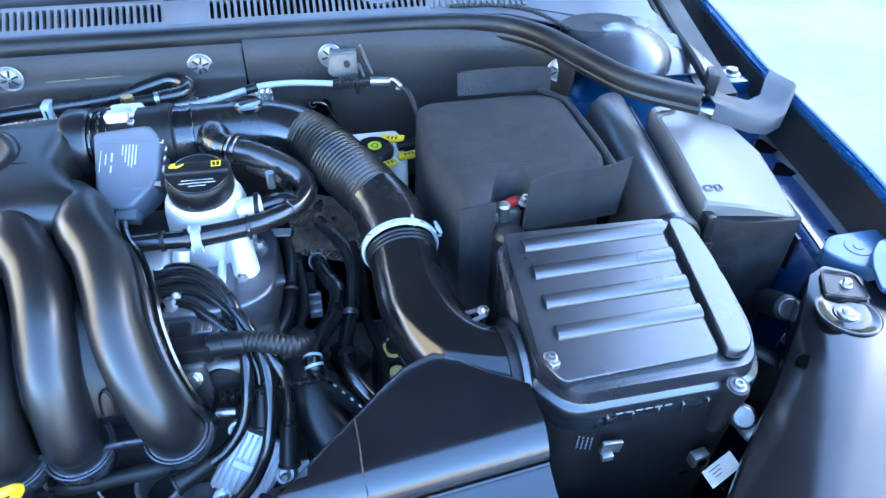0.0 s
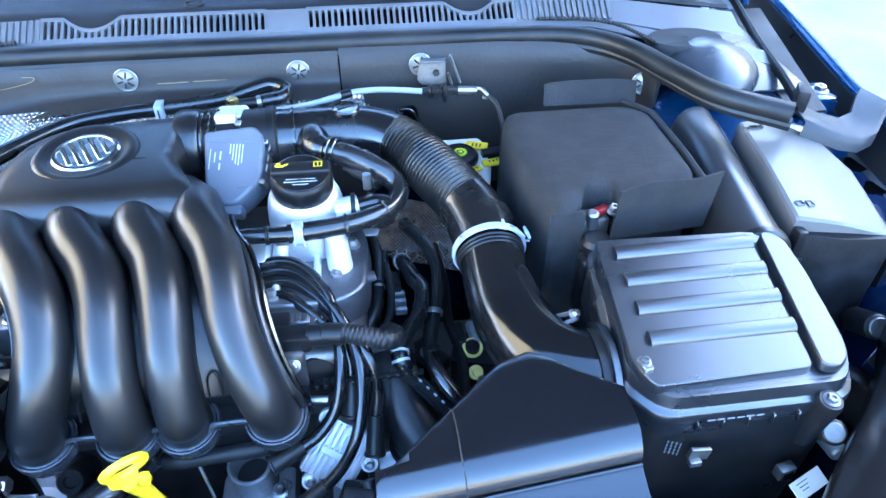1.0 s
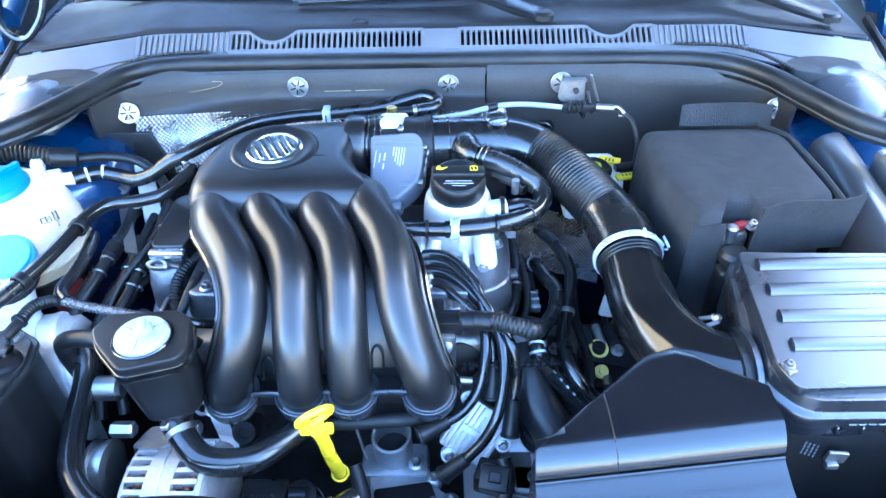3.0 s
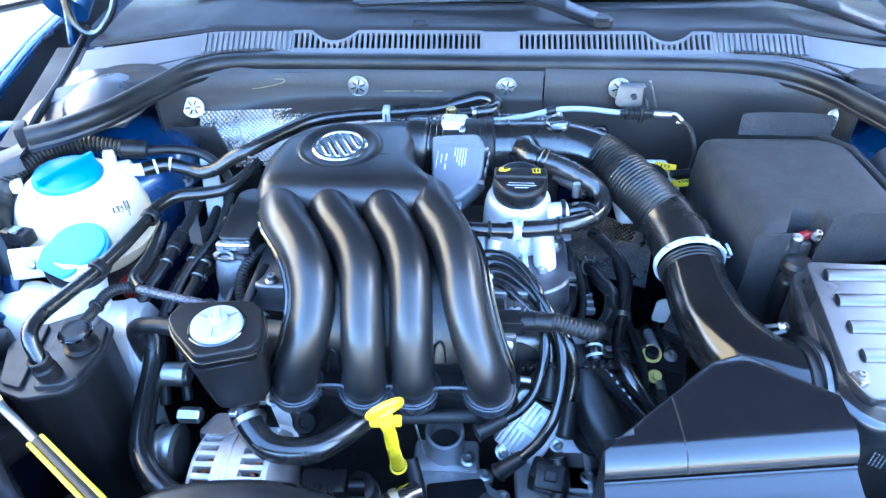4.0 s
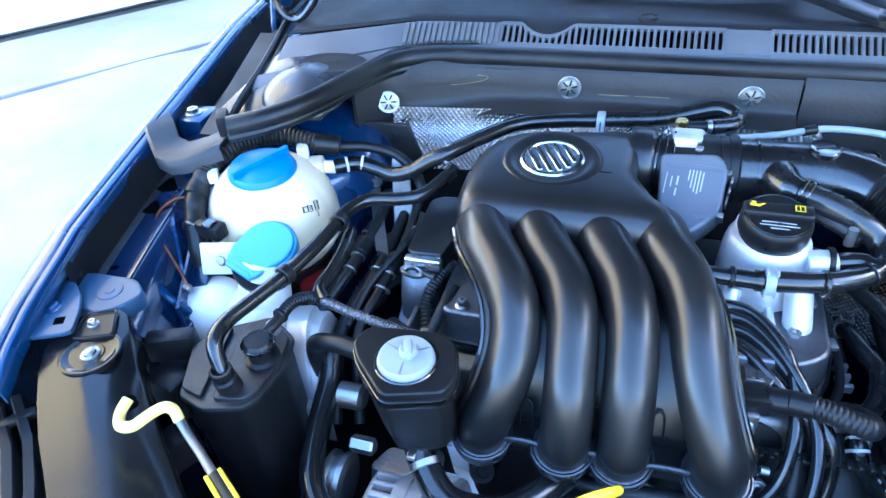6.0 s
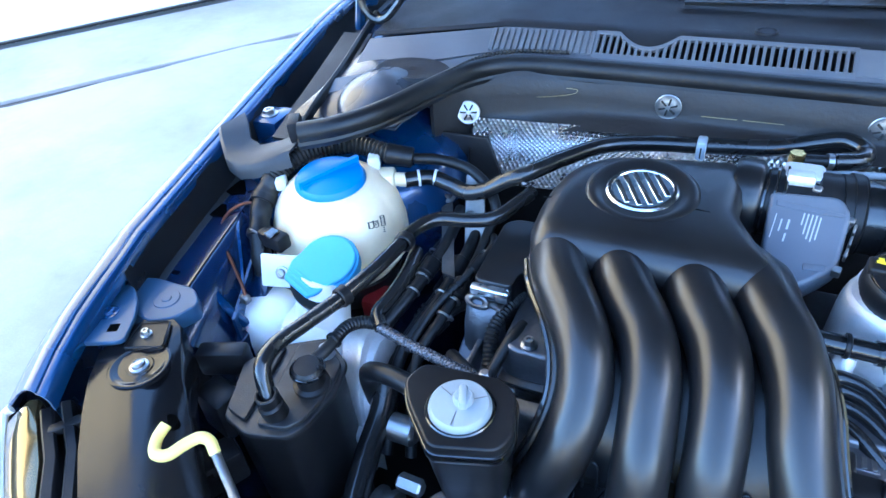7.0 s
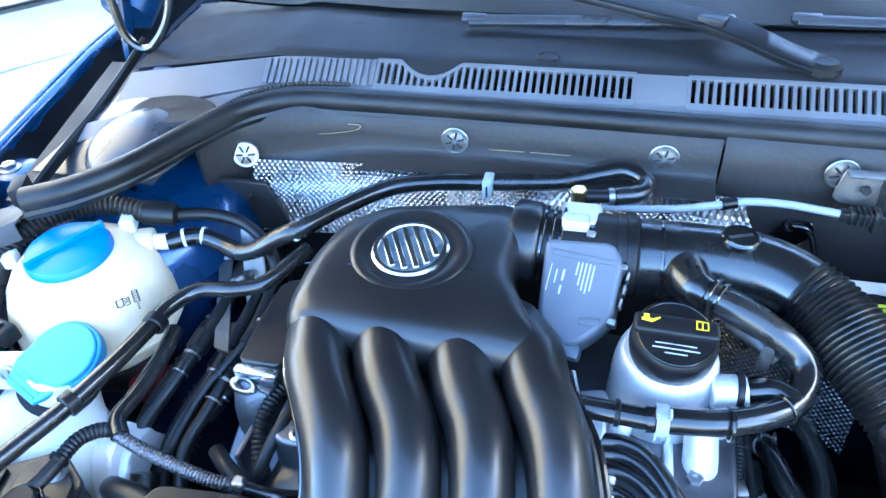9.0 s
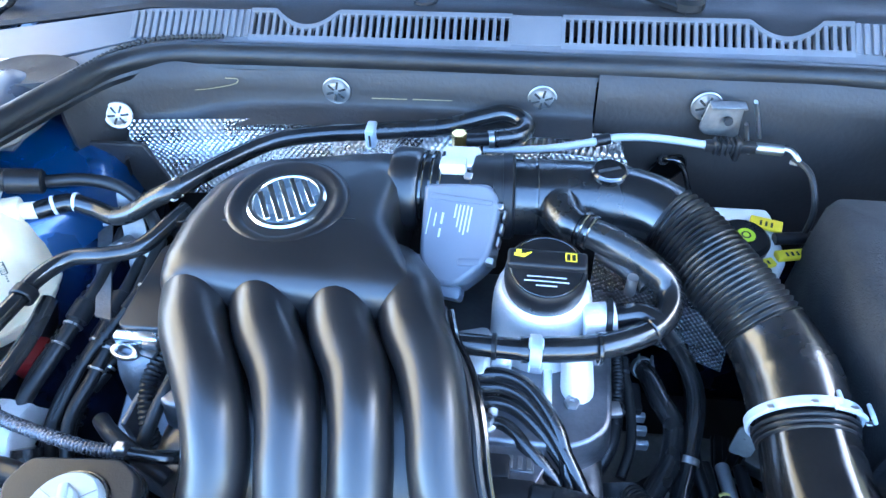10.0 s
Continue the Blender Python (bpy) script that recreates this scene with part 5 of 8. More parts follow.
for at, r, h in ((Vector((0.205, -0.309, 0.7708)), 0.0386, 0.007),):
    cl = part("clamp", ring(at, ax, 0.0352, r, h, 40, 0.0012), PALEBLUE, pipe, "pale blue spring clamp")
    for a in (20, 60, 100, 140):
        side = Vector((1, 0, 0))
        upv = side.cross(ax).normalized() * -1
        d = side * math.cos(radians(a)) + upv * math.sin(radians(a))
        part("clamp_tooth", block(tuple(at + ax * 0.006 + d * 0.0405), (0.005, 0.004, 0.0018), 0.0006, 1, rz=0), STEEL, cl)
    d = (Vector((1, 0, 0)) * 0.85 + Vector((0, 0, 1)) * 0.5).normalized()
    part("clamp_ear", block(tuple(at + d * 0.0435 + ax * 0.006), (0.003, 0.012, 0.010), 0.0008, 1, ry=-30), PALEBLUE, cl)
    part("clamp_ear", block(tuple(at + d * 0.041 + ax * 0.004 + Vector((-0.022, 0, 0.012))), (0.003, 0.012, 0.007), 0.0008, 1, ry=-10), PALEBLUE, cl)
    part("clamp_band", sweep([at + ax * 0.004 + (Vector((1, 0, 0)) * math.cos(radians(a)) + Vector((0, -0.25, 0.97)) * math.sin(radians(a))) * 0.0392 for a in (30, 40, 50, 60, 70, 80)], 0.0018, 8), PALEBLUE, cl)
for k in range(3):
    part("cuff_ring", ring(Vector((0.205, -0.319 - 0.004 * k, 0.7695 - 0.0007 * k)), ax, 0.030, 0.0355 - 0.0008 * k, 0.0022, 36), BLACK, pipe)
# Ribs are black plastic; their glints are put into this greyer colour.
CANRIB = material("glint_rib_plastic", (0.05, 0.05, 0.055), 0.3, vary=0.2, grain=400, bump=0.03, spec=0.8)
for a, b in (((0.230, -0.426, 0.780), (0.253, -0.434, 0.793)), ((0.228, -0.445, 0.784), (0.256, -0.441, 0.793))):
    part("vee_rib", sweep([a, b], 0.0020, 8), CANRIB, pipe)
bolt = part("duct_screw", hexhead((0.255, -0.436, 0.792), (0.6, -0.3, 1), 0.0038, 0.0045), DULL, pipe)
part("top_button", lathe([(0.0150, -0.006), (0.0150, 0.0), (0.0135, 0.0015), (0.010, 0.0010), (0.0, 0.0012)], (0.069, -0.128, 0.8480), (0, -0.08, 1), 30), GLOSS, pipe)
part("button_slot", box(-0.010, 0.010, -0.0018, 0.0018, 0, 0.0012, 0.0004, 1, pose(0.069, -0.128, 0.8486, 0, 0, 20)), BLACK, pipe)
part("tb_cuff", sweep(dense[:20], 0.0375, 32), RUBBER, pipe)
part("branch", sweep(smooth_path([(0.029, -0.112, 0.810), (0.029, -0.134, 0.8165), (0.030, -0.151, 0.8195), (0.036, -0.166, 0.8205), (0.047, -0.1745, 0.8205)], 8), lambda u: 0.0265 - 0.0118 * min(1, u * 1.08), 30), PIPEBLACK, pipe, "stubby rubber boot for the breather", 70)
part("branch_seam", ring((0.0292, -0.142, 0.8182), (0.05, -0.97, 0.2), 0.0195, 0.0232, 0.0025, 36, 0.001), PIPEBLACK, pipe)
for k in range(2):
    part("branch_collar", ring((0.048 + 0.006 * k, -0.1745 - 0.0034 * k, 0.8204), (0.86, -0.50, -0.04), 0.0125, 0.0163 - 0.0006 * k, 0.003, 28, 0.001), GLOSS, pipe)
part("tb_clamp", ring((-0.022, -0.1265, 0.812), (1, 0.06, 0), 0.036, 0.0392, 0.010, 36, 0.002), BLACK, pipe)
part("pipe_seam", ring((0.006, -0.1252, 0.812), (1, 0.06, 0), 0.0335, 0.0358, 0.003, 36, 0.0008), GLOSS, pipe)

# breather hose
br = thing("breather_hose", (0.06, -0.26, 0.78), "bent black breather hose from head to intake pipe", "hose")
BRE = [(0.036, -0.166, 0.8205), (0.050, -0.176, 0.8205), (0.070, -0.186, 0.8185), (0.096, -0.197, 0.809), (0.116, -0.207, 0.797), (0.120, -0.224, 0.790), (0.108, -0.247, 0.788), (0.086, -0.263, 0.789), (0.054, -0.276, 0.790), (0.020, -0.281, 0.790), (0.002, -0.283, 0.790)]
part("hose_body", tube(BRE, lambda u: 0.0130 - 0.0028 * min(1, max(0, u - 0.35) * 4), 18, 8), HOSE, br, "", 70)
part("thin_end", tube([(0.006, -0.283, 0.790), (-0.03, -0.282, 0.790), (-0.075, -0.281, 0.790)], 0.0085, 14), HOSE, br)
part("branch", tube([(0.110, -0.246, 0.789), (0.095, -0.238, 0.790), (0.072, -0.243, 0.789)], 0.0100, 14), HOSE, br)
part("hose_seam", ring((0.103, -0.252, 0.7885), (-0.7, -0.6, 0), 0.0100, 0.0118, 0.004), HOSE, br)
part("branch_port", rod((0.075, -0.243, 0.789), (0.050, -0.246, 0.787), 0.0135, 18, 0.001), ALU, br)
part("port_collar", ring((0.072, -0.243, 0.789), (-1, 0, 0), 0.010, 0.0155, 0.005), BLACK, br)
clip = part("spring_clip", ring((0.009, -0.283, 0.790), (1, 0.02, 0), 0.0110, 0.0128, 0.009, 24), PALEBLUE, br, "pale spring clip")
for dx in (-0.004, 0.005):
    part("clip_ear", block((0.013 + dx, -0.287, 0.804), (0.002, 0.007, 0.006), 0.0006, 1), PALEBLUE, clip)
    part("clip_ear", block((0.013 + dx, -0.2955, 0.786), (0.002, 0.004, 0.008), 0.0006, 1), PALEBLUE, clip)
part("end_collar", ring((-0.020, -0.282, 0.790), (1, 0, 0), 0.008, 0.0105, 0.004), BLACK, br)
part("hose_seam", ring((0.060, -0.276, 0.790), (1, 0.1, 0), 0.0115, 0.0128, 0.003), HOSE, br)
part("nipple", rod((0.086, -0.225, 0.80), (0.086, -0.225, 0.818), 0.0045, 12), STEEL, br)
part("lower_branch", tube([(0.065, -0.185, 0.805), (0.085, -0.20, 0.802), (0.10, -0.215, 0.798)], 0.008, 12), HOSE, br)

# oil filler
neck = thing("oil_filler", (0.022, -0.23, 0.73), "cast aluminium oil filler neck with a black screw cap", "oil filler")
NX = Vector((0.018, -0.224, 0.0))
part("neck_body", lathe([(0.0435, 0.69), (0.0425, 0.74), (0.0415, 0.775), (0.0405, 0.788), (0.0385, 0.797), (0.0365, 0.801), (0.0345, 0.802), (0.033, 0.812), (0.0, 0.812)], (NX.x, NX.y, 0), (0, 0, 1), 36), ALU, neck, "pale cast aluminium neck")
part("neck_front", prism(rounded([(-0.035, -0.325), (-0.035, -0.235), (0.072, -0.235), (0.072, -0.31), (0.045, -0.335)], 0.018, 4), 0.705, 0.766, 0.008, 3, None, 0.004, lambda x, y: 0.728 + 0.12 * (y + 0.33)), ALU, neck, "aluminium timing cover")
part("neck_base", prism(rounded([(-0.034, -0.318), (-0.034, -0.235), (0.066, -0.235), (0.066, -0.305), (0.042, -0.328)], 0.018, 4), 0.60, 0.7065, 0.004, 2), DARKCAST, neck, "dark lower casting")
part("column", sweep([(0.052, -0.292, 0.69), (0.052, -0.290, 0.71), (0.050, -0.276, 0.742), (0.046, -0.258, 0.778)], lambda u: 0.016 - 0.004 * u, 16), ALU, neck, "rounded cast column")
part("column", sweep([(-0.018, -0.300, 0.69), (-0.018, -0.298, 0.71), (-0.015, -0.278, 0.735), (-0.010, -0.262, 0.760)], lambda u: 0.012 - 0.004 * u, 14), ALU, neck)
part("cast_step", box(-0.030, 0.060, -0.343, -0.325, 0.62, 0.682, 0.006, 2), DARKCAST, neck)
part("rib", box(0.022, 0.030, -0.312, -0.262, 0.68, 0.745, 0.004, 2), ALU, neck)
part("rib", box(-0.020, -0.012, -0.312, -0.262, 0.68, 0.745, 0.004, 2), ALU, neck)
part("side_web", block((-0.045, -0.262, 0.745), (0.05, 0.05, 0.02), 0.006, 2, ry=-20), ALU, neck)
part("lug", lathe([(0.016, 0.0), (0.016, 0.008), (0.013, 0.010), (0.0, 0.010)], (0.046, -0.290, 0.722), (0, -0.15, 1), 24), ALU, neck)
part("lug_bolt", hexhead((0.046, -0.291, 0.731), (0, -0.15, 1), 0.0065, 0.009), STEEL, neck)
part("lug_tab", block((0.072, -0.288, 0.726), (0.03, 0.014, 0.006), 0.002, 2, rz=10), STEEL, neck)
CAPAT = Vector((0.018, -0.226, 0.8035))
cap = part("cap", lathe([(0.031, 0), (0.0325, 0.003), (0.0325, 0.018), (0.0315, 0.023), (0.0295, 0.0255), (0.012, 0.0265), (0.0, 0.0265)], CAPAT, (0.02, -0.17, 1), 40), BLACK, neck, "black oil cap with yellow symbols")
CM = Matrix.Translation(CAPAT) @ Vector((0, 0, 1)).rotation_difference(Vector((0.02, -0.17, 1))).to_matrix().to_4x4()
part("grip_bar", box(-0.031, 0.031, -0.004, 0.013, 0.020, 0.031, 0.003, 3, CM), BLACK, cap)
part("cap_groove", ring(CM @ Vector((0, 0, 0.0255)), CM.to_3x3() @ Vector((0, 0, 1)), 0.0275, 0.0285, 0.0008, 40, 0.0002), GLOSS, cap)
part("oil_symbol", prism([(-0.026, 0.0045), (-0.018, 0.0035), (-0.012, 0.0085), (-0.013, 0.0092), (-0.018, 0.0068), (-0.026, 0.0072)], 0.031, 0.0313, 0, 1, CM), YPRINT, cap)
part("oil_symbol", box(-0.0245, -0.0205, 0.0072, 0.0105, 0.031, 0.0313, 0, 1, CM), YPRINT, cap)
for x0, x1, y0, y1 in ((0.0135, 0.0145, 0.003, 0.010), (0.0175, 0.0185, 0.0025, 0.0095), (0.0215, 0.0225, 0.003, 0.010), (0.0135, 0.0225, 0.0095, 0.0103), (0.0135, 0.0225, 0.0024, 0.0032)):
    part("book_symbol", box(x0, x1, y0, y1, 0.031, 0.0313, 0, 1, CM), YPRINT, cap)
bars(CM @ Matrix.Translation((0, 0, 0.0262)), [(0, -0.0105, 0.030, 0.0010), (0, -0.0145, 0.034, 0.0010), (0, -0.0185, 0.016, 0.0010)], PRINT, cap)


# ---- right-hand side: air box, scoop, battery, fuse box ----
def lid_z(x, y):
    return 0.8235 + 0.19 * (y + 0.4)


FAINT = material("faint_print", (0.12, 0.13, 0.14), 0.5, vary=0.1, bump=0.0)
ab = thing("air_filter_box", (0.37, -0.45, 0.56), "black plastic air filter box with four lid ribs", "air filter")
body = rounded([(0.290, -0.372), (0.446, -0.378), (0.465, -0.391), (0.4705, -0.450), (0.4675, -0.505), (0.453, -0.5355), (0.300, -0.535), (0.276, -0.505)], 0.014, 4)
part("lower_box", prism(body, 0.56, 0.785, 0.004, 2, None, -0.006, lambda x, y: lid_z(x, y) - 0.036), BLACK, ab, "dull black lower box")
rim = [(x + (x - 0.38) * 0.05, y + (y + 0.45) * 0.05) for x, y in body]
part("rim", prism(rim, 0.75, 0.79, 0.003, 2, None, 0.0, lambda x, y: lid_z(x, y) - 0.022), LID, ab)
rows = []
for grow, drop in ((1.045, 0.036), (1.058, 0.034), (1.060, 0.026), (1.056, 0.0225), (1.048, 0.0215), (1.006, 0.0195), (1.0, 0.018), (0.988, 0.0085), (0.980, 0.0062), (0.93, 0.006)):
    rows.append([(0.38 + (x - 0.38) * grow, -0.455 + (y + 0.455) * grow, lid_z(x, y) - drop) for x, y in body])
lid = part("lid", loft(rows), LID, ab, "satin lid with a rolled edge", 50)
for i in range(4):
    y = -0.400 - 0.0296 * i
    x0, x1 = 0.3005, 0.4295 - 0.0014 * i
    rise = 0.0055
    rows = [[(x, y + yy, lid_z(x, y + yy) + zz) for yy, zz in [(-0.0046, -0.001), (-0.0042, rise * 0.25), (-0.0028, rise * 0.72), (-0.0010, rise * 0.96), (0.0015, rise), (0.0060, rise), (0.0078, rise * 0.8), (0.0088, rise * 0.3), (0.0092, -0.001)]] for x in (x0, x0 + 0.0015, x1 - 0.0015, x1)]
    part("lid_rib", loft(rows), LID, lid)
m_lid = lambda x, y: Matrix.Translation((x, y, lid_z(x, y))) @ Matrix.Rotation(math.atan(0.19), 4, "X")
# groove and outer lid strip
strip = [(0.440, -0.388), (0.452, -0.389), (0.460, -0.399), (0.4625, -0.435), (0.4615, -0.470), (0.457, -0.510), (0.4525, -0.524), (0.441, -0.5295), (0.4285, -0.527)]
part("outer_strip", prism(rounded(strip, 0.008, 3), 0.795, 0.83, 0.0025, 2, None, 0.0015, lambda x, y: lid_z(x, y) + 0.004), LID, lid)
part("lid_field", prism(rounded([(0.286, -0.380), (0.4325, -0.384), (0.4245, -0.525), (0.292, -0.528), (0.280, -0.505)], 0.006, 3), 0.79, 0.83, 0.001, 2, None, 0.001, lambda x, y: lid_z(x, y) + 0.0012), LID, lid)
scr = part("screw_tab", prism(rounded([(0.283, -0.503), (0.290, -0.501), (0.295, -0.515), (0.287, -0.517)], 0.002, 2), 0.795, 0.8078, 0.001, 1), DULL, lid)
part("lid_screw", hexhead((0.2885, -0.509, 0.8085), (0, -0.18, 1), 0.0033, 0.0038), DARKCAST, lid)
part("screw_post", lathe([(0.010, -0.06), (0.0105, -0.004), (0.009, 0.0)], (0.434, -0.5435, 0.781), (0, -0.15, 1), 22), BLACK, ab)
part("lid_screw", hexhead((0.434, -0.5435, 0.781), (0, -0.15, 1), 0.0046, 0.0035), DARKCAST, lid)
for i in range(5):
    x = 0.328 + 0.0215 * i
    part("grip_tick", box(x - 0.0009, x + 0.0009, -0.5430, -0.536, 0.757, 0.768, 0.0006, 1), LID, ab)
bars(pose(0.315, -0.5425, 0.742, 90, 0, 0), [(-0.008 + 0.004 * i, -0.002 * i - 0.007 + 0.0045 * j, 0.0014, 0.003) for i in range(4) for j in range(4)], FAINT, ab)
bars(pose(0.352, -0.5485, 0.780, 70, 0, 0), [(-0.02 + 0.008 * i, 0, 0.006, 0.0012) for i in range(6)], FAINT, ab)
part("outlet", lathe([(0.041, 0), (0.041, 0.016), (0.039, 0.018)], (0.262, -0.474, 0.755), (1, 0, 0), 36), BLACK, ab)
part("outlet_flange", ring((0.270, -0.474, 0.755), (1, 0, 0), 0.036, 0.046, 0.006, 36), LID, ab)

# scoop before the air box
sc = thing("intake_scoop", (0.18, -0.56, 0.60), "satin black fresh-air scoop with a humped rear edge", "air duct")


def sc_z(x, y):
    return 0.7775 + 0.17 * (x - 0.146) + 0.05 * (y + 0.56)


back = [(0.074, -0.556), (0.080, -0.551), (0.100, -0.537), (0.120, -0.521), (0.142, -0.505), (0.160, -0.490), (0.180, -0.476), (0.205, -0.470), (0.222, -0.480), (0.238, -0.497), (0.255, -0.510), (0.268, -0.521)]
rows = []
for i, (x, y) in enumerate(back):
    z = sc_z(x, y)
    f = -0.557
    zf = sc_z(x, f)
    rows.append([(x, y + 0.004, z - 0.10), (x, y + 0.002, z - 0.012), (x, y, z - 0.002), (x, y - 0.003, z)] + [(x, y - 0.003 + (f + 0.010 - y + 0.003) * k, sc_z(x, y + (f - y) * k)) for k in (0.25, 0.6, 0.85)] + [(x, f + 0.008, zf + 0.0006), (x, f + 0.002, zf - 0.0005), (x, f - 0.003, zf - 0.0027), (x, f - 0.0085, zf - 0.0075), (x, f - 0.0122, zf - 0.012), (x, f - 0.0146, zf - 0.0165), (x, f - 0.0156, zf - 0.0212), (x, f - 0.0138, zf - 0.0226), (x, f - 0.0138, zf - 0.0242), (x, f - 0.0178, zf - 0.0246), (x, f - 0.022, zf - 0.0268), (x, f - 0.034, zf - 0.0315), (x, f - 0.065, zf - 0.040), (x, f - 0.105, zf - 0.062), (x, f - 0.11, zf - 0.18), (x, f, zf - 0.18)])
part("shell", loft(rows), SCOOP, sc, "satin black shell", 50)
part("seam_line", sweep([(0.137, -0.512, sc_z(0.137, -0.512) + 0.0002), (0.138, -0.53, sc_z(0.138, -0.53)), (0.138, -0.555, sc_z(0.138, -0.555) - 0.0004), (0.139, -0.5655, sc_z(0.139, -0.557) - 0.0075), (0.1395, -0.5716, sc_z(0.139, -0.557) - 0.0165), (0.140, -0.5726, sc_z(0.140, -0.557) - 0.021)], 0.0007, 6), BLACK, sc)
part("lip_line", sweep([(x, -0.5745, sc_z(x, -0.557) - 0.0238) for x, y in back], 0.0014, 6), GLOSS, sc)
fb = thing("radiator_shroud", (0, -0.66, 0.5), "dark plastic radiator shroud along the front", "shroud")
part("top", tube([(-0.36, -0.640, 0.700), (-0.30, -0.605, 0.722), (-0.225, -0.595, 0.728), (-0.16, -0.603, 0.722), (-0.10, -0.632, 0.700)], 0.02, 12), BLACK, fb)
part("beam", box(-0.40, 0.40, -0.70, -0.625, 0.55, 0.69, 0.012, 3), BLACK, fb)

# battery in its felt cover
bat = thing("battery_cover", (0.34, -0.22, 0.6), "black felt battery cover with turned-up flaps", "battery cover")
top = [(0.257, -0.122), (0.268, -0.106), (0.405, -0.112), (0.425, -0.150), (0.424, -0.300), (0.334, -0.316), (0.331, -0.300), (0.300, -0.298), (0.292, -0.325), (0.268, -0.327), (0.246, -0.24)]
bt = lambda x, y: 0.838 - 0.012 * max(0, (y + 0.16) / 0.05) - 0.0045 * math.sin((x - 0.25) * 20) + 0.002 * noise.noise(Vector((x * 30, y * 30, 0))) - 0.035 * max(0, 0.29 - x)
rows = []
for grow, drop in ((0.2, 0.0), (0.5, -0.0005), (0.75, 0.0), (0.9, 0.0015), (0.965, 0.006), (1.0, 0.016), (1.02, 0.05), (1.03, 0.12), (1.02, 0.24)):
    rows.append([(0.34 + (x - 0.34) * grow, -0.22 + (y + 0.22) * grow, bt(0.34 + (x - 0.34) * min(grow, 1), -0.22 + (y + 0.22) * min(grow, 1)) - drop) for x, y in rounded(top, [0.008, 0.008, 0.02, 0.02, 0.016, 0.006, 0.008, 0.008, 0.006, 0.01, 0.02], 4)])
part("cover", loft(rows), FELT, bat, "sagging felt cover", 60)
part("rear_flap", sheet([[(0.312 + 0.117 * u, -0.104 - 0.004 * u + 0.006 * v, 0.822 + (0.030 - 0.004 * (2 * u - 1) ** 4) * v) for v in (0, 0.5, 0.85, 1)] for u in (0, 0.06, 0.25, 0.5, 0.75, 0.94, 1)], 0.002), FELT, bat, "turned-up felt flap")
part("front_flap", sheet([[(0.324 + 0.102 * u, -0.334 + 0.008 * u - 0.006 * v + 0.006 * math.sin(6 * u) * v, 0.790 + (0.060 + 0.012 * u) * v) for v in (0, 0.3, 0.7, 0.95, 1)] for u in (0, 0.03, 0.1, 0.3, 0.5, 0.75, 0.97, 1)], 0.0022), FELT, bat, "standing felt front flap")
part("left_wing", sheet([[(0.262 + 0.034 * u, -0.326 - 0.003 * u, 0.818 + 0.006 * u - (0.16 * v)) for v in (0, 0.3, 0.6, 1)] for u in (0, 0.5, 1)], 0.0022), FELT, bat)
part("right_edge", sweep([(0.410, -0.115, 0.828), (0.428, -0.16, 0.834), (0.429, -0.25, 0.833), (0.426, -0.312, 0.832)], 0.004, 8), FELT, bat)
term = thing("battery_terminal", (0.305, -0.31, 0.81), "battery pole clamp with a red cap and steel nut", "terminal")
part("clamp", block((0.311, -0.312, 0.792), (0.030, 0.022, 0.030), 0.004, 2), DULL, term)
part("post", rod((0.307, -0.319, 0.795), (0.307, -0.321, 0.816), 0.0065, 18, 0.002), STEEL, term)
part("red_cap", block((0.318, -0.314, 0.812), (0.016, 0.010, 0.008), 0.003, 2, rz=25), RED, term, "red plastic cap")
part("nut", hexhead((0.328, -0.315, 0.811), (0.2, -0.4, 1), 0.0045, 0.007), DULL, term)
part("cable_lug", lathe([(0.012, 0), (0.012, 0.062), (0.016, 0.066), (0.0165, 0.074), (0.013, 0.079), (0.0, 0.080)], (0.310, -0.337, 0.715), (0, 0.03, 1), 20), BLACK, term)
part("cable_box", block((0.306, -0.345, 0.735), (0.030, 0.022, 0.09), 0.006, 3), BLACK, term)

# rounded cable channel and fuse box
fb = thing("cable_channel", (0.47, -0.27, 0.78), "rounded glossy black cable channel beside the battery", "cover")
CHANNEL = material("channel_plastic", (0.026, 0.026, 0.028), 0.36, vary=0.15, grain=800, bump=0.04, blotch=12, spec=0.8, coat=0.3, coat_rough=0.2, dirt=0.05)
ARCH = [(-0.0290, -0.060), (-0.0285, -0.012), (-0.0265, 0.004), (-0.0215, 0.016), (-0.0130, 0.0235), (-0.002, 0.0262), (0.009, 0.0250), (0.0185, 0.0190), (0.0250, 0.0085), (0.0280, -0.006), (0.0285, -0.060)]
part("channel", loft([[(x + g * dx, y + 0.13 * dx * g, z + (g * dz if dz > 0 else dz)) for dx, dz in ARCH] for x, y, z, g in ((0.490, -0.143, 0.805, 0.92), (0.4895, -0.146, 0.8055, 0.985), (0.488, -0.154, 0.806, 1.0), (0.472, -0.265, 0.8025, 1.0), (0.4575, -0.372, 0.797, 1.0), (0.457, -0.376, 0.797, 0.97))]), CHANNEL, fb, "rounded glossy channel", 60)
part("side_ridge", sweep([(0.517, -0.152, 0.812), (0.501, -0.265, 0.809), (0.494, -0.315, 0.806)], 0.0022, 8), CHANNEL, fb)
part("skirt", box(0.440, 0.505, -0.375, -0.165, 0.60, 0.80, 0.01, 2), BLACK, fb)
part("end_ring", ring((0.4568, -0.376, 0.7970), (-0.13, -1, -0.05), 0.018, 0.0285, 0.010, 32, 0.003), SATIN, fb)
part("end_rod", rod((0.457, -0.37, 0.797), (0.4535, -0.397, 0.795), 0.0155, 18), BLACK, fb)
fz = thing("fuse_box", (0.55, -0.29, 0.6), "black fuse box with a smooth embossed lid", "fuse box")
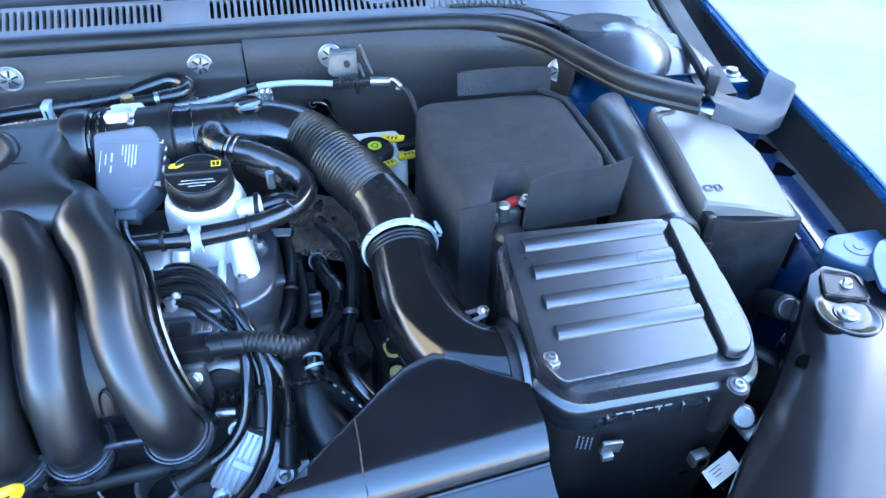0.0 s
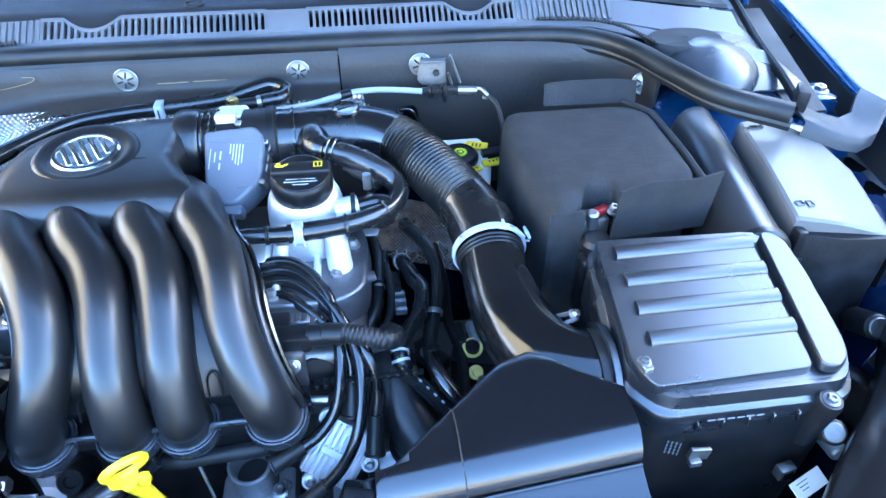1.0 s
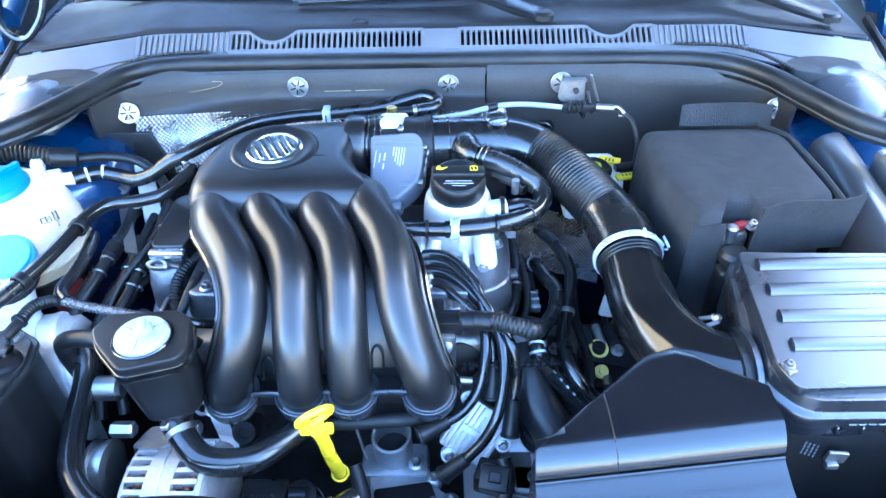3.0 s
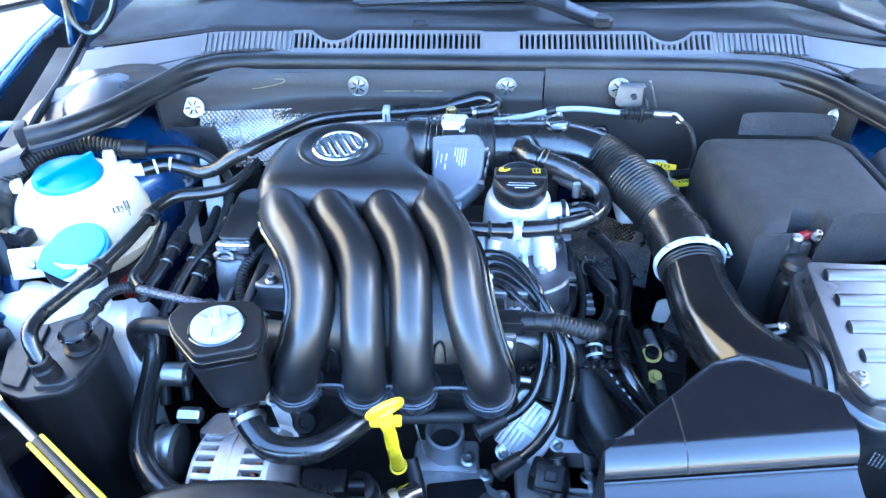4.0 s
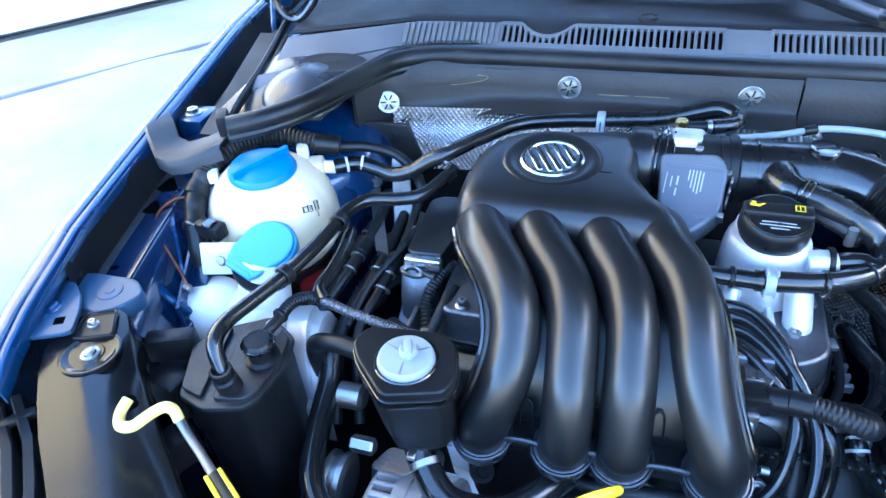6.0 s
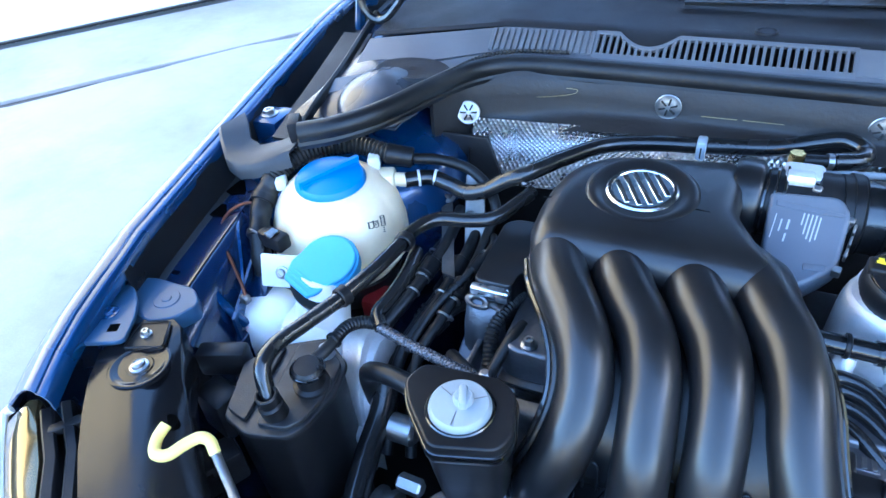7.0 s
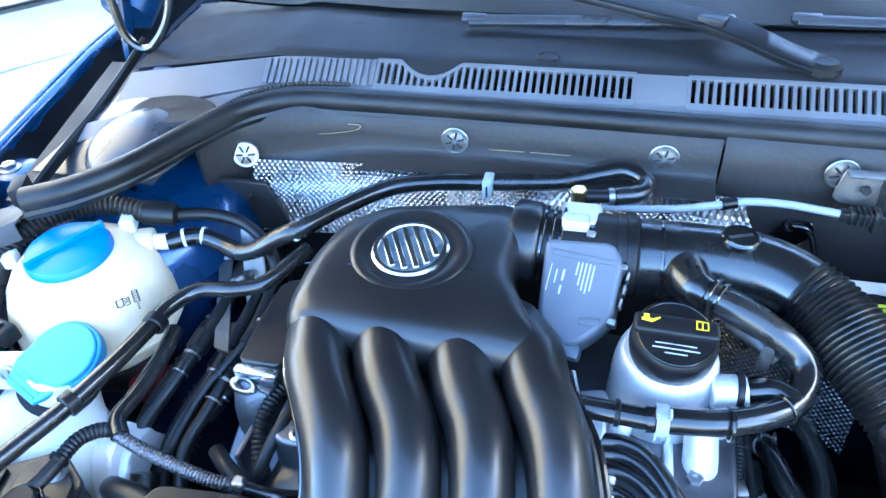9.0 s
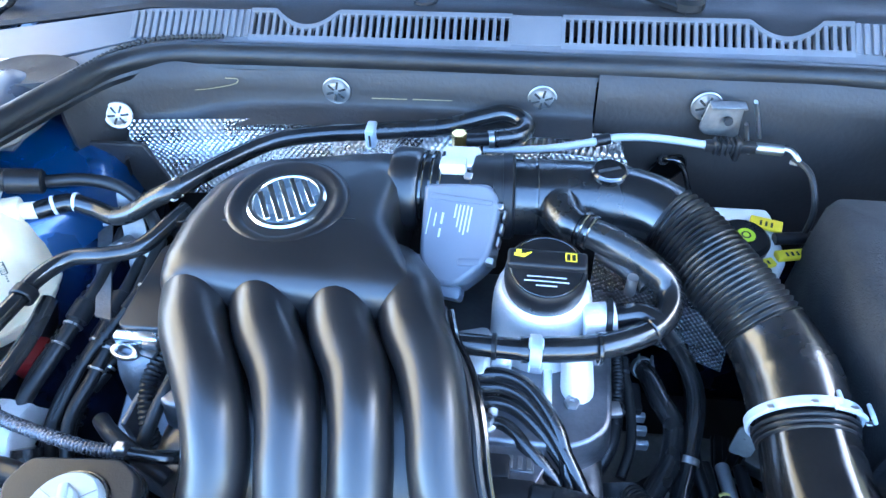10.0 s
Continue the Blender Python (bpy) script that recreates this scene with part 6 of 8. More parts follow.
FUSELID = material("fuse_lid_plastic", (0.12, 0.115, 0.11), 0.42, vary=0.2, grain=900, bump=0.03, blotch=8, shimmer=0.06, spec=0.5, coat=0.3, coat_rough=0.25)
rows = []
for v, xl, yl, xr, yr, xe, ye, zt, ze in ((0.0, 0.523, -0.189, 0.556, -0.187, 0.580, -0.196, 0.830, 0.826), (0.2, 0.516, -0.226, 0.553, -0.226, 0.604, -0.224, 0.832, 0.822), (0.5, 0.506, -0.283, 0.547, -0.285, 0.604, -0.290, 0.832, 0.821), (0.75, 0.497, -0.329, 0.540, -0.337, 0.592, -0.343, 0.830, 0.818), (0.97, 0.489, -0.369, 0.530, -0.384, 0.580, -0.390, 0.828, 0.815), (1.0, 0.4885, -0.373, 0.5295, -0.3865, 0.5795, -0.3925, 0.8255, 0.812)):
    rows.append([(xl + 0.001, yl, 0.74), (xl, yl, zt - 0.006), (xl + 0.001, yl, zt - 0.0018), (xl + 0.004, yl, zt), (xl * 0.3 + xr * 0.7, yl * 0.3 + yr * 0.7, zt + 0.0004), (xr, yr, zt - 0.0004), (xr * 0.85 + xe * 0.15, yr * 0.85 + ye * 0.15, zt * 0.90 + ze * 0.10 - 0.0006), (xr * 0.5 + xe * 0.5, yr * 0.5 + ye * 0.5, zt * 0.5 + ze * 0.5), (xr * 0.06 + xe * 0.94, yr * 0.06 + ye * 0.94, zt * 0.06 + ze * 0.94), (xe, ye, ze - 0.0015), (xe + 0.002, ye, ze - 0.006), (xe + 0.002, ye, 0.74)])
lidm = part("lid", loft(rows), FUSELID, fz, "smooth satin lid with a ridge", 13)
part("base", box(0.508, 0.585, -0.392, -0.20, 0.55, 0.76, 0.008, 2), BLACK, fz)
part("front_face", prism(rounded([(0.492, -0.378), (0.530, -0.3925), (0.583, -0.3985), (0.590, -0.36), (0.50, -0.36)], 0.005, 3), 0.62, 0.8135, 0.003, 2), DUSTY, fz, "dusty black front face")
part("latch", block((0.4935, -0.378, 0.806), (0.010, 0.014, 0.026), 0.002, 2), BLACK, fz)
part("latch_bar", block((0.494, -0.384, 0.785), (0.014, 0.008, 0.010), 0.002, 2), BLACK, fz)
for x, y, w, h in ((0.5225, -0.209, 0.006, 0.006), (0.532, -0.207, 0.010, 0.006), (0.541, -0.206, 0.004, 0.006), (0.503, -0.352, 0.007, 0.007), (0.513, -0.354, 0.006, 0.009)):
    for dx, dy, ww, hh in ((-w / 2, 0, 0.0006, h), (w / 2, 0, 0.0006, h), (0, -h / 2, w, 0.0006), (0, h / 2, w, 0.0006)):
        part("emboss", box(x + dx - ww / 2, x + dx + ww / 2, y + dy - hh / 2, y + dy + hh / 2, 0.826, 0.8338 if y > -0.3 else 0.8310, 0.0003, 1), FUSELID, lidm)
part("fold", tube([(0.590, -0.21, 0.815), (0.597, -0.26, 0.806), (0.602, -0.32, 0.79), (0.600, -0.37, 0.77)], 0.003, 8), BLACK, fz, "thin upright edge beside the lid")
part("edge_wall", sheet([[(0.590 + 0.010 * u, -0.20 - 0.19 * u, 0.82 - 0.04 * u - 0.09 * v) for v in (0, 0.5, 1)] for u in (0, 0.25, 0.5, 0.75, 1)], 0.003), BLACK, fz)

# bracket with electrical coupling on the bulkhead
ek = thing("bulkhead_bracket", (0.18, -0.03, 0.82), "dull steel bracket carrying a black coupling", "bracket")
part("plate", prism(rounded([(-0.019, -0.010), (-0.012, -0.016), (0.020, -0.018), (0.019, 0.018), (-0.014, 0.018)], 0.004, 3), 0, 0.0025, 0.0008, 1, pose(0.181, -0.022, 0.838, 84, 0, 0)), DULL, ek)
part("plate_fold", box(0.167, 0.200, -0.034, -0.021, 0.855, 0.8575, 0.0008, 1), DULL, ek)
for a, b in (((0.201, -0.037, 0.843), (0.210, -0.040, 0.813)), ((0.204, -0.034, 0.865), (0.217, -0.037, 0.829))):
    part("upright_strip", sweep([a, b], 0.0042, 8, 0.45), STEEL, ek, "thin upright steel strip")
part("hole", rod((0.187, -0.031, 0.840), (0.187, -0.027, 0.840), 0.004, 14), DASH, ek)
part("coupling", block((0.190, -0.046, 0.823), (0.048, 0.010, 0.010), 0.002, 2), BLACK, ek)
for k in range(3):
    part("coupling_fin", block((0.181 + 0.005 * k, -0.046, 0.823), (0.0018, 0.014, 0.014), 0.0005, 1), BLACK, ek)
part("coupling_rib", block((0.176, -0.046, 0.823), (0.005, 0.014, 0.015), 0.002, 1), BLACK, ek)
part("coupling_rib", block((0.196, -0.046, 0.821), (0.005, 0.015, 0.024), 0.002, 1), BLACK, ek)
part("stub", rod((0.212, -0.046, 0.823), (0.238, -0.048, 0.822), 0.0055, 14, 0.001), STEEL, ek)
part("loop", tube([(0.236, -0.048, 0.824), (0.243, -0.054, 0.826), (0.250, -0.062, 0.819), (0.245, -0.056, 0.815)], 0.0025, 8), STEEL, ek)
part("wire", tube([(0.246, -0.056, 0.820), (0.258, -0.075, 0.815), (0.264, -0.095, 0.79), (0.262, -0.10, 0.75)], 0.003, 8), RUBBER, ek)
pale = thing("grey_hose", (0.1, -0.05, 0.82), "pale grey vent hose running to the bulkhead coupling", "hose")
GREYHOSE = material("pale_grey_hose", (0.30, 0.33, 0.35), 0.45, vary=0.1, grain=200, bump=0.04, dirt=0.1)
part("hose_body", tube([(-0.045, -0.060, 0.816), (0.0, -0.060, 0.8185), (0.032, -0.060, 0.8235), (0.062, -0.058, 0.830), (0.085, -0.050, 0.8305), (0.12, -0.046, 0.829), (0.166, -0.046, 0.824)], 0.0038, 12), GREYHOSE, pale)
part("black_band", tube([(0.062, -0.058, 0.8300), (0.075, -0.053, 0.8305)], 0.0058, 12, 3), BLACK, pale)

# brake fluid reservoir low behind the pipe
bk = thing("brake_reservoir", (0.22, -0.07, 0.70), "white brake fluid reservoir with a black cap and yellow tags", "reservoir")
part("tank", box(0.168, 0.246, -0.130, -0.050, 0.69, 0.756, 0.009, 3), WHITE, bk)
part("cap", lathe([(0.024, 0), (0.025, 0.004), (0.025, 0.014), (0.021, 0.018), (0.0, 0.019)], (0.206, -0.107, 0.7485), (0, -0.1, 1), 28), BLACK, bk)
part("cap_disc", lathe([(0.0085, 0), (0.0085, 0.001), (0.0, 0.0011)], (0.207, -0.110, 0.7677), (0, -0.1, 1), 24), LIME, bk, "lime printed disc")
part("cap_mark", ring((0.207, -0.110, 0.7685), (0, -0.1, 1), 0.003, 0.0045, 0.0006, 20, 0.0002), DARKPRINT, bk)
TAG = material("yellow_tag_plastic", (0.74, 0.56, 0.02), 0.4, vary=0.08, grain=200, bump=0.02)
for at, size, rz in (((0.233, -0.083, 0.760), (0.030, 0.016, 0.004), -18), ((0.247, -0.123, 0.758), (0.028, 0.011, 0.006), 12), ((0.219, -0.137, 0.757), (0.024, 0.010, 0.005), 22)):
    tag = part("yellow_tag", block(at, size, 0.0015, 2, rz=rz), TAG, bk)
    for k in range(3):
        part("tag_mark", box(-0.006 + 0.005 * k, -0.004 + 0.005 * k, -size[1] * 0.35, size[1] * 0.1, size[2] / 2 - 0.0005, size[2] / 2 + 0.0004, 0, 1, pose(*at, 0, 0, rz)), DARKPRINT, tag)
part("plug", rod((0.236, -0.104, 0.760), (0.275, -0.100, 0.762), 0.006, 12), BLACK, bk)


# ---- left-hand side: tanks, reservoirs, canister ----
tank = thing("coolant_tank", (-0.54, -0.23, 0.66), "cream plastic coolant expansion tank with a blue cap", "coolant tank")
TC = Vector((-0.534, -0.218, 0.7524))
prof = [(0.0, -0.070), (0.040, -0.068), (0.062, -0.050), (0.074, -0.032), (0.078, -0.020), (0.0800, -0.0185), (0.0800, -0.0150), (0.0785, -0.0135), (0.0793, 0.0), (0.0775, 0.017), (0.071, 0.036), (0.061, 0.051), (0.048, 0.0625), (0.040, 0.066), (0.0, 0.067)]
TM = Vector((0.06, -0.05, 1)).normalized()
tb_ = lathe(prof, TC, TM, 96)
for vert in tb_.verts:
    off = vert.co - TC
    h = off.dot(TM)
    if 0.0 < h < 0.062:
        ang = math.atan2(off.y, off.x)
        k = 0.0022 * max(0.0, math.cos(8 * ang)) ** 3 * math.sin(math.pi * h / 0.062)
        vert.co -= (off - TM * h) / max((off - TM * h).length, 1e-6) * k
part("body", tb_, TANK, tank, "round cream tank with a weld seam", 60)
capm = Matrix.Translation(TC + TM * 0.0605 + Vector((-0.002, -0.002, 0))) @ Vector((0, 0, 1)).rotation_difference(TM).to_matrix().to_4x4() @ Matrix.Rotation(radians(62), 4, "Z")
tcap = part("cap", lathe([(0.038, 0), (0.040, 0.003), (0.040, 0.008), (0.037, 0.0125), (0.027, 0.0155), (0.0, 0.0170)], capm.translation, TM, 40), CAPBLUE, tank, "bright blue screw cap")
part("cap_grip", prism(rounded([(-0.0385, -0.0028), (0.0385, -0.0028), (0.0385, 0.0028), (-0.0385, 0.0028)], 0.002, 3), 0.004, 0.0215, 0.0018, 3, capm), CAPBLUE, tcap)
for dy in (-0.0048, 0.0048):
    part("grip_groove", box(-0.034, 0.034, dy - 0.0009, dy + 0.0009, 0.0145, 0.0166, 0.0004, 1, capm), CAPBLUE, tcap)
part("nipple_block", block((-0.497, -0.176, 0.795), (0.036, 0.026, 0.026), 0.005, 2, rz=20), TANK, tank)
part("nipple", rod((-0.485, -0.171, 0.796), (-0.465, -0.163, 0.794), 0.0085, 16), TANK, tank)
part("weld_seam", ring(TC - TM * 0.019, TM, 0.077, 0.0815, 0.004, 48, 0.001), TANK, tank)
# print on the flank: an open book, a vertical code and a dotted mark
d = (Vector((-0.467, -0.242, 0.787)) - TC).normalized()
zax = d
xax = Vector((0.70, 0.70, -0.1))
xax = (xax - zax * xax.dot(zax)).normalized()
PM = Matrix.Translation(TC + d * 0.0800 + xax * 0.006) @ Matrix((xax, zax.cross(xax), zax)).transposed().to_4x4() @ Matrix.Diagonal((0.60, 0.60, 0.72, 1))
def outline(pts, m, w=0.0009, name="book_symbol"):
    for a, b in zip(pts, pts[1:]):
        a, b = Vector((*a, 0)), Vector((*b, 0))
        d = b - a
        mm = m @ Matrix.Translation((a + b) / 2) @ Matrix.Rotation(math.atan2(d.y, d.x), 4, "Z")
        part(name, box(-d.length / 2 - w / 2, d.length / 2 + w / 2, -w / 2, w / 2, -0.006, 0.0007, 0, 1, mm), DARKPRINT, tank)


PB = PM @ Matrix.Translation((-0.005, -0.002, 0))
outline([(-0.0145, 0.006), (-0.0145, -0.005), (-0.019, -0.007), (-0.0245, -0.006), (-0.0245, 0.005), (-0.019, 0.004), (-0.0145, 0.006), (-0.010, 0.004), (-0.005, 0.005), (-0.005, -0.006), (-0.010, -0.007), (-0.0145, -0.005)], PB)
outline([(-0.012, 0.001), (-0.0075, 0.002)], PB)
outline([(-0.012, -0.002), (-0.0075, -0.001)], PB)
words("G12", 0.0075, PM @ Matrix.Translation((0.001, 0.001, 0.0010)) @ Matrix.Rotation(radians(90), 4, "Z"), DARKPRINT, tank)
for x0, x1, y0, y1 in ((-0.0035, -0.0027, -0.0085, 0.0105), (0.0047, 0.0055, -0.0085, 0.0105), (-0.0035, 0.0055, 0.0098, 0.0105), (-0.0035, 0.0055, -0.0085, -0.0078)):
    part("code_frame", box(x0, x1, y0, y1, -0.006, 0.0008, 0, 1, PM), DARKPRINT, tank)
for k in range(3):
    part("dot", box(0.0005, 0.0020, -0.0125 - 0.004 * k, -0.0110 - 0.004 * k, -0.006, 0.0008, 0, 1, PM), DARKPRINT, tank)
plug = part("plug", block((-0.562, -0.301, 0.784), (0.030, 0.018, 0.018), 0.003, 2, rz=-12), BLACK, tank, "black level sensor plug")
part("plug_latch", block((-0.562, -0.304, 0.7945), (0.012, 0.014, 0.004), 0.001, 1, rz=-12), GLOSS, plug)
part("plug_boot", block((-0.580, -0.296, 0.783), (0.012, 0.013, 0.014), 0.003, 2, rz=-12), RUBBER, plug)
for k in (-1, 1):
    part("plug_wire", tube([(-0.585, -0.295 + 0.003 * k, 0.783), (-0.598, -0.290 + 0.006 * k, 0.786), (-0.606, -0.283 + 0.005 * k, 0.780), (-0.612, -0.270, 0.762)], 0.0014, 6), DULL, plug)
part("red_base", box(-0.492, -0.462, -0.272, -0.235, 0.66, 0.690, 0.006, 2), RED, tank, "red bracket under the tank")
part("saddle", lathe([(0.05, -0.095), (0.064, -0.07), (0.070, -0.045)], TC, TM, 32), BLACK, tank)

ws = thing("washer_filler", (-0.50, -0.33, 0.60), "white washer bottle neck with a hinged blue cap", "washer bottle")
bm = lathe([(0.030, 0.54), (0.037, 0.60), (0.0375, 0.698), (0.035, 0.717), (0.026, 0.729), (0.0, 0.733)], (-0.556, -0.342, 0), (0, 0, 1), 28)
put(bm, lathe([(0.036, 0.54), (0.041, 0.60), (0.0415, 0.690), (0.038, 0.714), (0.026, 0.727), (0.0, 0.731)], (-0.506, -0.340, 0), (0, 0, 1), 28))
put(bm, box(-0.556, -0.506, -0.376, -0.312, 0.54, 0.716, 0.016, 3))
put(bm, sweep([(-0.500, -0.335, 0.69), (-0.495, -0.328, 0.735), (-0.491, -0.318, 0.768)], lambda u: 0.030 - 0.003 * u, 24))
part("bottle", bm, MILKY, ws, "milky white double-lobed bottle", 60)
part("collar", ring((-0.490, -0.322, 0.762), (0.25, -0.35, 0.9), 0.026, 0.036, 0.006, 32), BLACK, ws)
zax = Vector((0.10, -0.32, 0.94)).normalized()
xax = (Vector((1, 0.15, 0)) - zax * Vector((1, 0.15, 0)).dot(zax)).normalized()
WM = Matrix.Translation((-0.490, -0.311, 0.780)) @ Matrix((xax, zax.cross(xax), zax)).transposed().to_4x4() @ Matrix.Rotation(radians(-30), 4, "Z") @ Matrix.Scale(0.88, 4)
disc = [(0.035 * math.cos(radians(a)), 0.035 * math.sin(radians(a))) for a in range(-38, 205, 13)]
wcap = part("cap", prism(disc + [(-0.034, -0.028), (-0.022, -0.050), (0.018, -0.050), (0.024, -0.040)], -0.002, 0.004, 0.002, 2, WM, 0.001), WASHBLUE, ws, "pale bright blue flip cap")
part("cap_rim", ring(WM @ Vector((0.0, 0.0, -0.014)), zax, 0.028, 0.033, 0.012, 32), WASHBLUE, wcap)
for k in range(3):
    part("tab_line", box(-0.024, 0.016, -0.046 + 0.006 * k, -0.0435 + 0.006 * k, 0.0035, 0.005, 0.0004, 1, WM), WASHBLUE, wcap)
part("bracket", block((-0.541, -0.327, 0.766), (0.046, 0.005, 0.036), 0.002, 2, rx=-25, rz=12), WHITE, ws, "white plastic lug")
part("bracket_screw", hexhead((-0.537, -0.331, 0.768), (0.2, -0.9, 0.42), 0.005, 0.004), STEEL, ws)

# power steering reservoir
ps = thing("steering_reservoir", (-0.29, -0.43, 0.64), "black power steering reservoir with a pale screw plug", "reservoir")
psp = rounded([(-0.345, -0.424), (-0.336, -0.402), (-0.268, -0.396), (-0.250, -0.408), (-0.240, -0.446), (-0.246, -0.464), (-0.298, -0.479), (-0.333, -0.444)], 0.008, 4)
part("lid", prism(psp, 0.769, 0.779, 0.002, 3, None, 0.001), BLACK, ps)
part("lid_rim", prism([(x + (x + 0.293) * 0.03, y + (y + 0.437) * 0.03) for x, y in psp], 0.760, 0.770, 0.002, 2), GLOSS, ps)
rows = []
for k, (g, z, dx, dy) in enumerate(((0.93, 0.762, 0, 0), (0.91, 0.74, 0, 0.001), (0.87, 0.715, 0.002, 0.002), (0.82, 0.700, 0.003, 0.002), (0.78, 0.694, 0.004, 0.0), (0.42, 0.684, 0.012, -0.006), (0.24, 0.664, 0.014, -0.012))):
    rows.append([(-0.293 + (x + 0.293) * g + dx, -0.437 + (y + 0.437) * g + dy, z) for x, y in psp])
part("cup", loft(rows), BLACK, ps, "tapered black cup", 24)
plug = part("plug", lathe([(0.0255, 0), (0.0255, 0.003), (0.0245, 0.006), (0.023, 0.0075), (0.0, 0.008)], (-0.288, -0.437, 0.779), (0, 0, 1), 36), PLUGGREY, ps, "pale grey round plug")
part("plug_ring", ring((-0.288, -0.437, 0.777), (0, 0, 1), 0.0255, 0.0285, 0.004, 36, 0.001), GLOSS, ps)
for a in (35, 155, 275):
    part("plug_line", box(0.009, 0.0225, -0.0003, 0.0003, 0.0078, 0.0082, 0, 1, pose(-0.288, -0.437, 0.779, 0, 0, a)), DULL, plug)
part("plug_grip", box(-0.0035, 0.0035, -0.010, 0.010, 0.0, 0.009, 0.002, 2, pose(-0.286, -0.434, 0.786, 0, 0, 20)), PLUGGREY, plug)
part("plug_hub", lathe([(0.0085, 0), (0.0085, 0.005), (0.007, 0.007), (0.0, 0.007)], (-0.286, -0.434, 0.786), (0, 0, 1), 20), PLUGGREY, plug)
part("rear_arm", tube([(-0.335, -0.41, 0.745), (-0.37, -0.40, 0.742), (-0.398, -0.394, 0.734), (-0.412, -0.385, 0.712), (-0.415, -0.378, 0.67)], 0.0095, 12), BLACK, ps)
pst = thing("steering_hose", (-0.23, -0.475, 0.64), "black steering hose curving away under the runners", "hose")
part("hose_body", tube([(-0.282, -0.450, 0.676), (-0.273, -0.463, 0.668), (-0.246, -0.486, 0.655), (-0.205, -0.484, 0.648), (-0.175, -0.462, 0.645), (-0.150, -0.43, 0.640), (-0.13, -0.39, 0.62)], 0.0145, 18), HOSE, pst, "", 70)
part("clamp", ring((-0.2735, -0.460, 0.670), (0.55, -0.8, -0.5), 0.0143, 0.0160, 0.007, 24), STEEL, pst)
part("clamp_ear", block((-0.283, -0.466, 0.684), (0.008, 0.010, 0.006), 0.001, 1), STEEL, pst)

# charcoal canister
CANLID = material("canister_lid_plastic", (0.012, 0.012, 0.013), 0.4, vary=0.3, grain=600, bump=0.1, blotch=60, dirt=0.45, dirt_color=(0.06, 0.06, 0.06), spec=0.5)
can = thing("charcoal_canister", (-0.47, -0.44, 0.52), "black vapour canister with two hose fittings", "canister")
cp = [(-0.500, -0.488), (-0.522, -0.430), (-0.505, -0.398), (-0.462, -0.372), (-0.425, -0.395), (-0.418, -0.430), (-0.424, -0.474), (-0.434, -0.488), (-0.470, -0.497)]
cpr = rounded(cp, 0.006, 3)
part("lid", prism(cpr, 0.7295, 0.736, 0.0014, 2), CANLID, can, "flat lid with an overhanging rim")
def inset(poly, k, cx, cy):
    return [(cx + (x - cx) * k, cy + (y - cy) * k) for x, y in poly]
part("lid_pad", prism(rounded(inset([(-0.500, -0.488), (-0.522, -0.430), (-0.505, -0.398), (-0.492, -0.390), (-0.472, -0.495)], 0.86, -0.499, -0.44), 0.005, 3), 0.735, 0.7405, 0.0016, 3), CANLID, can)
part("lid_pad", prism(rounded(inset([(-0.486, -0.386), (-0.462, -0.372), (-0.425, -0.395), (-0.418, -0.430), (-0.424, -0.474), (-0.434, -0.488), (-0.466, -0.494)], 0.88, -0.450, -0.435), 0.005, 3), 0.735, 0.7405, 0.0016, 3), CANLID, can)
rows = [[(-0.468 + (x + 0.468) * g + dx, -0.437 + (y + 0.437) * g, z) for x, y in cpr] for g, z, dx in ((0.97, 0.7297, 0), (0.93, 0.722, 0), (0.91, 0.64, 0.002), (0.88, 0.56, 0.004), (0.86, 0.46, 0.005))]
part("drum", loft(rows), BLACK, can, "dull black drum")
part("fitting", lathe([(0.017, 0), (0.017, 0.008), (0.013, 0.010), (0.012, 0.020), (0.0145, 0.022), (0.0145, 0.029), (0.012, 0.032), (0.0, 0.0325)], (-0.440, -0.432, 0.737), (0.05, -0.05, 1), 24), BLACK, can, "round black valve fitting")
part("fitting_clip", ring((-0.440, -0.432, 0.760), (0, 0, 1), 0.0142, 0.0165, 0.004, 24), GLOSS, can)
part("port", rod((-0.453, -0.470, 0.736), (-0.455, -0.472, 0.755), 0.0115, 16, 0.002), BLACK, can)
part("screw", hexhead((-0.448, -0.395, 0.739), (0, 0, 1), 0.006, 0.010), STEEL, can)

# front-left bracket and belt side
bs = thing("engine_mount", (-0.41, -0.38, 0.60), "bright cast aluminium engine mount", "engine mount")
PATH = [(-0.318, 0.700), (-0.338, 0.708), (-0.356, 0.706), (-0.374, 0.692), (-0.388, 0.668), (-0.397, 0.640), (-0.402, 0.590)]
rows = []
for k, (y, z) in enumerate(PATH):
    a, b = -0.478 + 0.008 * k, -0.424 + 0.002 * k
    rows.append([(a, y + 0.012, z - 0.03), (a, y, z - 0.004), (a + 0.004, y, z), (a * 0.6 + b * 0.4, y, z + 0.003), (a * 0.45 + b * 0.55, y - 0.002, z + 0.0075), (a * 0.35 + b * 0.65, y - 0.002, z + 0.0075), (a * 0.25 + b * 0.75, y, z + 0.001), (b - 0.003, y, z), (b, y, z - 0.004), (b, y + 0.012, z - 0.03)])
part("arm", loft(rows), ALU, bs, "broad curved arm with a raised rib", 40)
part("foot", box(-0.436, -0.410, -0.412, -0.398, 0.585, 0.645, 0.004, 2), ALU, bs)
part("bolt", hexhead((-0.440, -0.400, 0.700), (-0.5, -0.7, 0.5), 0.007, 0.008), STEEL, bs)
BRIGHTLIP = material("bright_lip_metal", (0.72, 0.73, 0.75), 0.3, 1.0, 0.1, 300, 0.05, 60)
lh = thing("lifting_eye", (-0.33, -0.28, 0.73), "bright lifting eye bolted to the head's end", "lifting eye")
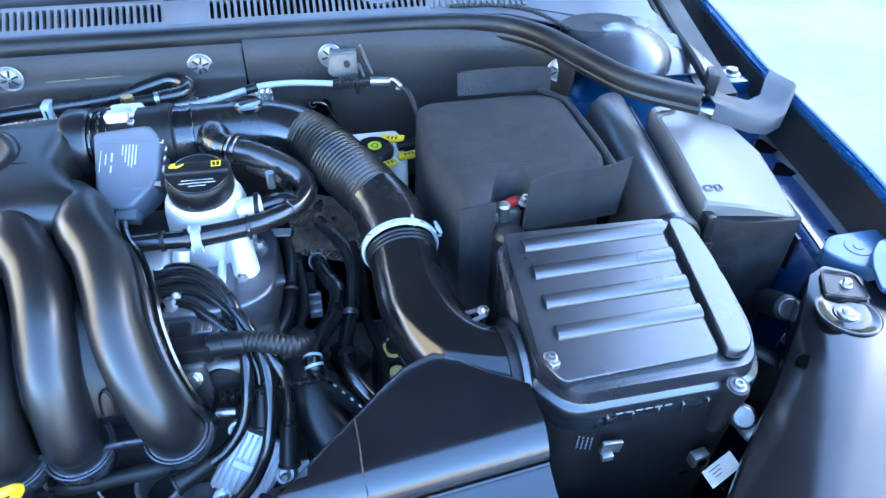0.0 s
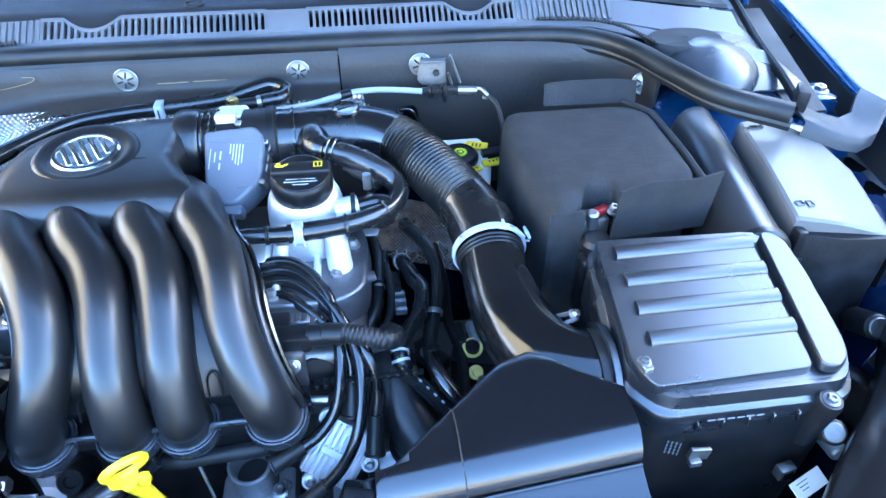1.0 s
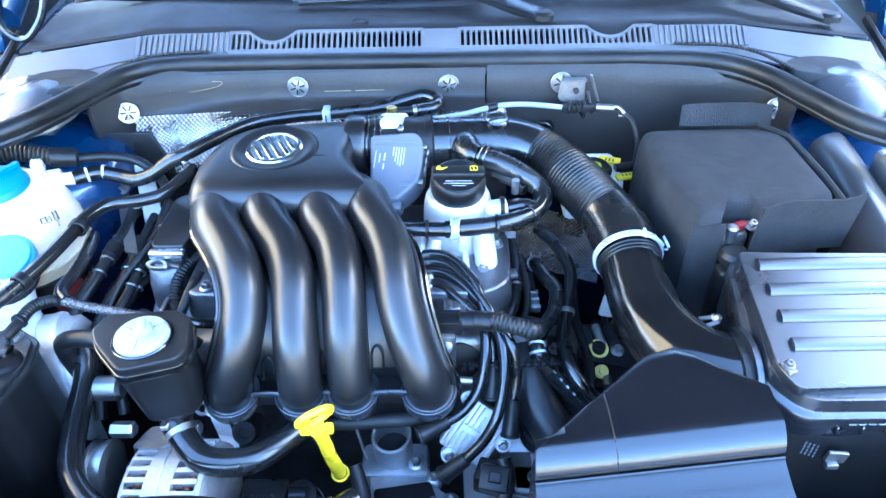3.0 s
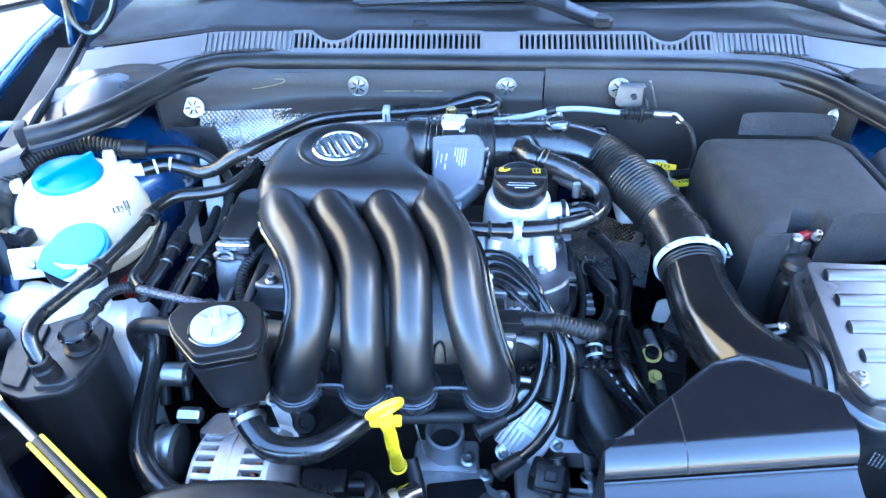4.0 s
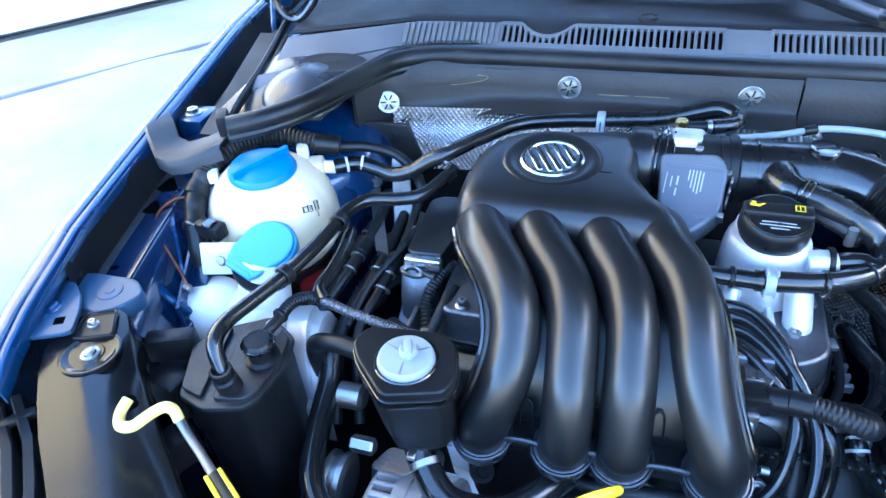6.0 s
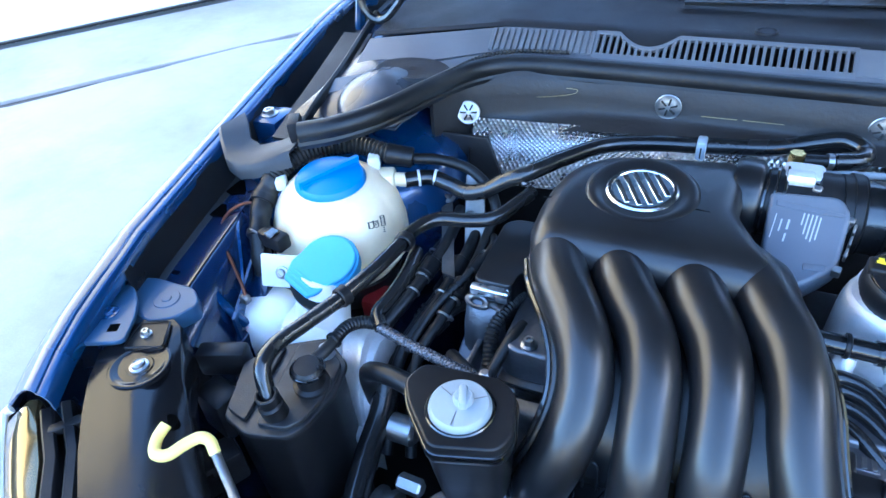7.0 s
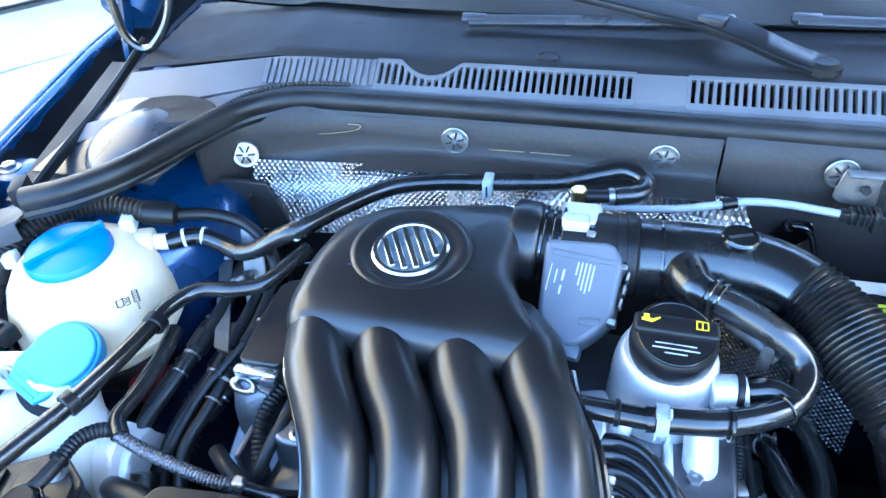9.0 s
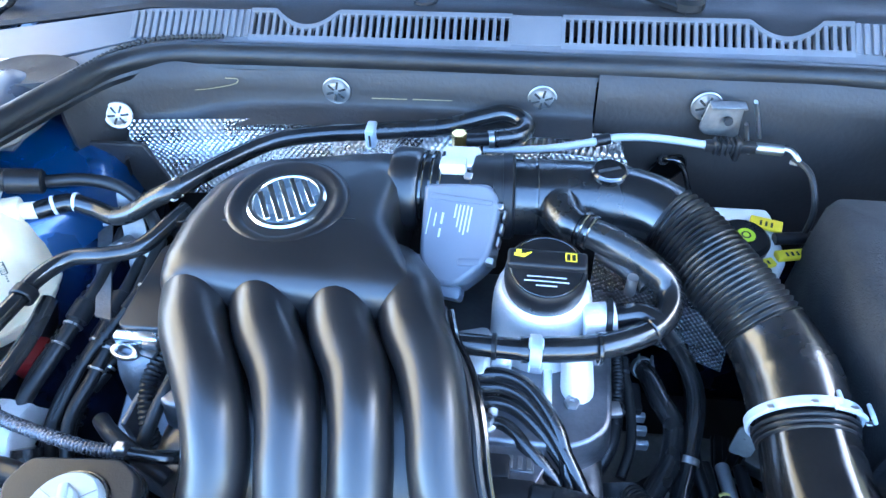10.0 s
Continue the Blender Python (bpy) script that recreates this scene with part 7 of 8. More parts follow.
part("end_casting", prism(rounded([(-0.356, -0.335), (-0.356, -0.262), (-0.34, -0.245), (-0.290, -0.245), (-0.29, -0.335), (-0.32, -0.350)], 0.012, 4), 0.60, 0.715, 0.008, 3, None, 0.005, lambda x, y: 0.708 + 0.45 * (y + 0.26)), DARKCAST, lh)
part("cast_rib", box(-0.330, -0.324, -0.335, -0.262, 0.68, 0.712, 0.002, 2), DARKCAST, lh)
part("belt_cover", prism(rounded([(-0.345, -0.278), (-0.345, -0.175), (-0.33, -0.165), (-0.285, -0.165), (-0.285, -0.235), (-0.300, -0.262), (-0.301, -0.278)], 0.008, 3), 0.66, 0.766, 0.005, 3, None, 0.004, lambda x, y: 0.766 + 0.04 * (y + 0.28)), SATIN, lh, "glossy black belt cover")
part("belt_cover_lip", box(-0.344, -0.302, -0.284, -0.274, 0.7525, 0.7635, 0.003, 3), BRIGHTLIP, lh, "bright rolled lip of the belt cover")
part("apron", loft([[(x, -0.262, 0.700), (x, -0.270, 0.750), (x, -0.281, 0.748), (x, -0.2895 - k, 0.738), (x, -0.297 - k, 0.722), (x, -0.300 - k, 0.700), (x, -0.300, 0.670), (x, -0.292, 0.640), (x, -0.262, 0.640)] for x, k in ((-0.347, -0.003), (-0.342, 0.002), (-0.328, 0.004), (-0.314, 0.001), (-0.309, -0.003))]), DARKCAST, lh, "grey curved casting apron", 40)
EYE = pose(-0.334, -0.288, 0.7475, 12, 0, -14) @ Matrix.Diagonal((1.0, 0.5, 1.0, 1.0))
bm = ring((0, 0, 0), (0, 0, 1), 0.008, 0.0145, 0.004, 32, 0.0015)
bm.transform(EYE)
part("eye", bm, STEEL, lh, "flat oval eye")
part("eye_strap", block((-0.318, -0.284, 0.746), (0.022, 0.010, 0.004), 0.001, 2, rz=-14), DULL, lh)
part("cover_notch", block((-0.309, -0.284, 0.757), (0.014, 0.008, 0.008), 0.002, 2), DARKCAST, lh)

alt = thing("alternator", (-0.27, -0.48, 0.52), "bright finned alternator with copper windings behind slots", "alternator")
AC = Vector((-0.285, -0.492, 0.586))
AX = (1, -0.05, 0)
part("case", lathe([(0.060, -0.014), (0.067, -0.014), (0.0675, 0.0), (0.067, 0.014), (0.060, 0.014)], AC, AX, 48), CASTGREY, alt)
part("end_cap", lathe([(0.0, -0.046), (0.040, -0.045), (0.056, -0.042), (0.0625, -0.0385), (0.0640, -0.0345), (0.052, -0.0335)], AC, AX, 48), CASTGREY, alt)
part("end_cap", lathe([(0.052, 0.0365), (0.0645, 0.0375), (0.0630, 0.0425), (0.056, 0.047), (0.030, 0.049), (0.0, 0.049)], AC, AX, 48), CASTGREY, alt)
part("core", lathe([(0.0, -0.036), (0.052, -0.036), (0.052, 0.038), (0.0, 0.038)], AC, AX, 32), DASH, alt, "dark rotor core")
for off in (-0.025, 0.026):
    part("winding", ribbed([AC + Vector((off + 0.004 * math.cos(k), -0.055 * math.sin(radians(12 * k)), 0.055 * math.cos(radians(12 * k)))) for k in range(-3, 10)], 0.0052, 0.0012, 0.004, 10), COPPER, alt, "copper winding")
part("seam", ring(AC - Vector((0.002, 0, 0)), AX, 0.065, 0.0692, 0.003, 48), CASTGREY, alt)
for k in range(-5, 10):
    a = radians(2.1 + 10.8 * k)
    for off, w in ((-0.0235, 0.0120), (0.0250, 0.0130)):
        m = Matrix.Translation(AC + Vector((off, -0.05 * off, 0))) @ Matrix.Rotation(a, 4, "X")
        part("fin", box(-w, w, -0.0030, 0.0030, 0.050, 0.0663, 0.0014, 2, m), CASTGREY, alt)
part("lug", prism(rounded([(-0.338, -0.462), (-0.322, -0.432), (-0.290, -0.436), (-0.278, -0.462), (-0.300, -0.476)], 0.008, 3), 0.610, 0.660, 0.006, 3, None, 0.004, lambda x, y: 0.648 + 0.2 * (x + 0.3)), DARKCAST, alt, "cast bracket lug", 40)
for x in (-0.318, -0.248):
    part("lug_bolt", rod((x - 0.040, -0.443, 0.648), (x - 0.014, -0.445, 0.650), 0.009, 6, 0.002), STEEL, alt)
part("pulley", lathe([(0.026, 0), (0.030, 0.002), (0.030, 0.006), (0.026, 0.008), (0.026, 0.014), (0.030, 0.016), (0.030, 0.022), (0.02, 0.024)], (-0.378, -0.470, 0.618), (1, 0, 0), 28), STEEL, alt)
part("pulley_boss", rod((-0.392, -0.470, 0.618), (-0.355, -0.470, 0.618), 0.012, 6), STEEL, alt)
part("tensioner", lathe([(0.014, 0), (0.014, 0.024), (0.010, 0.028)], (-0.385, -0.400, 0.665), (1, 0, 0), 24), STEEL, alt)
part("plug", block((-0.195, -0.487, 0.585), (0.05, 0.03, 0.03), 0.004, 2), BLACK, alt, "black plug with side ribs")
for k in range(5):
    part("plug_rib", block((-0.212 + 0.007 * k, -0.500, 0.592), (0.003, 0.012, 0.022), 0.0006, 1), BLACK, alt)
part("plug_stub", rod((-0.168, -0.487, 0.588), (-0.150, -0.487, 0.588), 0.010, 14), BLACK, alt)

# dipstick
dp = thing("dipstick", (-0.116, -0.47, 0.60), "yellow oil dipstick with a ring handle", "dipstick")
RC, RN = Vector((-0.116, -0.511, 0.751)), Vector((-0.45, 0.80, 0.40)).normalized()
circle = []
q = Vector((0, 0, 1)).rotation_difference(RN).to_matrix()
for k in range(33):
    a = 2 * math.pi * k / 32
    circle.append(RC + q @ Vector((0.0165 * math.cos(a), 0.0135 * math.sin(a), 0)))
part("ring_handle", sweep(circle, 0.0036, 10, 0.8, False), YELLOW, dp)
part("collar", sweep([(-0.116, -0.512, 0.738), (-0.1155, -0.508, 0.725), (-0.115, -0.504, 0.712)], lambda u: 0.0092 - 0.002 * u, 14, 0.8), YELLOW, dp)
part("lug", block((-0.126, -0.513, 0.736), (0.010, 0.008, 0.010), 0.002, 2), YELLOW, dp)
part("lug", block((-0.105, -0.511, 0.735), (0.008, 0.008, 0.010), 0.002, 2), YELLOW, dp)
part("funnel", sweep([(-0.115, -0.505, 0.716), (-0.115, -0.49, 0.660), (-0.115, -0.470, 0.605)], lambda u: 0.0064 + 0.0008 * u, 14), YELLOW, dp, "yellow plastic guide tube")
part("funnel_lip", ring((-0.115, -0.4695, 0.603), (0, 0.3, -1), 0.0075, 0.0098, 0.004), YELLOW, dp)

# stay rod with yellow hook, lying along the front
sr = thing("hood_stay", (-0.42, -0.57, 0.78), "dark hood stay rod with a yellow sleeved hook", "stay rod")
HOOK = [(-0.479, -0.548, 0.809), (-0.479, -0.559, 0.806), (-0.472, -0.569, 0.805), (-0.462, -0.567, 0.805), (-0.4565, -0.556, 0.805), (-0.450, -0.5465, 0.805), (-0.442, -0.545, 0.803), (-0.436, -0.549, 0.796)]
part("hook", tube(HOOK, 0.0045, 12), SLEEVE, sr, "pale yellow sleeve bent to a hook")
part("rod", sweep([(-0.437, -0.548, 0.797), (-0.430, -0.553, 0.791), (-0.410, -0.566, 0.7885), (-0.376, -0.590, 0.789), (-0.30, -0.643, 0.790), (-0.22, -0.70, 0.79)], 0.0036, 12), DULL, sr)
part("grip", sweep([(-0.387, -0.582, 0.7888), (-0.30, -0.643, 0.790), (-0.235, -0.689, 0.79)], 0.0052, 10), BLACK, sr)
for dz, dx in ((0.0035, 0.0028), (0.0035, -0.0034)):
    part("yellow_stripe", sweep([(-0.387 + dx, -0.582 + dx * 1.3, 0.7888 + dz), (-0.30 + dx, -0.643 + dx * 1.3, 0.790 + dz), (-0.24 + dx, -0.685 + dx * 1.3, 0.79 + dz)], 0.0018, 8), YELLOW, sr)


# ---- hoses, leads and small parts ----
def hose(name, pts, r, label, mat=HOSE, seg=12, category="hose"):
    t = thing(name, pts[0], label, category)
    part("hose_body", tube(pts, r, seg, 7), mat, t, "", 70)
    return t


h = hose("vent_hose", [(-0.470, -0.166, 0.794), (-0.445, -0.150, 0.793), (-0.420, -0.152, 0.789), (-0.395, -0.160, 0.788), (-0.372, -0.160, 0.795), (-0.350, -0.155, 0.808), (-0.326, -0.146, 0.817), (-0.300, -0.108, 0.817), (-0.262, -0.066, 0.817), (-0.215, -0.048, 0.817), (-0.160, -0.040, 0.818), (-0.09, -0.030, 0.820), (-0.05, -0.022, 0.828), (-0.025, -0.020, 0.833), (-0.006, -0.032, 0.831), (-0.010, -0.050, 0.829), (-0.035, -0.060, 0.829)], 0.0093, "long black vent hose along the bulkhead")
for at, ax in (((-0.458, -0.157, 0.794), (0.8, 0.5, 0)), ((-0.440, -0.149, 0.793), (0.9, 0.2, -0.1)), ((-0.334, -0.150, 0.8135), (0.9, 0.3, 0.4)), ((-0.328, -0.146, 0.816), (0.8, 0.6, 0.1))):
    part("white_mark", ring(at, ax, 0.0088, 0.0098, 0.003, 20, 0.0002), WHITE, h)
c = thing("hose_clip", (-0.160, -0.046, 0.818), "pale blue plastic hose clip on the bulkhead hose", "clip")
part("clip_body", block((-0.160, -0.047, 0.819), (0.010, 0.020, 0.021), 0.002, 2), PALEBLUE, c)
part("clip_slot", box(-0.0008, 0.0008, -0.0012, 0.0012, 0.0, 0.012, 0, 1, pose(-0.160, -0.0575, 0.812)), DASH, c)

h = hose("purge_hose", [(-0.318, -0.155, 0.800), (-0.328, -0.175, 0.797), (-0.345, -0.203, 0.792), (-0.372, -0.215, 0.791), (-0.403, -0.222, 0.791), (-0.420, -0.247, 0.790), (-0.424, -0.275, 0.789), (-0.432, -0.318, 0.787), (-0.446, -0.362, 0.783), (-0.460, -0.400, 0.782), (-0.470, -0.432, 0.782), (-0.468, -0.455, 0.778), (-0.457, -0.470, 0.755)], 0.0078, "bent black purge hose ending on the canister")
for at, ax in (((-0.421, -0.262, 0.7895), (0, -1, 0)), ((-0.442, -0.352, 0.784), (-0.3, -1, 0)), ((-0.4565, -0.4705, 0.756), (0, -0.1, 1))):
    part("collar", ring(at, ax, 0.0075, 0.0105, 0.010, 20), BLACK, h)
BRAID = material("braid", (0.10, 0.10, 0.11), 0.26, 0.6, vary=0.9, grain=1100, bump=0.3, blotch=500)
h = thing("braided_hose", (-0.405, -0.262, 0.768), "woven black hose beside the reservoir", "hose")
part("hose_body", tube([(-0.415, -0.255, 0.770), (-0.410, -0.290, 0.768), (-0.410, -0.325, 0.766), (-0.412, -0.350, 0.765), (-0.400, -0.365, 0.763)], 0.0072, 14), HOSE, h)
part("woven_sleeve", ribbed([(-0.403, -0.364, 0.763), (-0.380, -0.370, 0.761), (-0.345, -0.376, 0.757), (-0.315, -0.379, 0.752), (-0.285, -0.375, 0.742)], 0.0056, 0.0006, 0.0028, 14), BRAID, h, "silvery woven sleeve")
part("tail", tube([(-0.290, -0.376, 0.744), (-0.265, -0.372, 0.735), (-0.24, -0.36, 0.72)], 0.0055, 12), HOSE, h)
part("crimp", block((-0.292, -0.376, 0.750), (0.010, 0.010, 0.010), 0.002, 1), STEEL, h)
for i, pts in enumerate(([(-0.418, -0.13, 0.74), (-0.41, -0.20, 0.735), (-0.42, -0.27, 0.720), (-0.44, -0.33, 0.69), (-0.43, -0.39, 0.64)], [(-0.40, -0.10, 0.72), (-0.385, -0.18, 0.73), (-0.390, -0.26, 0.715), (-0.41, -0.33, 0.68), (-0.40, -0.40, 0.61)], [(-0.372, -0.14, 0.74), (-0.365, -0.22, 0.735), (-0.375, -0.29, 0.715), (-0.385, -0.34, 0.69), (-0.37, -0.40, 0.62)])):
    h = hose("fuel_line", pts, 0.0072 - 0.0006 * i, "black line dropping behind the tank", RUBBER)
    p, q = Vector(pts[1]), Vector(pts[2])
    part("coupling", rod(p.lerp(q, 0.3), p.lerp(q, 0.62), 0.0105, 14, 0.002), BLACK, h)
    part("silver_band", ring(p.lerp(q, 0.66), q - p, 0.007, 0.0092, 0.003), STEEL, h)
    part("silver_band", ring(p.lerp(q, 0.95), q - p, 0.006, 0.0086, 0.002), STEEL, h)
rh = hose("radiator_hose", [(-0.405, -0.36, 0.70), (-0.398, -0.395, 0.675), (-0.392, -0.445, 0.660), (-0.378, -0.495, 0.650), (-0.345, -0.530, 0.645), (-0.30, -0.548, 0.640), (-0.22, -0.562, 0.638), (-0.16, -0.562, 0.642), (-0.115, -0.545, 0.648), (-0.09, -0.525, 0.64)], 0.0125, "thick black radiator hose", HOSE, 16)
part("clamp", ring((-0.112, -0.543, 0.648), (0.9, 0.4, 0.1), 0.0122, 0.0138, 0.008, 24), STEEL, rh)
h = thing("tank_conduit", (-0.60, -0.2, 0.80), "black ribbed conduit arching round the coolant tank", "conduit")
part("conduit_body", ribbed([(-0.495, -0.152, 0.818), (-0.530, -0.155, 0.826), (-0.560, -0.168, 0.829), (-0.582, -0.190, 0.828), (-0.597, -0.216, 0.822), (-0.606, -0.240, 0.808)], 0.0115, 0.0022, 0.0052, 14), RUBBER, h)
part("sleeve", tube([(-0.604, -0.232, 0.812), (-0.609, -0.248, 0.800), (-0.604, -0.272, 0.785), (-0.592, -0.296, 0.765), (-0.585, -0.315, 0.72), (-0.585, -0.335, 0.60)], lambda u: 0.0135 - 0.003 * u + 0.0008 * math.sin(40 * u), 12), RUBBER, h)
for at, ax in (((-0.609, -0.250, 0.799), (0, -1, -0.6)), ((-0.598, -0.284, 0.776), (0.4, -1, -0.7))):
    part("tape_wrap", ring(at, ax, 0.011, 0.0146, 0.008, 18), BLACK, h)
part("end_cap", rod((-0.500, -0.152, 0.818), (-0.470, -0.140, 0.810), 0.0125, 16, 0.002), BLACK, h)
part("white_tab", block((-0.592, -0.236, 0.812), (0.012, 0.018, 0.014), 0.002, 1, rz=30), WHITE, h)
part("white_tab", block((-0.508, -0.166, 0.814), (0.014, 0.020, 0.016), 0.002, 1, rz=25), WHITE, h)
hose("slack_cable", [(-0.472, -0.135, 0.806), (-0.44, -0.124, 0.802), (-0.405, -0.124, 0.795), (-0.375, -0.138, 0.780), (-0.36, -0.155, 0.76)], 0.0065, "thin black cable under the seal", RUBBER, 10, "cable")
hose("copper_wire", [(-0.615, -0.252, 0.788), (-0.638, -0.258, 0.788), (-0.648, -0.280, 0.783), (-0.636, -0.306, 0.775), (-0.600, -0.335, 0.765), (-0.580, -0.350, 0.755), (-0.572, -0.358, 0.74)], 0.0019, "thin brown wire on the inner wing", COPPER, 8, "wire")
part("clip", block((-0.574, -0.357, 0.742), (0.011, 0.009, 0.010), 0.002, 1), DULL, bpy.data.objects["copper_wire"])
w = thing("bay_bracket", (-0.50, -0.42, 0.7), "dark bracket cluster behind the headlamp", "bracket")
part("arm", block((-0.545, -0.43, 0.735), (0.05, 0.02, 0.03), 0.004, 2, rz=20), BLACK, w)
part("arm", block((-0.535, -0.46, 0.70), (0.04, 0.03, 0.05), 0.004, 2, rz=-15), BLACK, w)
part("arm", block((-0.525, -0.50, 0.66), (0.03, 0.05, 0.04), 0.004, 2, rz=-30), BLACK, w)
part("socket", lathe([(0.022, 0), (0.022, 0.02), (0.016, 0.022), (0.016, 0.005)], (-0.42, -0.55, 0.62), (0, 0, 1), 24), BLACK, w)
w = thing("inner_wing_brace", (-0.585, -0.345, 0.70), "blue folded brace on the inner wing", "brace")
part("fold", prism(rounded([(-0.605, -0.41), (-0.572, -0.405), (-0.556, -0.36), (-0.575, -0.29), (-0.605, -0.27)], 0.01, 3), 0.60, 0.748, 0.006, 3, None, 0.003, lambda x, y: 0.735 + 0.5 * (y + 0.33)), PAINT_SHADED, w)
part("edge", tube([(-0.640, -0.300, 0.772), (-0.628, -0.335, 0.765), (-0.606, -0.365, 0.757), (-0.585, -0.375, 0.745), (-0.568, -0.372, 0.72)], 0.005, 8), PAINT, w)
part("ridge", sheet([[(-0.645 + 0.055 * k, -0.262 - 0.080 * k - 0.02 * v, 0.772 - 0.012 * k - 0.13 * v + 0.012 * math.sin(5 * k)) for v in (0, 0.15, 0.4, 0.7, 1)] for k in (0, 0.15, 0.3, 0.45, 0.6, 0.75, 0.9, 1)], 0.003), PAINT, w)
part("ridge", sheet([[(-0.602 + 0.03 * k, -0.300 - 0.085 * k, 0.752 - 0.10 * v - 0.02 * k + 0.006 * math.cos(9 * v)) for v in (0, 0.2, 0.4, 0.6, 0.8, 1)] for k in (0, 0.2, 0.4, 0.6, 0.8, 1)], 0.003), PAINT, w)
part("stud", hexhead((-0.575, -0.37, 0.715), (0, 0, 1), 0.006, 0.006), STEEL, w)
w = thing("firewall_bracket", (-0.40, -0.14, 0.70), "grey steel bracket behind the manifold", "bracket")
part("blade", prism(rounded([(-0.012, -0.06), (0.014, -0.055), (0.012, 0.05), (-0.010, 0.055)], 0.006, 3), 0, 0.004, 0.001, 1, pose(-0.392, -0.15, 0.745, 60, 0, 15)), DULL, w)
part("stud", rod((-0.392, -0.158, 0.755), (-0.396, -0.180, 0.762), 0.006, 10), STEEL, w)
h = thing("loom", (-0.31, -0.30, 0.70), "black ribbed cable conduit at the engine's end", "conduit")
part("conduit_body", ribbed([(-0.298, -0.250, 0.735), (-0.306, -0.275, 0.738), (-0.312, -0.305, 0.728), (-0.305, -0.335, 0.705), (-0.295, -0.345, 0.67)], 0.0075, 0.0015, 0.0042, 12), RUBBER, h)
part("second", tube([(-0.285, -0.29, 0.735), (-0.290, -0.315, 0.735), (-0.300, -0.345, 0.715), (-0.31, -0.355, 0.69)], 0.006, 10), RUBBER, h)
hose("small_pipe", [(-0.345, -0.335, 0.715), (-0.325, -0.350, 0.720), (-0.295, -0.365, 0.715), (-0.27, -0.375, 0.705)], 0.007, "short black pipe across the engine's end", BLACK)

# ignition coil and leads
coil = thing("ignition_coil", (0.035, -0.42, 0.58), "finned aluminium ignition module with screws", "ignition coil")
CMY, CMZ = Vector((-0.07, 0.533, 0.843)).normalized(), Vector((0.0, -0.836, 0.548)).normalized()
CMX = Matrix.Translation((0.0334, -0.4214, 0.604)) @ Matrix((CMY.cross(CMZ), CMY, CMZ)).transposed().to_4x4() @ Matrix.Rotation(radians(-38), 4, "Z")
part("base", box(-0.029, 0.029, -0.033, 0.033, -0.016, 0.0, 0.003, 2, CMX), ALU, coil)
for k in range(9):
    part("fin", box(-0.0265 + 0.0061 * k, -0.0243 + 0.0061 * k, -0.031 + 0.002 * (k % 2), 0.031 if k % 4 else 0.022, 0, 0.0055, 0.0008, 1, CMX), ALU, coil)
part("fin_bridge", box(-0.020, 0.010, -0.004, 0.004, 0, 0.0062, 0.001, 1, CMX), ALU, coil)
for x, y in ((-0.029, 0.030), (0.033, 0.006), (-0.012, -0.038)):
    part("ear", lathe([(0.009, 0), (0.009, 0.008), (0.0, 0.008)], CMX @ Vector((x, y, -0.006)), CMZ, 16), ALU, coil)
    part("ear_screw", hexhead(CMX @ Vector((x, y, 0.002)), CMZ, 0.0042, 0.005), STEEL, coil)
sock = part("socket", block((0.050, -0.458, 0.572), (0.036, 0.030, 0.03), 0.004, 2, rz=-20), BLACK, coil, "black plug socket")
part("socket_clip", block((0.050, -0.470, 0.590), (0.012, 0.010, 0.008), 0.001, 1, rz=-20), BLACK, sock)
LEADS = [
    [(-0.035, -0.284, 0.752), (-0.010, -0.282, 0.754), (0.012, -0.292, 0.752), (0.035, -0.322, 0.742), (0.044, -0.352, 0.722), (0.044, -0.388, 0.692), (0.036, -0.408, 0.662), (0.018, -0.422, 0.643), (0.000, -0.431, 0.637)],
    [(-0.035, -0.292, 0.748), (-0.008, -0.291, 0.749), (0.014, -0.303, 0.746), (0.040, -0.335, 0.735), (0.060, -0.370, 0.712), (0.064, -0.405, 0.682), (0.056, -0.432, 0.650), (0.040, -0.446, 0.622), (0.020, -0.454, 0.600)],
    [(-0.035, -0.302, 0.742), (-0.005, -0.302, 0.743), (0.020, -0.318, 0.738), (0.050, -0.350, 0.722), (0.074, -0.380, 0.700), (0.079, -0.395, 0.670), (0.075, -0.409, 0.644)],
    [(-0.035, -0.320, 0.735), (-0.010, -0.316, 0.737), (0.010, -0.330, 0.733), (0.036, -0.352, 0.718), (0.052, -0.368, 0.695), (0.054, -0.383, 0.672)],
]
BOOTS = [((0.002, -0.430, 0.637), (-0.030, -0.445, 0.632)), ((0.022, -0.4535, 0.602), (-0.005, -0.460, 0.580)), ((0.075, -0.408, 0.646), (0.071, -0.432, 0.612)), ((0.054, -0.382, 0.674), (0.052, -0.406, 0.644))]
for pts, (a, b) in zip(LEADS, BOOTS):
    ld = thing("ignition_lead", pts[0], "black ignition lead with a thick boot", "cable", "ignition leads")
    part("lead", tube(pts, 0.0062, 10, 6), HOSE, ld, "", 70)
    part("boot", sweep([Vector(a), Vector(a).lerp(Vector(b), 0.4), Vector(b)], lambda u: 0.0078 + 0.0022 * u, 14), RUBBER, ld)
    part("boot_lip", ring(Vector(b), Vector(a) - Vector(b), 0.008, 0.0112, 0.003, 18), RUBBER, ld)
sep = thing("lead_comb", (0.06, -0.385, 0.68), "black comb clip holding the ignition leads", "clip")
for k in range(12):
    part("tooth", block((0.020 + 0.009 * k, -0.392 + 0.0005 * k, 0.682), (0.0045, 0.010, 0.006), 0.001, 1), BLACK, sep)
part("bar", block((0.07, -0.386, 0.679), (0.115, 0.006, 0.005), 0.001, 1), BLACK, sep)
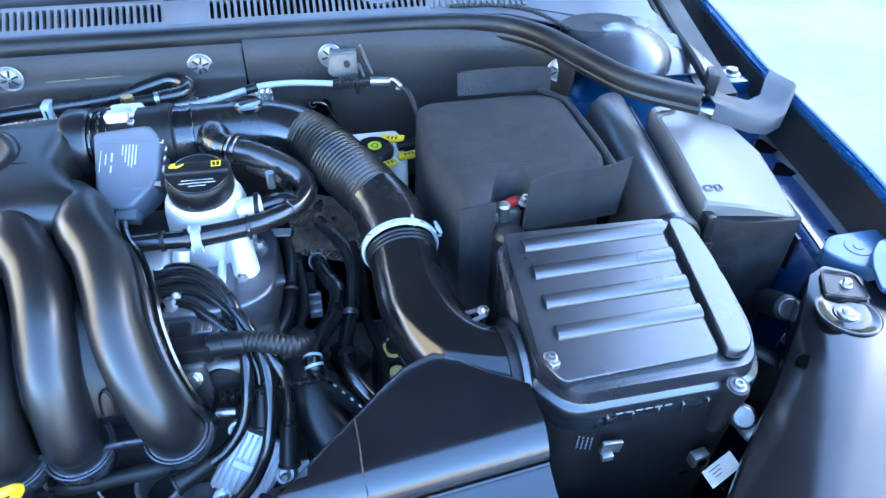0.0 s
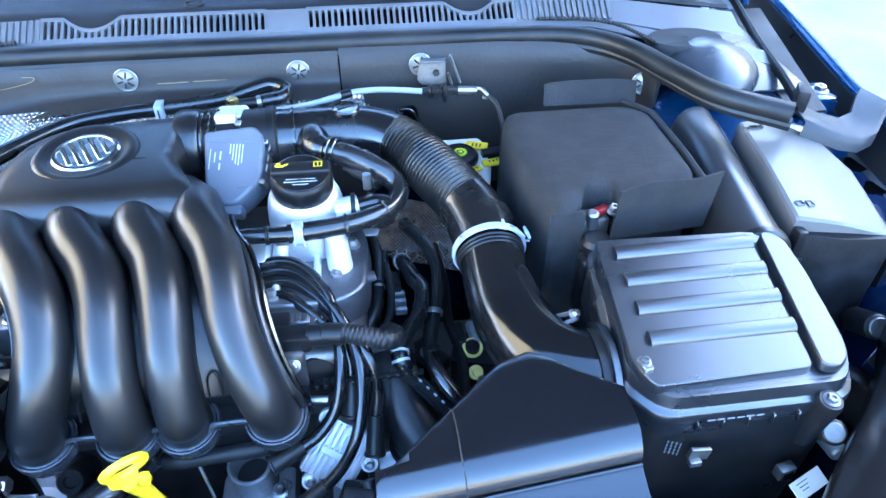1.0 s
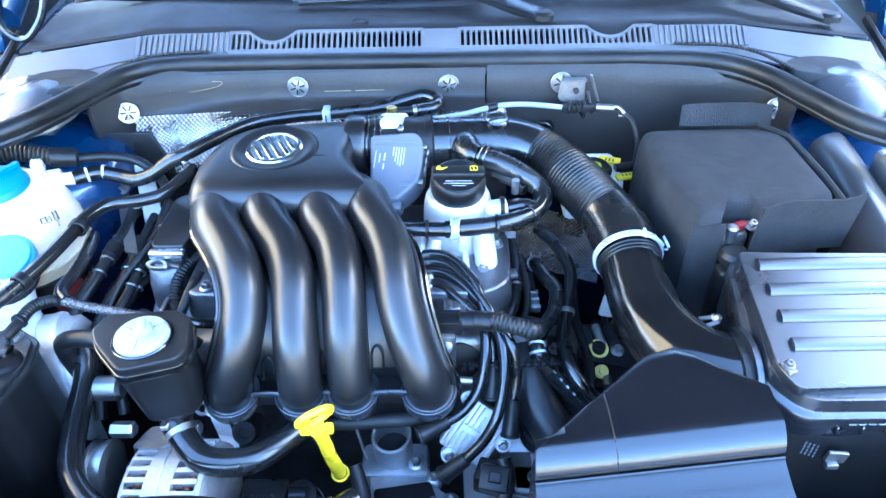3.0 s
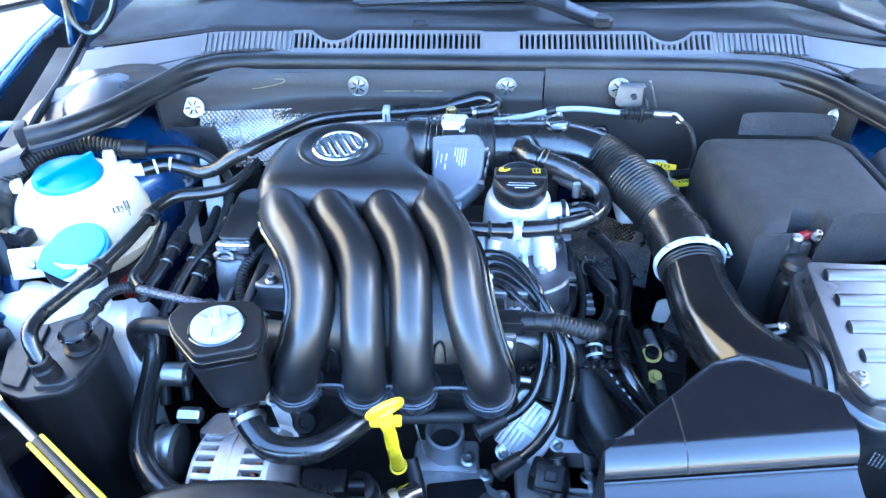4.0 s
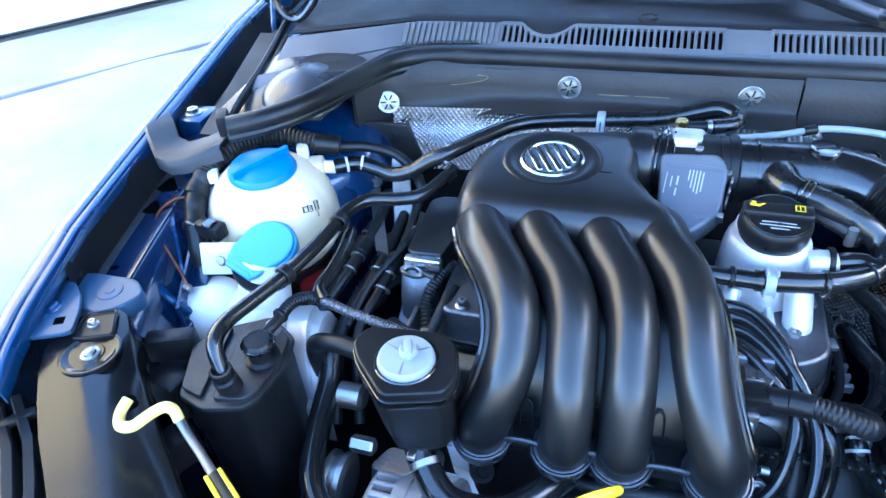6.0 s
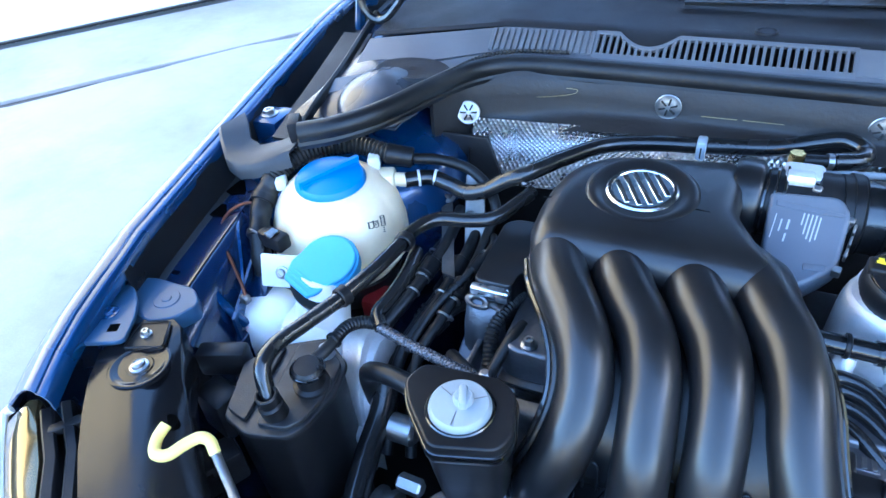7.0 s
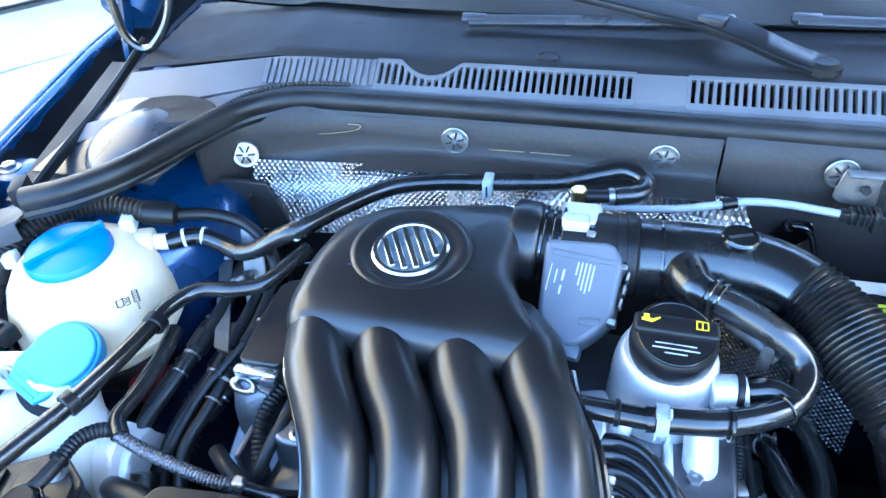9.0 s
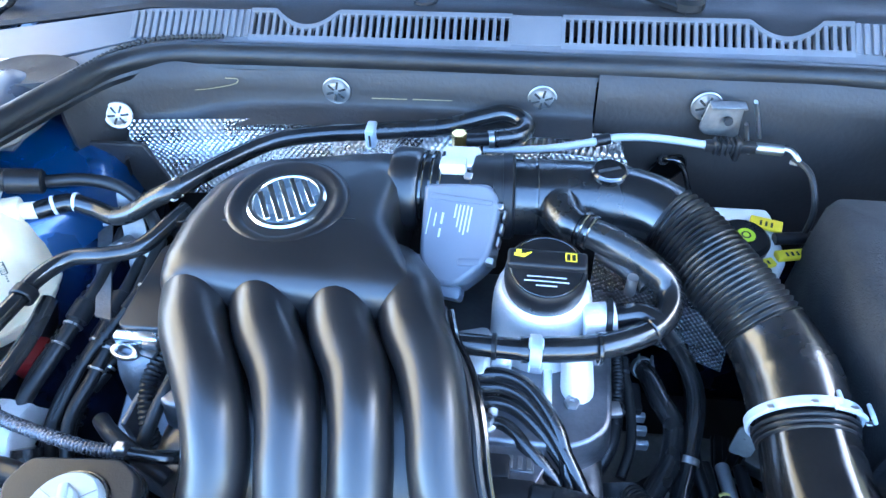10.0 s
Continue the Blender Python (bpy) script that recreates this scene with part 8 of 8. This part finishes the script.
dis = thing("camshaft_sensor_housing", (0.005, -0.34, 0.69), "grey sensor housing with a black plug", "sensor housing")
part("housing", prism(rounded([(-0.034, -0.362), (-0.034, -0.322), (0.026, -0.322), (0.029, -0.345), (0.020, -0.362)], 0.005, 3), 0.64, 0.734, 0.004, 2, None, 0.002, lambda x, y: 0.731 + 0.10 * (y + 0.34)), DARKCAST, dis, "dark glossy housing")
part("emboss", box(-0.004, 0.018, -0.352, -0.336, 0.728, 0.7315, 0.001, 1), DARKCAST, dis)
for k in range(3):
    part("emboss_bar", box(-0.002 + 0.007 * k, 0.002 + 0.007 * k, -0.350, -0.339, 0.731, 0.7325, 0.0004, 1), DULL, dis)
part("lock_pin", rod((-0.022, -0.350, 0.730), (-0.022, -0.352, 0.742), 0.004, 14, 0.001), BLACK, dis)
part("plug", block((-0.005, -0.372, 0.730), (0.05, 0.022, 0.020), 0.003, 2), BLACK, dis)
part("plug_neck", rod((0.015, -0.372, 0.732), (0.040, -0.374, 0.734), 0.011, 14, 0.002), BLACK, dis)
part("small_plug", block((-0.010, -0.352, 0.725), (0.020, 0.02, 0.03), 0.003, 2), BLACK, dis)
part("bolt", hexhead((-0.001, -0.390, 0.712), (0, -0.9, 0.5), 0.0065, 0.006), STEEL, dis)
part("round_cap", lathe([(0.026, -0.02), (0.026, 0.0), (0.022, 0.006), (0.0, 0.007)], (0.018, -0.372, 0.672), (0.1, -0.9, 0.35), 28), BLACK, dis, "round black cover")
part("pin", rod((0.004, -0.399, 0.670), (0.030, -0.400, 0.668), 0.0042, 14, 0.0008), STEEL, dis)
part("bolt_strap", block((0.002, -0.384, 0.70), (0.020, 0.010, 0.05), 0.003, 2), DULL, dis)
h = thing("sensor_conduit", (0.06, -0.38, 0.73), "shiny black ribbed conduit to the sensor plug", "conduit")
part("conduit_body", ribbed([(0.036, -0.373, 0.735), (0.058, -0.377, 0.735), (0.080, -0.383, 0.733), (0.096, -0.382, 0.726), (0.102, -0.366, 0.715), (0.095, -0.345, 0.70)], 0.0102, 0.0009, 0.0044, 16), RUBBER, h)
part("conduit_sleeve", rod((0.030, -0.3735, 0.7348), (0.052, -0.3765, 0.735), 0.0105, 16, 0.002), RUBBER, h)
h = hose("heater_hose", [(0.119, -0.195, 0.664), (0.122, -0.214, 0.680), (0.130, -0.245, 0.683), (0.139, -0.268, 0.682), (0.132, -0.303, 0.680), (0.116, -0.330, 0.680), (0.106, -0.350, 0.678), (0.106, -0.364, 0.672), (0.118, -0.374, 0.655), (0.140, -0.386, 0.632), (0.162, -0.400, 0.612), (0.185, -0.418, 0.59)], 0.0092, "printed black heater hose with a white band")
for k in range(7):
    part("print_mark", block((0.1165 + 0.0075 * k, -0.3765 - 0.0042 * k, 0.6665 - 0.0078 * k), (0.004, 0.0022, 0.001), 0.0002, 1, ry=42, rz=-25), PRINT, h)
part("spring_clamp", ring((0.120, -0.200, 0.671), (0.1, -0.6, 0.5), 0.0092, 0.0108, 0.008), STEEL, h)
for dx in (-0.006, 0.006):
    part("clamp_ear", block((0.121 + dx, -0.202, 0.685), (0.002, 0.008, 0.008), 0.0005, 1), STEEL, h)
part("white_band", ring((0.1055, -0.354, 0.677), (0.0, -0.9, -0.25), 0.0088, 0.0098, 0.003, 20, 0.0002), WHITE, h)
part("white_band", ring((0.1056, -0.362, 0.673), (0.15, -0.8, -0.5), 0.0088, 0.0099, 0.003, 20, 0.0002), WHITE, h)
hose("coolant_pipe_hose", [(0.092, -0.315, 0.655), (0.096, -0.345, 0.643), (0.104, -0.378, 0.618), (0.126, -0.412, 0.592), (0.156, -0.442, 0.56)], 0.027, "thick black coolant hose", RUBBER, 18)
part("ring_clamp", ring((0.0935, -0.325, 0.651), (0.1, -0.9, -0.4), 0.027, 0.0292, 0.010, 28), STEEL, bpy.data.objects["coolant_pipe_hose"])
h = hose("bypass_hose", [(0.128, -0.16, 0.700), (0.150, -0.205, 0.700), (0.160, -0.245, 0.690), (0.151, -0.290, 0.672), (0.140, -0.330, 0.660), (0.142, -0.362, 0.655), (0.158, -0.388, 0.640), (0.185, -0.402, 0.615)], 0.0082, "black bypass hose beside the head")
part("clamp", ring((0.1505, -0.292, 0.6715), (-0.25, -1, -0.35), 0.008, 0.0096, 0.006, 22, 0.0006), STEEL, h)
part("collar", ring((0.141, -0.338, 0.659), (0.02, -1, -0.2), 0.008, 0.0100, 0.008, 22, 0.001), BLACK, h)
hose("gear_cable", [(0.165, -0.16, 0.66), (0.172, -0.21, 0.64), (0.170, -0.26, 0.625), (0.180, -0.31, 0.61), (0.176, -0.36, 0.60)], 0.0065, "black gear cable behind the elbow", RUBBER)
h = thing("sensor_cable", (0.088, -0.19, 0.70), "ribbed black sensor cable with a plug", "cable")
part("cable_body", ribbed([(0.082, -0.180, 0.70), (0.090, -0.200, 0.70), (0.092, -0.230, 0.697), (0.090, -0.258, 0.690)], 0.0062, 0.0009, 0.0034, 12), BLACK, h)
part("plug", rod((0.090, -0.256, 0.690), (0.087, -0.276, 0.684), 0.0075, 12, 0.001), BLACK, h)
part("plug_band", ring((0.0895, -0.262, 0.6885), (-0.1, -1, -0.3), 0.006, 0.0084, 0.003), DULL, h)
part("tail", tube([(0.087, -0.276, 0.684), (0.082, -0.295, 0.680), (0.070, -0.315, 0.672)], 0.0078, 12), RUBBER, h)
h = hose("sensor_cable_thin", [(0.098, -0.212, 0.690), (0.101, -0.235, 0.688), (0.103, -0.262, 0.684), (0.101, -0.292, 0.680), (0.092, -0.318, 0.674)], 0.0045, "thin black sensor cable", RUBBER)
part("plug", block((0.099, -0.216, 0.691), (0.010, 0.018, 0.010), 0.002, 1), BLACK, h)
w = thing("clip_bracket", (0.10, -0.205, 0.69), "small zinc bracket with a cable clip", "bracket")
part("tongue", block((0.078, -0.188, 0.712), (0.034, 0.014, 0.003), 0.001, 1, rz=-8), CASTGREY, w)
part("clip_block", block((0.108, -0.236, 0.668), (0.016, 0.030, 0.014), 0.002, 2), BLACK, w)
for k in range(3):
    part("clip_slot", block((0.113, -0.250 - 0.014 * k, 0.662), (0.014, 0.006, 0.010), 0.001, 1), CASTGREY, w)
v = thing("selector_valve", (0.20, -0.31, 0.56), "pale and black gear selector valve", "valve")
part("body", block((0.205, -0.300, 0.585), (0.07, 0.05, 0.05), 0.006, 2, rz=-15), BLACK, v)
for k in range(3):
    part("cylinder", rod((0.182 + 0.016 * k, -0.262, 0.612), (0.184 + 0.016 * k, -0.300, 0.616), 0.0065, 12, 0.001), CASTGREY if k % 2 else BLACK, v)
part("white_collar", ring((0.194, -0.302, 0.610), (0, -0.4, 0.9), 0.0085, 0.0125, 0.008, 22), SLEEVE, v)
part("valve_top", rod((0.194, -0.302, 0.608), (0.194, -0.305, 0.622), 0.0085, 16, 0.002), BLACK, v)
part("bolt", hexhead((0.218, -0.305, 0.612), (0, -0.2, 1), 0.006, 0.006), STEEL, v)
part("green_plug", lathe([(0.0085, 0), (0.0085, 0.006), (0.0055, 0.007), (0.0055, 0.014), (0.0, 0.014)], (0.193, -0.331, 0.602), (0.1, -0.6, 0.8), 16), SLEEVE, v)
part("stem", rod((0.20, -0.34, 0.60), (0.196, -0.36, 0.605), 0.006, 10), STEEL, v)
t = thing("thermostat_flange", (-0.07, -0.40, 0.50), "dull cast thermostat neck with an open bore", "engine part")
part("neck", ring((-0.067, -0.383, 0.515), (0, -0.18, 1), 0.0200, 0.0245, 0.050, 32, 0.002), CASTGREY, t)
part("foot", block((-0.065, -0.39, 0.495), (0.085, 0.05, 0.035), 0.008, 2), CASTGREY, t)
part("bore_floor", rod((-0.067, -0.382, 0.505), (-0.067, -0.386, 0.530), 0.0202, 24), DASH, t)
part("bolt", hexhead((-0.038, -0.408, 0.528), (0, -0.2, 1), 0.0065, 0.008), STEEL, t)
hose("lower_loom", [(-0.105, -0.445, 0.58), (-0.095, -0.47, 0.56), (-0.09, -0.50, 0.53), (-0.08, -0.53, 0.50)], 0.009, "black ribbed loom below the dipstick", RUBBER)
hose("cross_tube", [(-0.13, -0.425, 0.632), (-0.107, -0.432, 0.640), (-0.073, -0.430, 0.640), (-0.040, -0.428, 0.640), (-0.01, -0.415, 0.632)], 0.0085, "black tube under the runners", RUBBER)
for i, (x, y, z) in enumerate(((0.10, -0.45, 0.55), (0.05, -0.50, 0.52), (-0.02, -0.48, 0.52), (-0.16, -0.50, 0.52), (0.24, -0.40, 0.55), (0.14, -0.30, 0.60), (0.25, -0.25, 0.60))):
    lump = thing("bracket", (x, y, z), "dark bracket among the hoses", "bracket")
    part("plate", block((x, y, z), (0.05, 0.035, 0.02), 0.004, 2, rz=25 * i), BLACK if i % 2 else DULL, lump)
    part("screw", hexhead((x, y, z + 0.01), (0, 0, 1), 0.006, 0.007), STEEL, lump)
# low right corner, beside the headlamp
w = thing("lamp_bracket", (0.47, -0.52, 0.60), "dark bracket stubs behind the headlamp", "bracket")
part("stub", rod((0.598, -0.388, 0.700), (0.603, -0.424, 0.702), 0.010, 14, 0.002), CASTGREY, w)
part("stub", rod((0.503, -0.490, 0.658), (0.504, -0.524, 0.662), 0.009, 14, 0.002), CASTGREY, w)
part("socket", lathe([(0.024, 0), (0.026, 0.01), (0.022, 0.03), (0.012, 0.034), (0.0, 0.034)], (0.555, -0.470, 0.655), (-0.3, 0.5, 0.8), 22), BLACK, w)
part("socket", lathe([(0.018, 0), (0.019, 0.02), (0.010, 0.028), (0.0, 0.028)], (0.520, -0.455, 0.630), (-0.3, 0.5, 0.8), 22), BLACK, w)
part("arm", block((0.53, -0.46, 0.66), (0.02, 0.10, 0.10), 0.004, 2, rz=30), BLACK, w)
part("metal_clip", block((0.447, -0.528, 0.650), (0.016, 0.014, 0.012), 0.002, 1), DULL, w)
lb = thing("paper_label", (0.43, -0.585, 0.70), "white sticker with small print on the lamp carrier", "label")
part("sheet_paper", box(-0.018, 0.018, -0.0075, 0.0075, -0.001, 0.0004, 0.0, 1, pose(0.433, -0.566, 0.698, 25, 0, 22)), WHITE, lb)
bars(pose(0.433, -0.566, 0.6985, 25, 0, 22), [(-0.006, 0.004 - 0.003 * i, 0.014 - 0.003 * i, 0.0008) for i in range(3)], FAINT, lb)

# pins and wires under the runners' feet
w = thing("guide_wires", (-0.13, -0.43, 0.62), "thin zinc wires and pins below the runners", "wire")
for a, b in (((-0.163, -0.424, 0.668), (-0.161, -0.432, 0.640)), ((-0.135, -0.420, 0.690), (-0.138, -0.434, 0.640)), ((-0.104, -0.426, 0.655), (-0.088, -0.452, 0.600))):
    part("wire", rod(a, b, 0.0017, 8), STEEL, w)
# loose lines between tank and engine
for pts, r in (([(-0.405, -0.125, 0.735), (-0.425, -0.185, 0.722), (-0.432, -0.232, 0.712), (-0.445, -0.285, 0.700), (-0.452, -0.325, 0.68)], 0.0048), ([(-0.372, -0.150, 0.722), (-0.392, -0.205, 0.716), (-0.400, -0.255, 0.706), (-0.412, -0.305, 0.690), (-0.420, -0.345, 0.66)], 0.0055), ([(-0.352, -0.235, 0.700), (-0.372, -0.265, 0.704), (-0.388, -0.300, 0.694), (-0.395, -0.340, 0.67)], 0.0050), ([(-0.360, -0.170, 0.74), (-0.350, -0.205, 0.752), (-0.362, -0.245, 0.742), (-0.385, -0.285, 0.722), (-0.400, -0.33, 0.695)], 0.0040)):
    h = hose("thin_line", pts, r, "thin black line among the hoses beside the tank", RUBBER, 10, "cable")
    p, q = Vector(pts[1]), Vector(pts[2])
    part("sleeve", rod(p.lerp(q, 0.35), p.lerp(q, 0.85), r * 1.5, 12, 0.001), BLACK, h)
    part("band", ring(p.lerp(q, 0.2), q - p, r, r * 1.35, 0.0025, 18, 0.0003), STEEL, h)
    p, q = q, Vector(pts[3])
    for k in range(3):
        part("sleeve_rib", ring(p.lerp(q, 0.25 + 0.14 * k), q - p, r, r * 1.4, 0.003, 16, 0.0005), BLACK, h)
w = thing("firewall_stay", (-0.42, -0.16, 0.72), "dull steel stay with a bolt behind the hoses", "bracket")
part("blade", sheet([[(-0.436 + 0.05 * k - 0.010, -0.124 - 0.115 * k, 0.752 - 0.02 * k), (-0.436 + 0.05 * k + 0.006, -0.126 - 0.115 * k, 0.750 - 0.02 * k)] for k in (0, 0.2, 0.4, 0.6, 0.8, 1)], 0.003), DULL, w)
part("stay_bolt", hexhead((-0.434, -0.128, 0.753), (0, -0.3, 1), 0.006, 0.007), STEEL, w)
h = thing("canister_conduit", (-0.43, -0.40, 0.755), "ribbed black conduit dropping onto the canister", "conduit")
part("conduit_body", ribbed([(-0.405, -0.356, 0.757), (-0.422, -0.363, 0.762), (-0.432, -0.376, 0.764), (-0.436, -0.395, 0.762)], 0.0066, 0.0007, 0.0036, 14), BLACK, h)
part("wire_sheath", tube([(-0.434, -0.392, 0.763), (-0.437, -0.408, 0.762), (-0.442, -0.422, 0.760)], 0.006, 10), RUBBER, h)
part("collar", ring((-0.4355, -0.392, 0.7625), (-0.2, -1, 0), 0.006, 0.0082, 0.004), BLACK, h)
# castings and plugs low at the front
w = thing("water_flange", (-0.03, -0.42, 0.50), "grey cast water flange with screws", "engine part")
part("flange", prism(rounded([(-0.098, -0.400), (-0.03, -0.385), (-0.012, -0.43), (0.012, -0.445), (0.0, -0.47), (-0.09, -0.455)], 0.008, 3), 0.475, 0.508, 0.004, 2), CASTGREY, w)
part("step", prism(rounded([(-0.088, -0.44), (-0.02, -0.43), (-0.01, -0.462), (-0.085, -0.466)], 0.005, 3), 0.50, 0.524, 0.004, 2), BLACK, w)
for x, y in ((-0.037, -0.392), (0.004, -0.447), (-0.016, -0.418)):
    part("boss", lathe([(0.010, 0), (0.010, 0.012), (0.008, 0.014), (0.0, 0.014)], (x, y, 0.500), (0, -0.15, 1), 18), CASTGREY, w)
    part("screw", hexhead((x, y - 0.002, 0.514), (0, -0.15, 1), 0.0055, 0.006), STEEL, w)
w = thing("front_coupling", (-0.16, -0.47, 0.55), "black coupling with a steel clamp ring beside the alternator", "coupling")
part("body", lathe([(0.021, 0), (0.021, 0.03), (0.018, 0.034), (0.018, 0.05), (0.012, 0.052), (0.0, 0.052)], (-0.160, -0.472, 0.530), (0, -0.2, 1), 26), BLACK, w)
part("clamp", ring((-0.160, -0.475, 0.548), (0, -0.2, 1), 0.0205, 0.0225, 0.006, 26), STEEL, w)
part("label", box(-0.008, 0.008, -0.0235, -0.0215, 0.006, 0.014, 0.0004, 1, pose(-0.160, -0.4735, 0.530)), WHITE, w)
w = thing("coil_connector", (0.055, -0.47, 0.60), "black multi-pin plug with a sleeve running down", "connector")
part("body", block((0.052, -0.470, 0.588), (0.032, 0.028, 0.022), 0.003, 2, rx=25, rz=-12), BLACK, w)
part("latch", box(-0.007, 0.007, -0.007, 0.005, 0, 0.003, 0.0008, 1, pose(0.052, -0.474, 0.599, 25, 0, -12)), BLACK, w)
for x0, x1, y0, y1 in ((-0.006, 0.006, -0.006, -0.0052), (-0.006, 0.006, 0.003, 0.0038), (-0.006, -0.0052, -0.006, 0.0038), (0.0052, 0.006, -0.006, 0.0038)):
    part("latch_edge", box(x0, x1, y0, y1, 0.003, 0.0042, 0.0002, 1, pose(0.052, -0.474, 0.599, 25, 0, -12)), BLACK, w)
part("wire_sleeve", tube([(0.062, -0.452, 0.600), (0.066, -0.470, 0.585), (0.058, -0.495, 0.565), (0.052, -0.52, 0.54)], 0.009, 12), RUBBER, w)

# control block and sensor low between engine and air pipe
w = thing("valve_block", (0.23, -0.24, 0.545), "black ribbed valve block with a pale green cap", "valve block")
part("body", block((0.236, -0.236, 0.548), (0.062, 0.070, 0.030), 0.004, 2, rz=-8), BLACK, w)
for k in range(4):
    part("rib", block((0.212 + 0.014 * k, -0.228 - 0.002 * k, 0.566), (0.0075, 0.050, 0.010), 0.0015, 2, rz=-8), DUSTY, w)
part("cap", lathe([(0.013, 0), (0.0135, 0.006), (0.011, 0.010), (0.0, 0.011)], (0.216, -0.262, 0.564), (0, -0.25, 1), 22), PLUGGREY, w, "pale plastic cap")
for k in range(2):
    part("terminal", rod((0.238 + 0.020 * k, -0.264, 0.562), (0.238 + 0.020 * k, -0.266, 0.576), 0.006, 12, 0.0015), STEEL, w)
w = thing("pipe_bracket", (0.21, -0.25, 0.62), "grey stamped bracket under the intake pipe", "bracket")
part("tongue", prism(rounded([(-0.012, -0.016), (0.008, -0.016), (0.012, 0.004), (0.018, 0.012), (0.006, 0.018), (-0.008, 0.012)], 0.005, 3), -0.0012, 0.0012, 0.0005, 1, pose(0.214, -0.250, 0.640, 60, 0, -15)), DULL, w)
part("post", rod((0.214, -0.246, 0.560), (0.214, -0.246, 0.642), 0.0045, 10), BLACK, w)
w = thing("round_cover", (0.112, -0.385, 0.53), "round black cover beside the ignition leads", "cover")
part("drum", lathe([(0.027, 0), (0.027, 0.055), (0.024, 0.061), (0.014, 0.063), (0.0, 0.063)], (0.112, -0.384, 0.520), (0.05, -0.25, 1), 30), BLACK, w)
part("rim", ring((0.1145, -0.397, 0.570), (0.05, -0.25, 1), 0.0262, 0.0285, 0.003, 30), BLACK, w)
w = thing("support_bracket", (-0.255, -0.415, 0.58), "bright bent bracket and dark boss under the runner's foot", "bracket")
part("strap", sheet([[(x0, y, z), (x0 + 0.012, y - 0.002, z), (x0 + 0.020, y - 0.003, z - 0.002)] for x0, y, z in ((-0.280, -0.385, 0.622), (-0.276, -0.396, 0.621), (-0.268, -0.408, 0.612), (-0.262, -0.416, 0.600), (-0.254, -0.428, 0.596), (-0.246, -0.436, 0.590))], 0.003), ALU, w, "bent bright strap")
part("bolt", hexhead((-0.268, -0.398, 0.622), (0, -0.3, 1), 0.006, 0.007), STEEL, w)
part("boss", lathe([(0.015, -0.04), (0.015, 0.0), (0.012, 0.004), (0.007, 0.004), (0.006, 0.001), (0.0, 0.001)], (-0.228, -0.420, 0.610), (0.05, -0.75, 0.65), 26), BLACK, w, "dark round boss")
part("eyelet", ring((-0.285, -0.388, 0.612), (0.2, -0.6, 0.8), 0.004, 0.009, 0.004, 22, 0.001), STEEL, w)

# small holders round the air box and the lamp carrier
w = thing("box_clip", (0.333, -0.548, 0.735), "dull metal clip low on the air box", "clip")
part("plate", block((0.333, -0.549, 0.737), (0.018, 0.004, 0.013), 0.001, 2, ry=8), DULL, w)
part("nose", block((0.329, -0.553, 0.731), (0.010, 0.006, 0.006), 0.001, 2), DULL, w)
w = thing("mounting_bracket", (0.425, -0.545, 0.690), "small grey foot bracket beside the air box", "bracket")
part("plate", block((0.421, -0.550, 0.695), (0.016, 0.010, 0.014), 0.002, 2, rz=10), DULL, w)
part("slot", block((0.421, -0.5558, 0.695), (0.009, 0.002, 0.008), 0.0005, 1, rz=10), VOID, w)
for at, to, r in (((0.566, -0.412, 0.722), (0.560, -0.446, 0.745), 0.013), ((0.470, -0.520, 0.705), (0.452, -0.546, 0.738), 0.011)):
    w = thing("rubber_stop", at, "short black rubber stop with a pale end", "rubber stop", "rubber stops")
    part("body", rod(at, to, r, 20, 0.002), RUBBER, w)
    d = (Vector(to) - Vector(at)).normalized()
    part("end_cap", rod(Vector(to) - d * 0.001, Vector(to) + d * 0.003, r * 0.8, 20, 0.001), DULL, w)
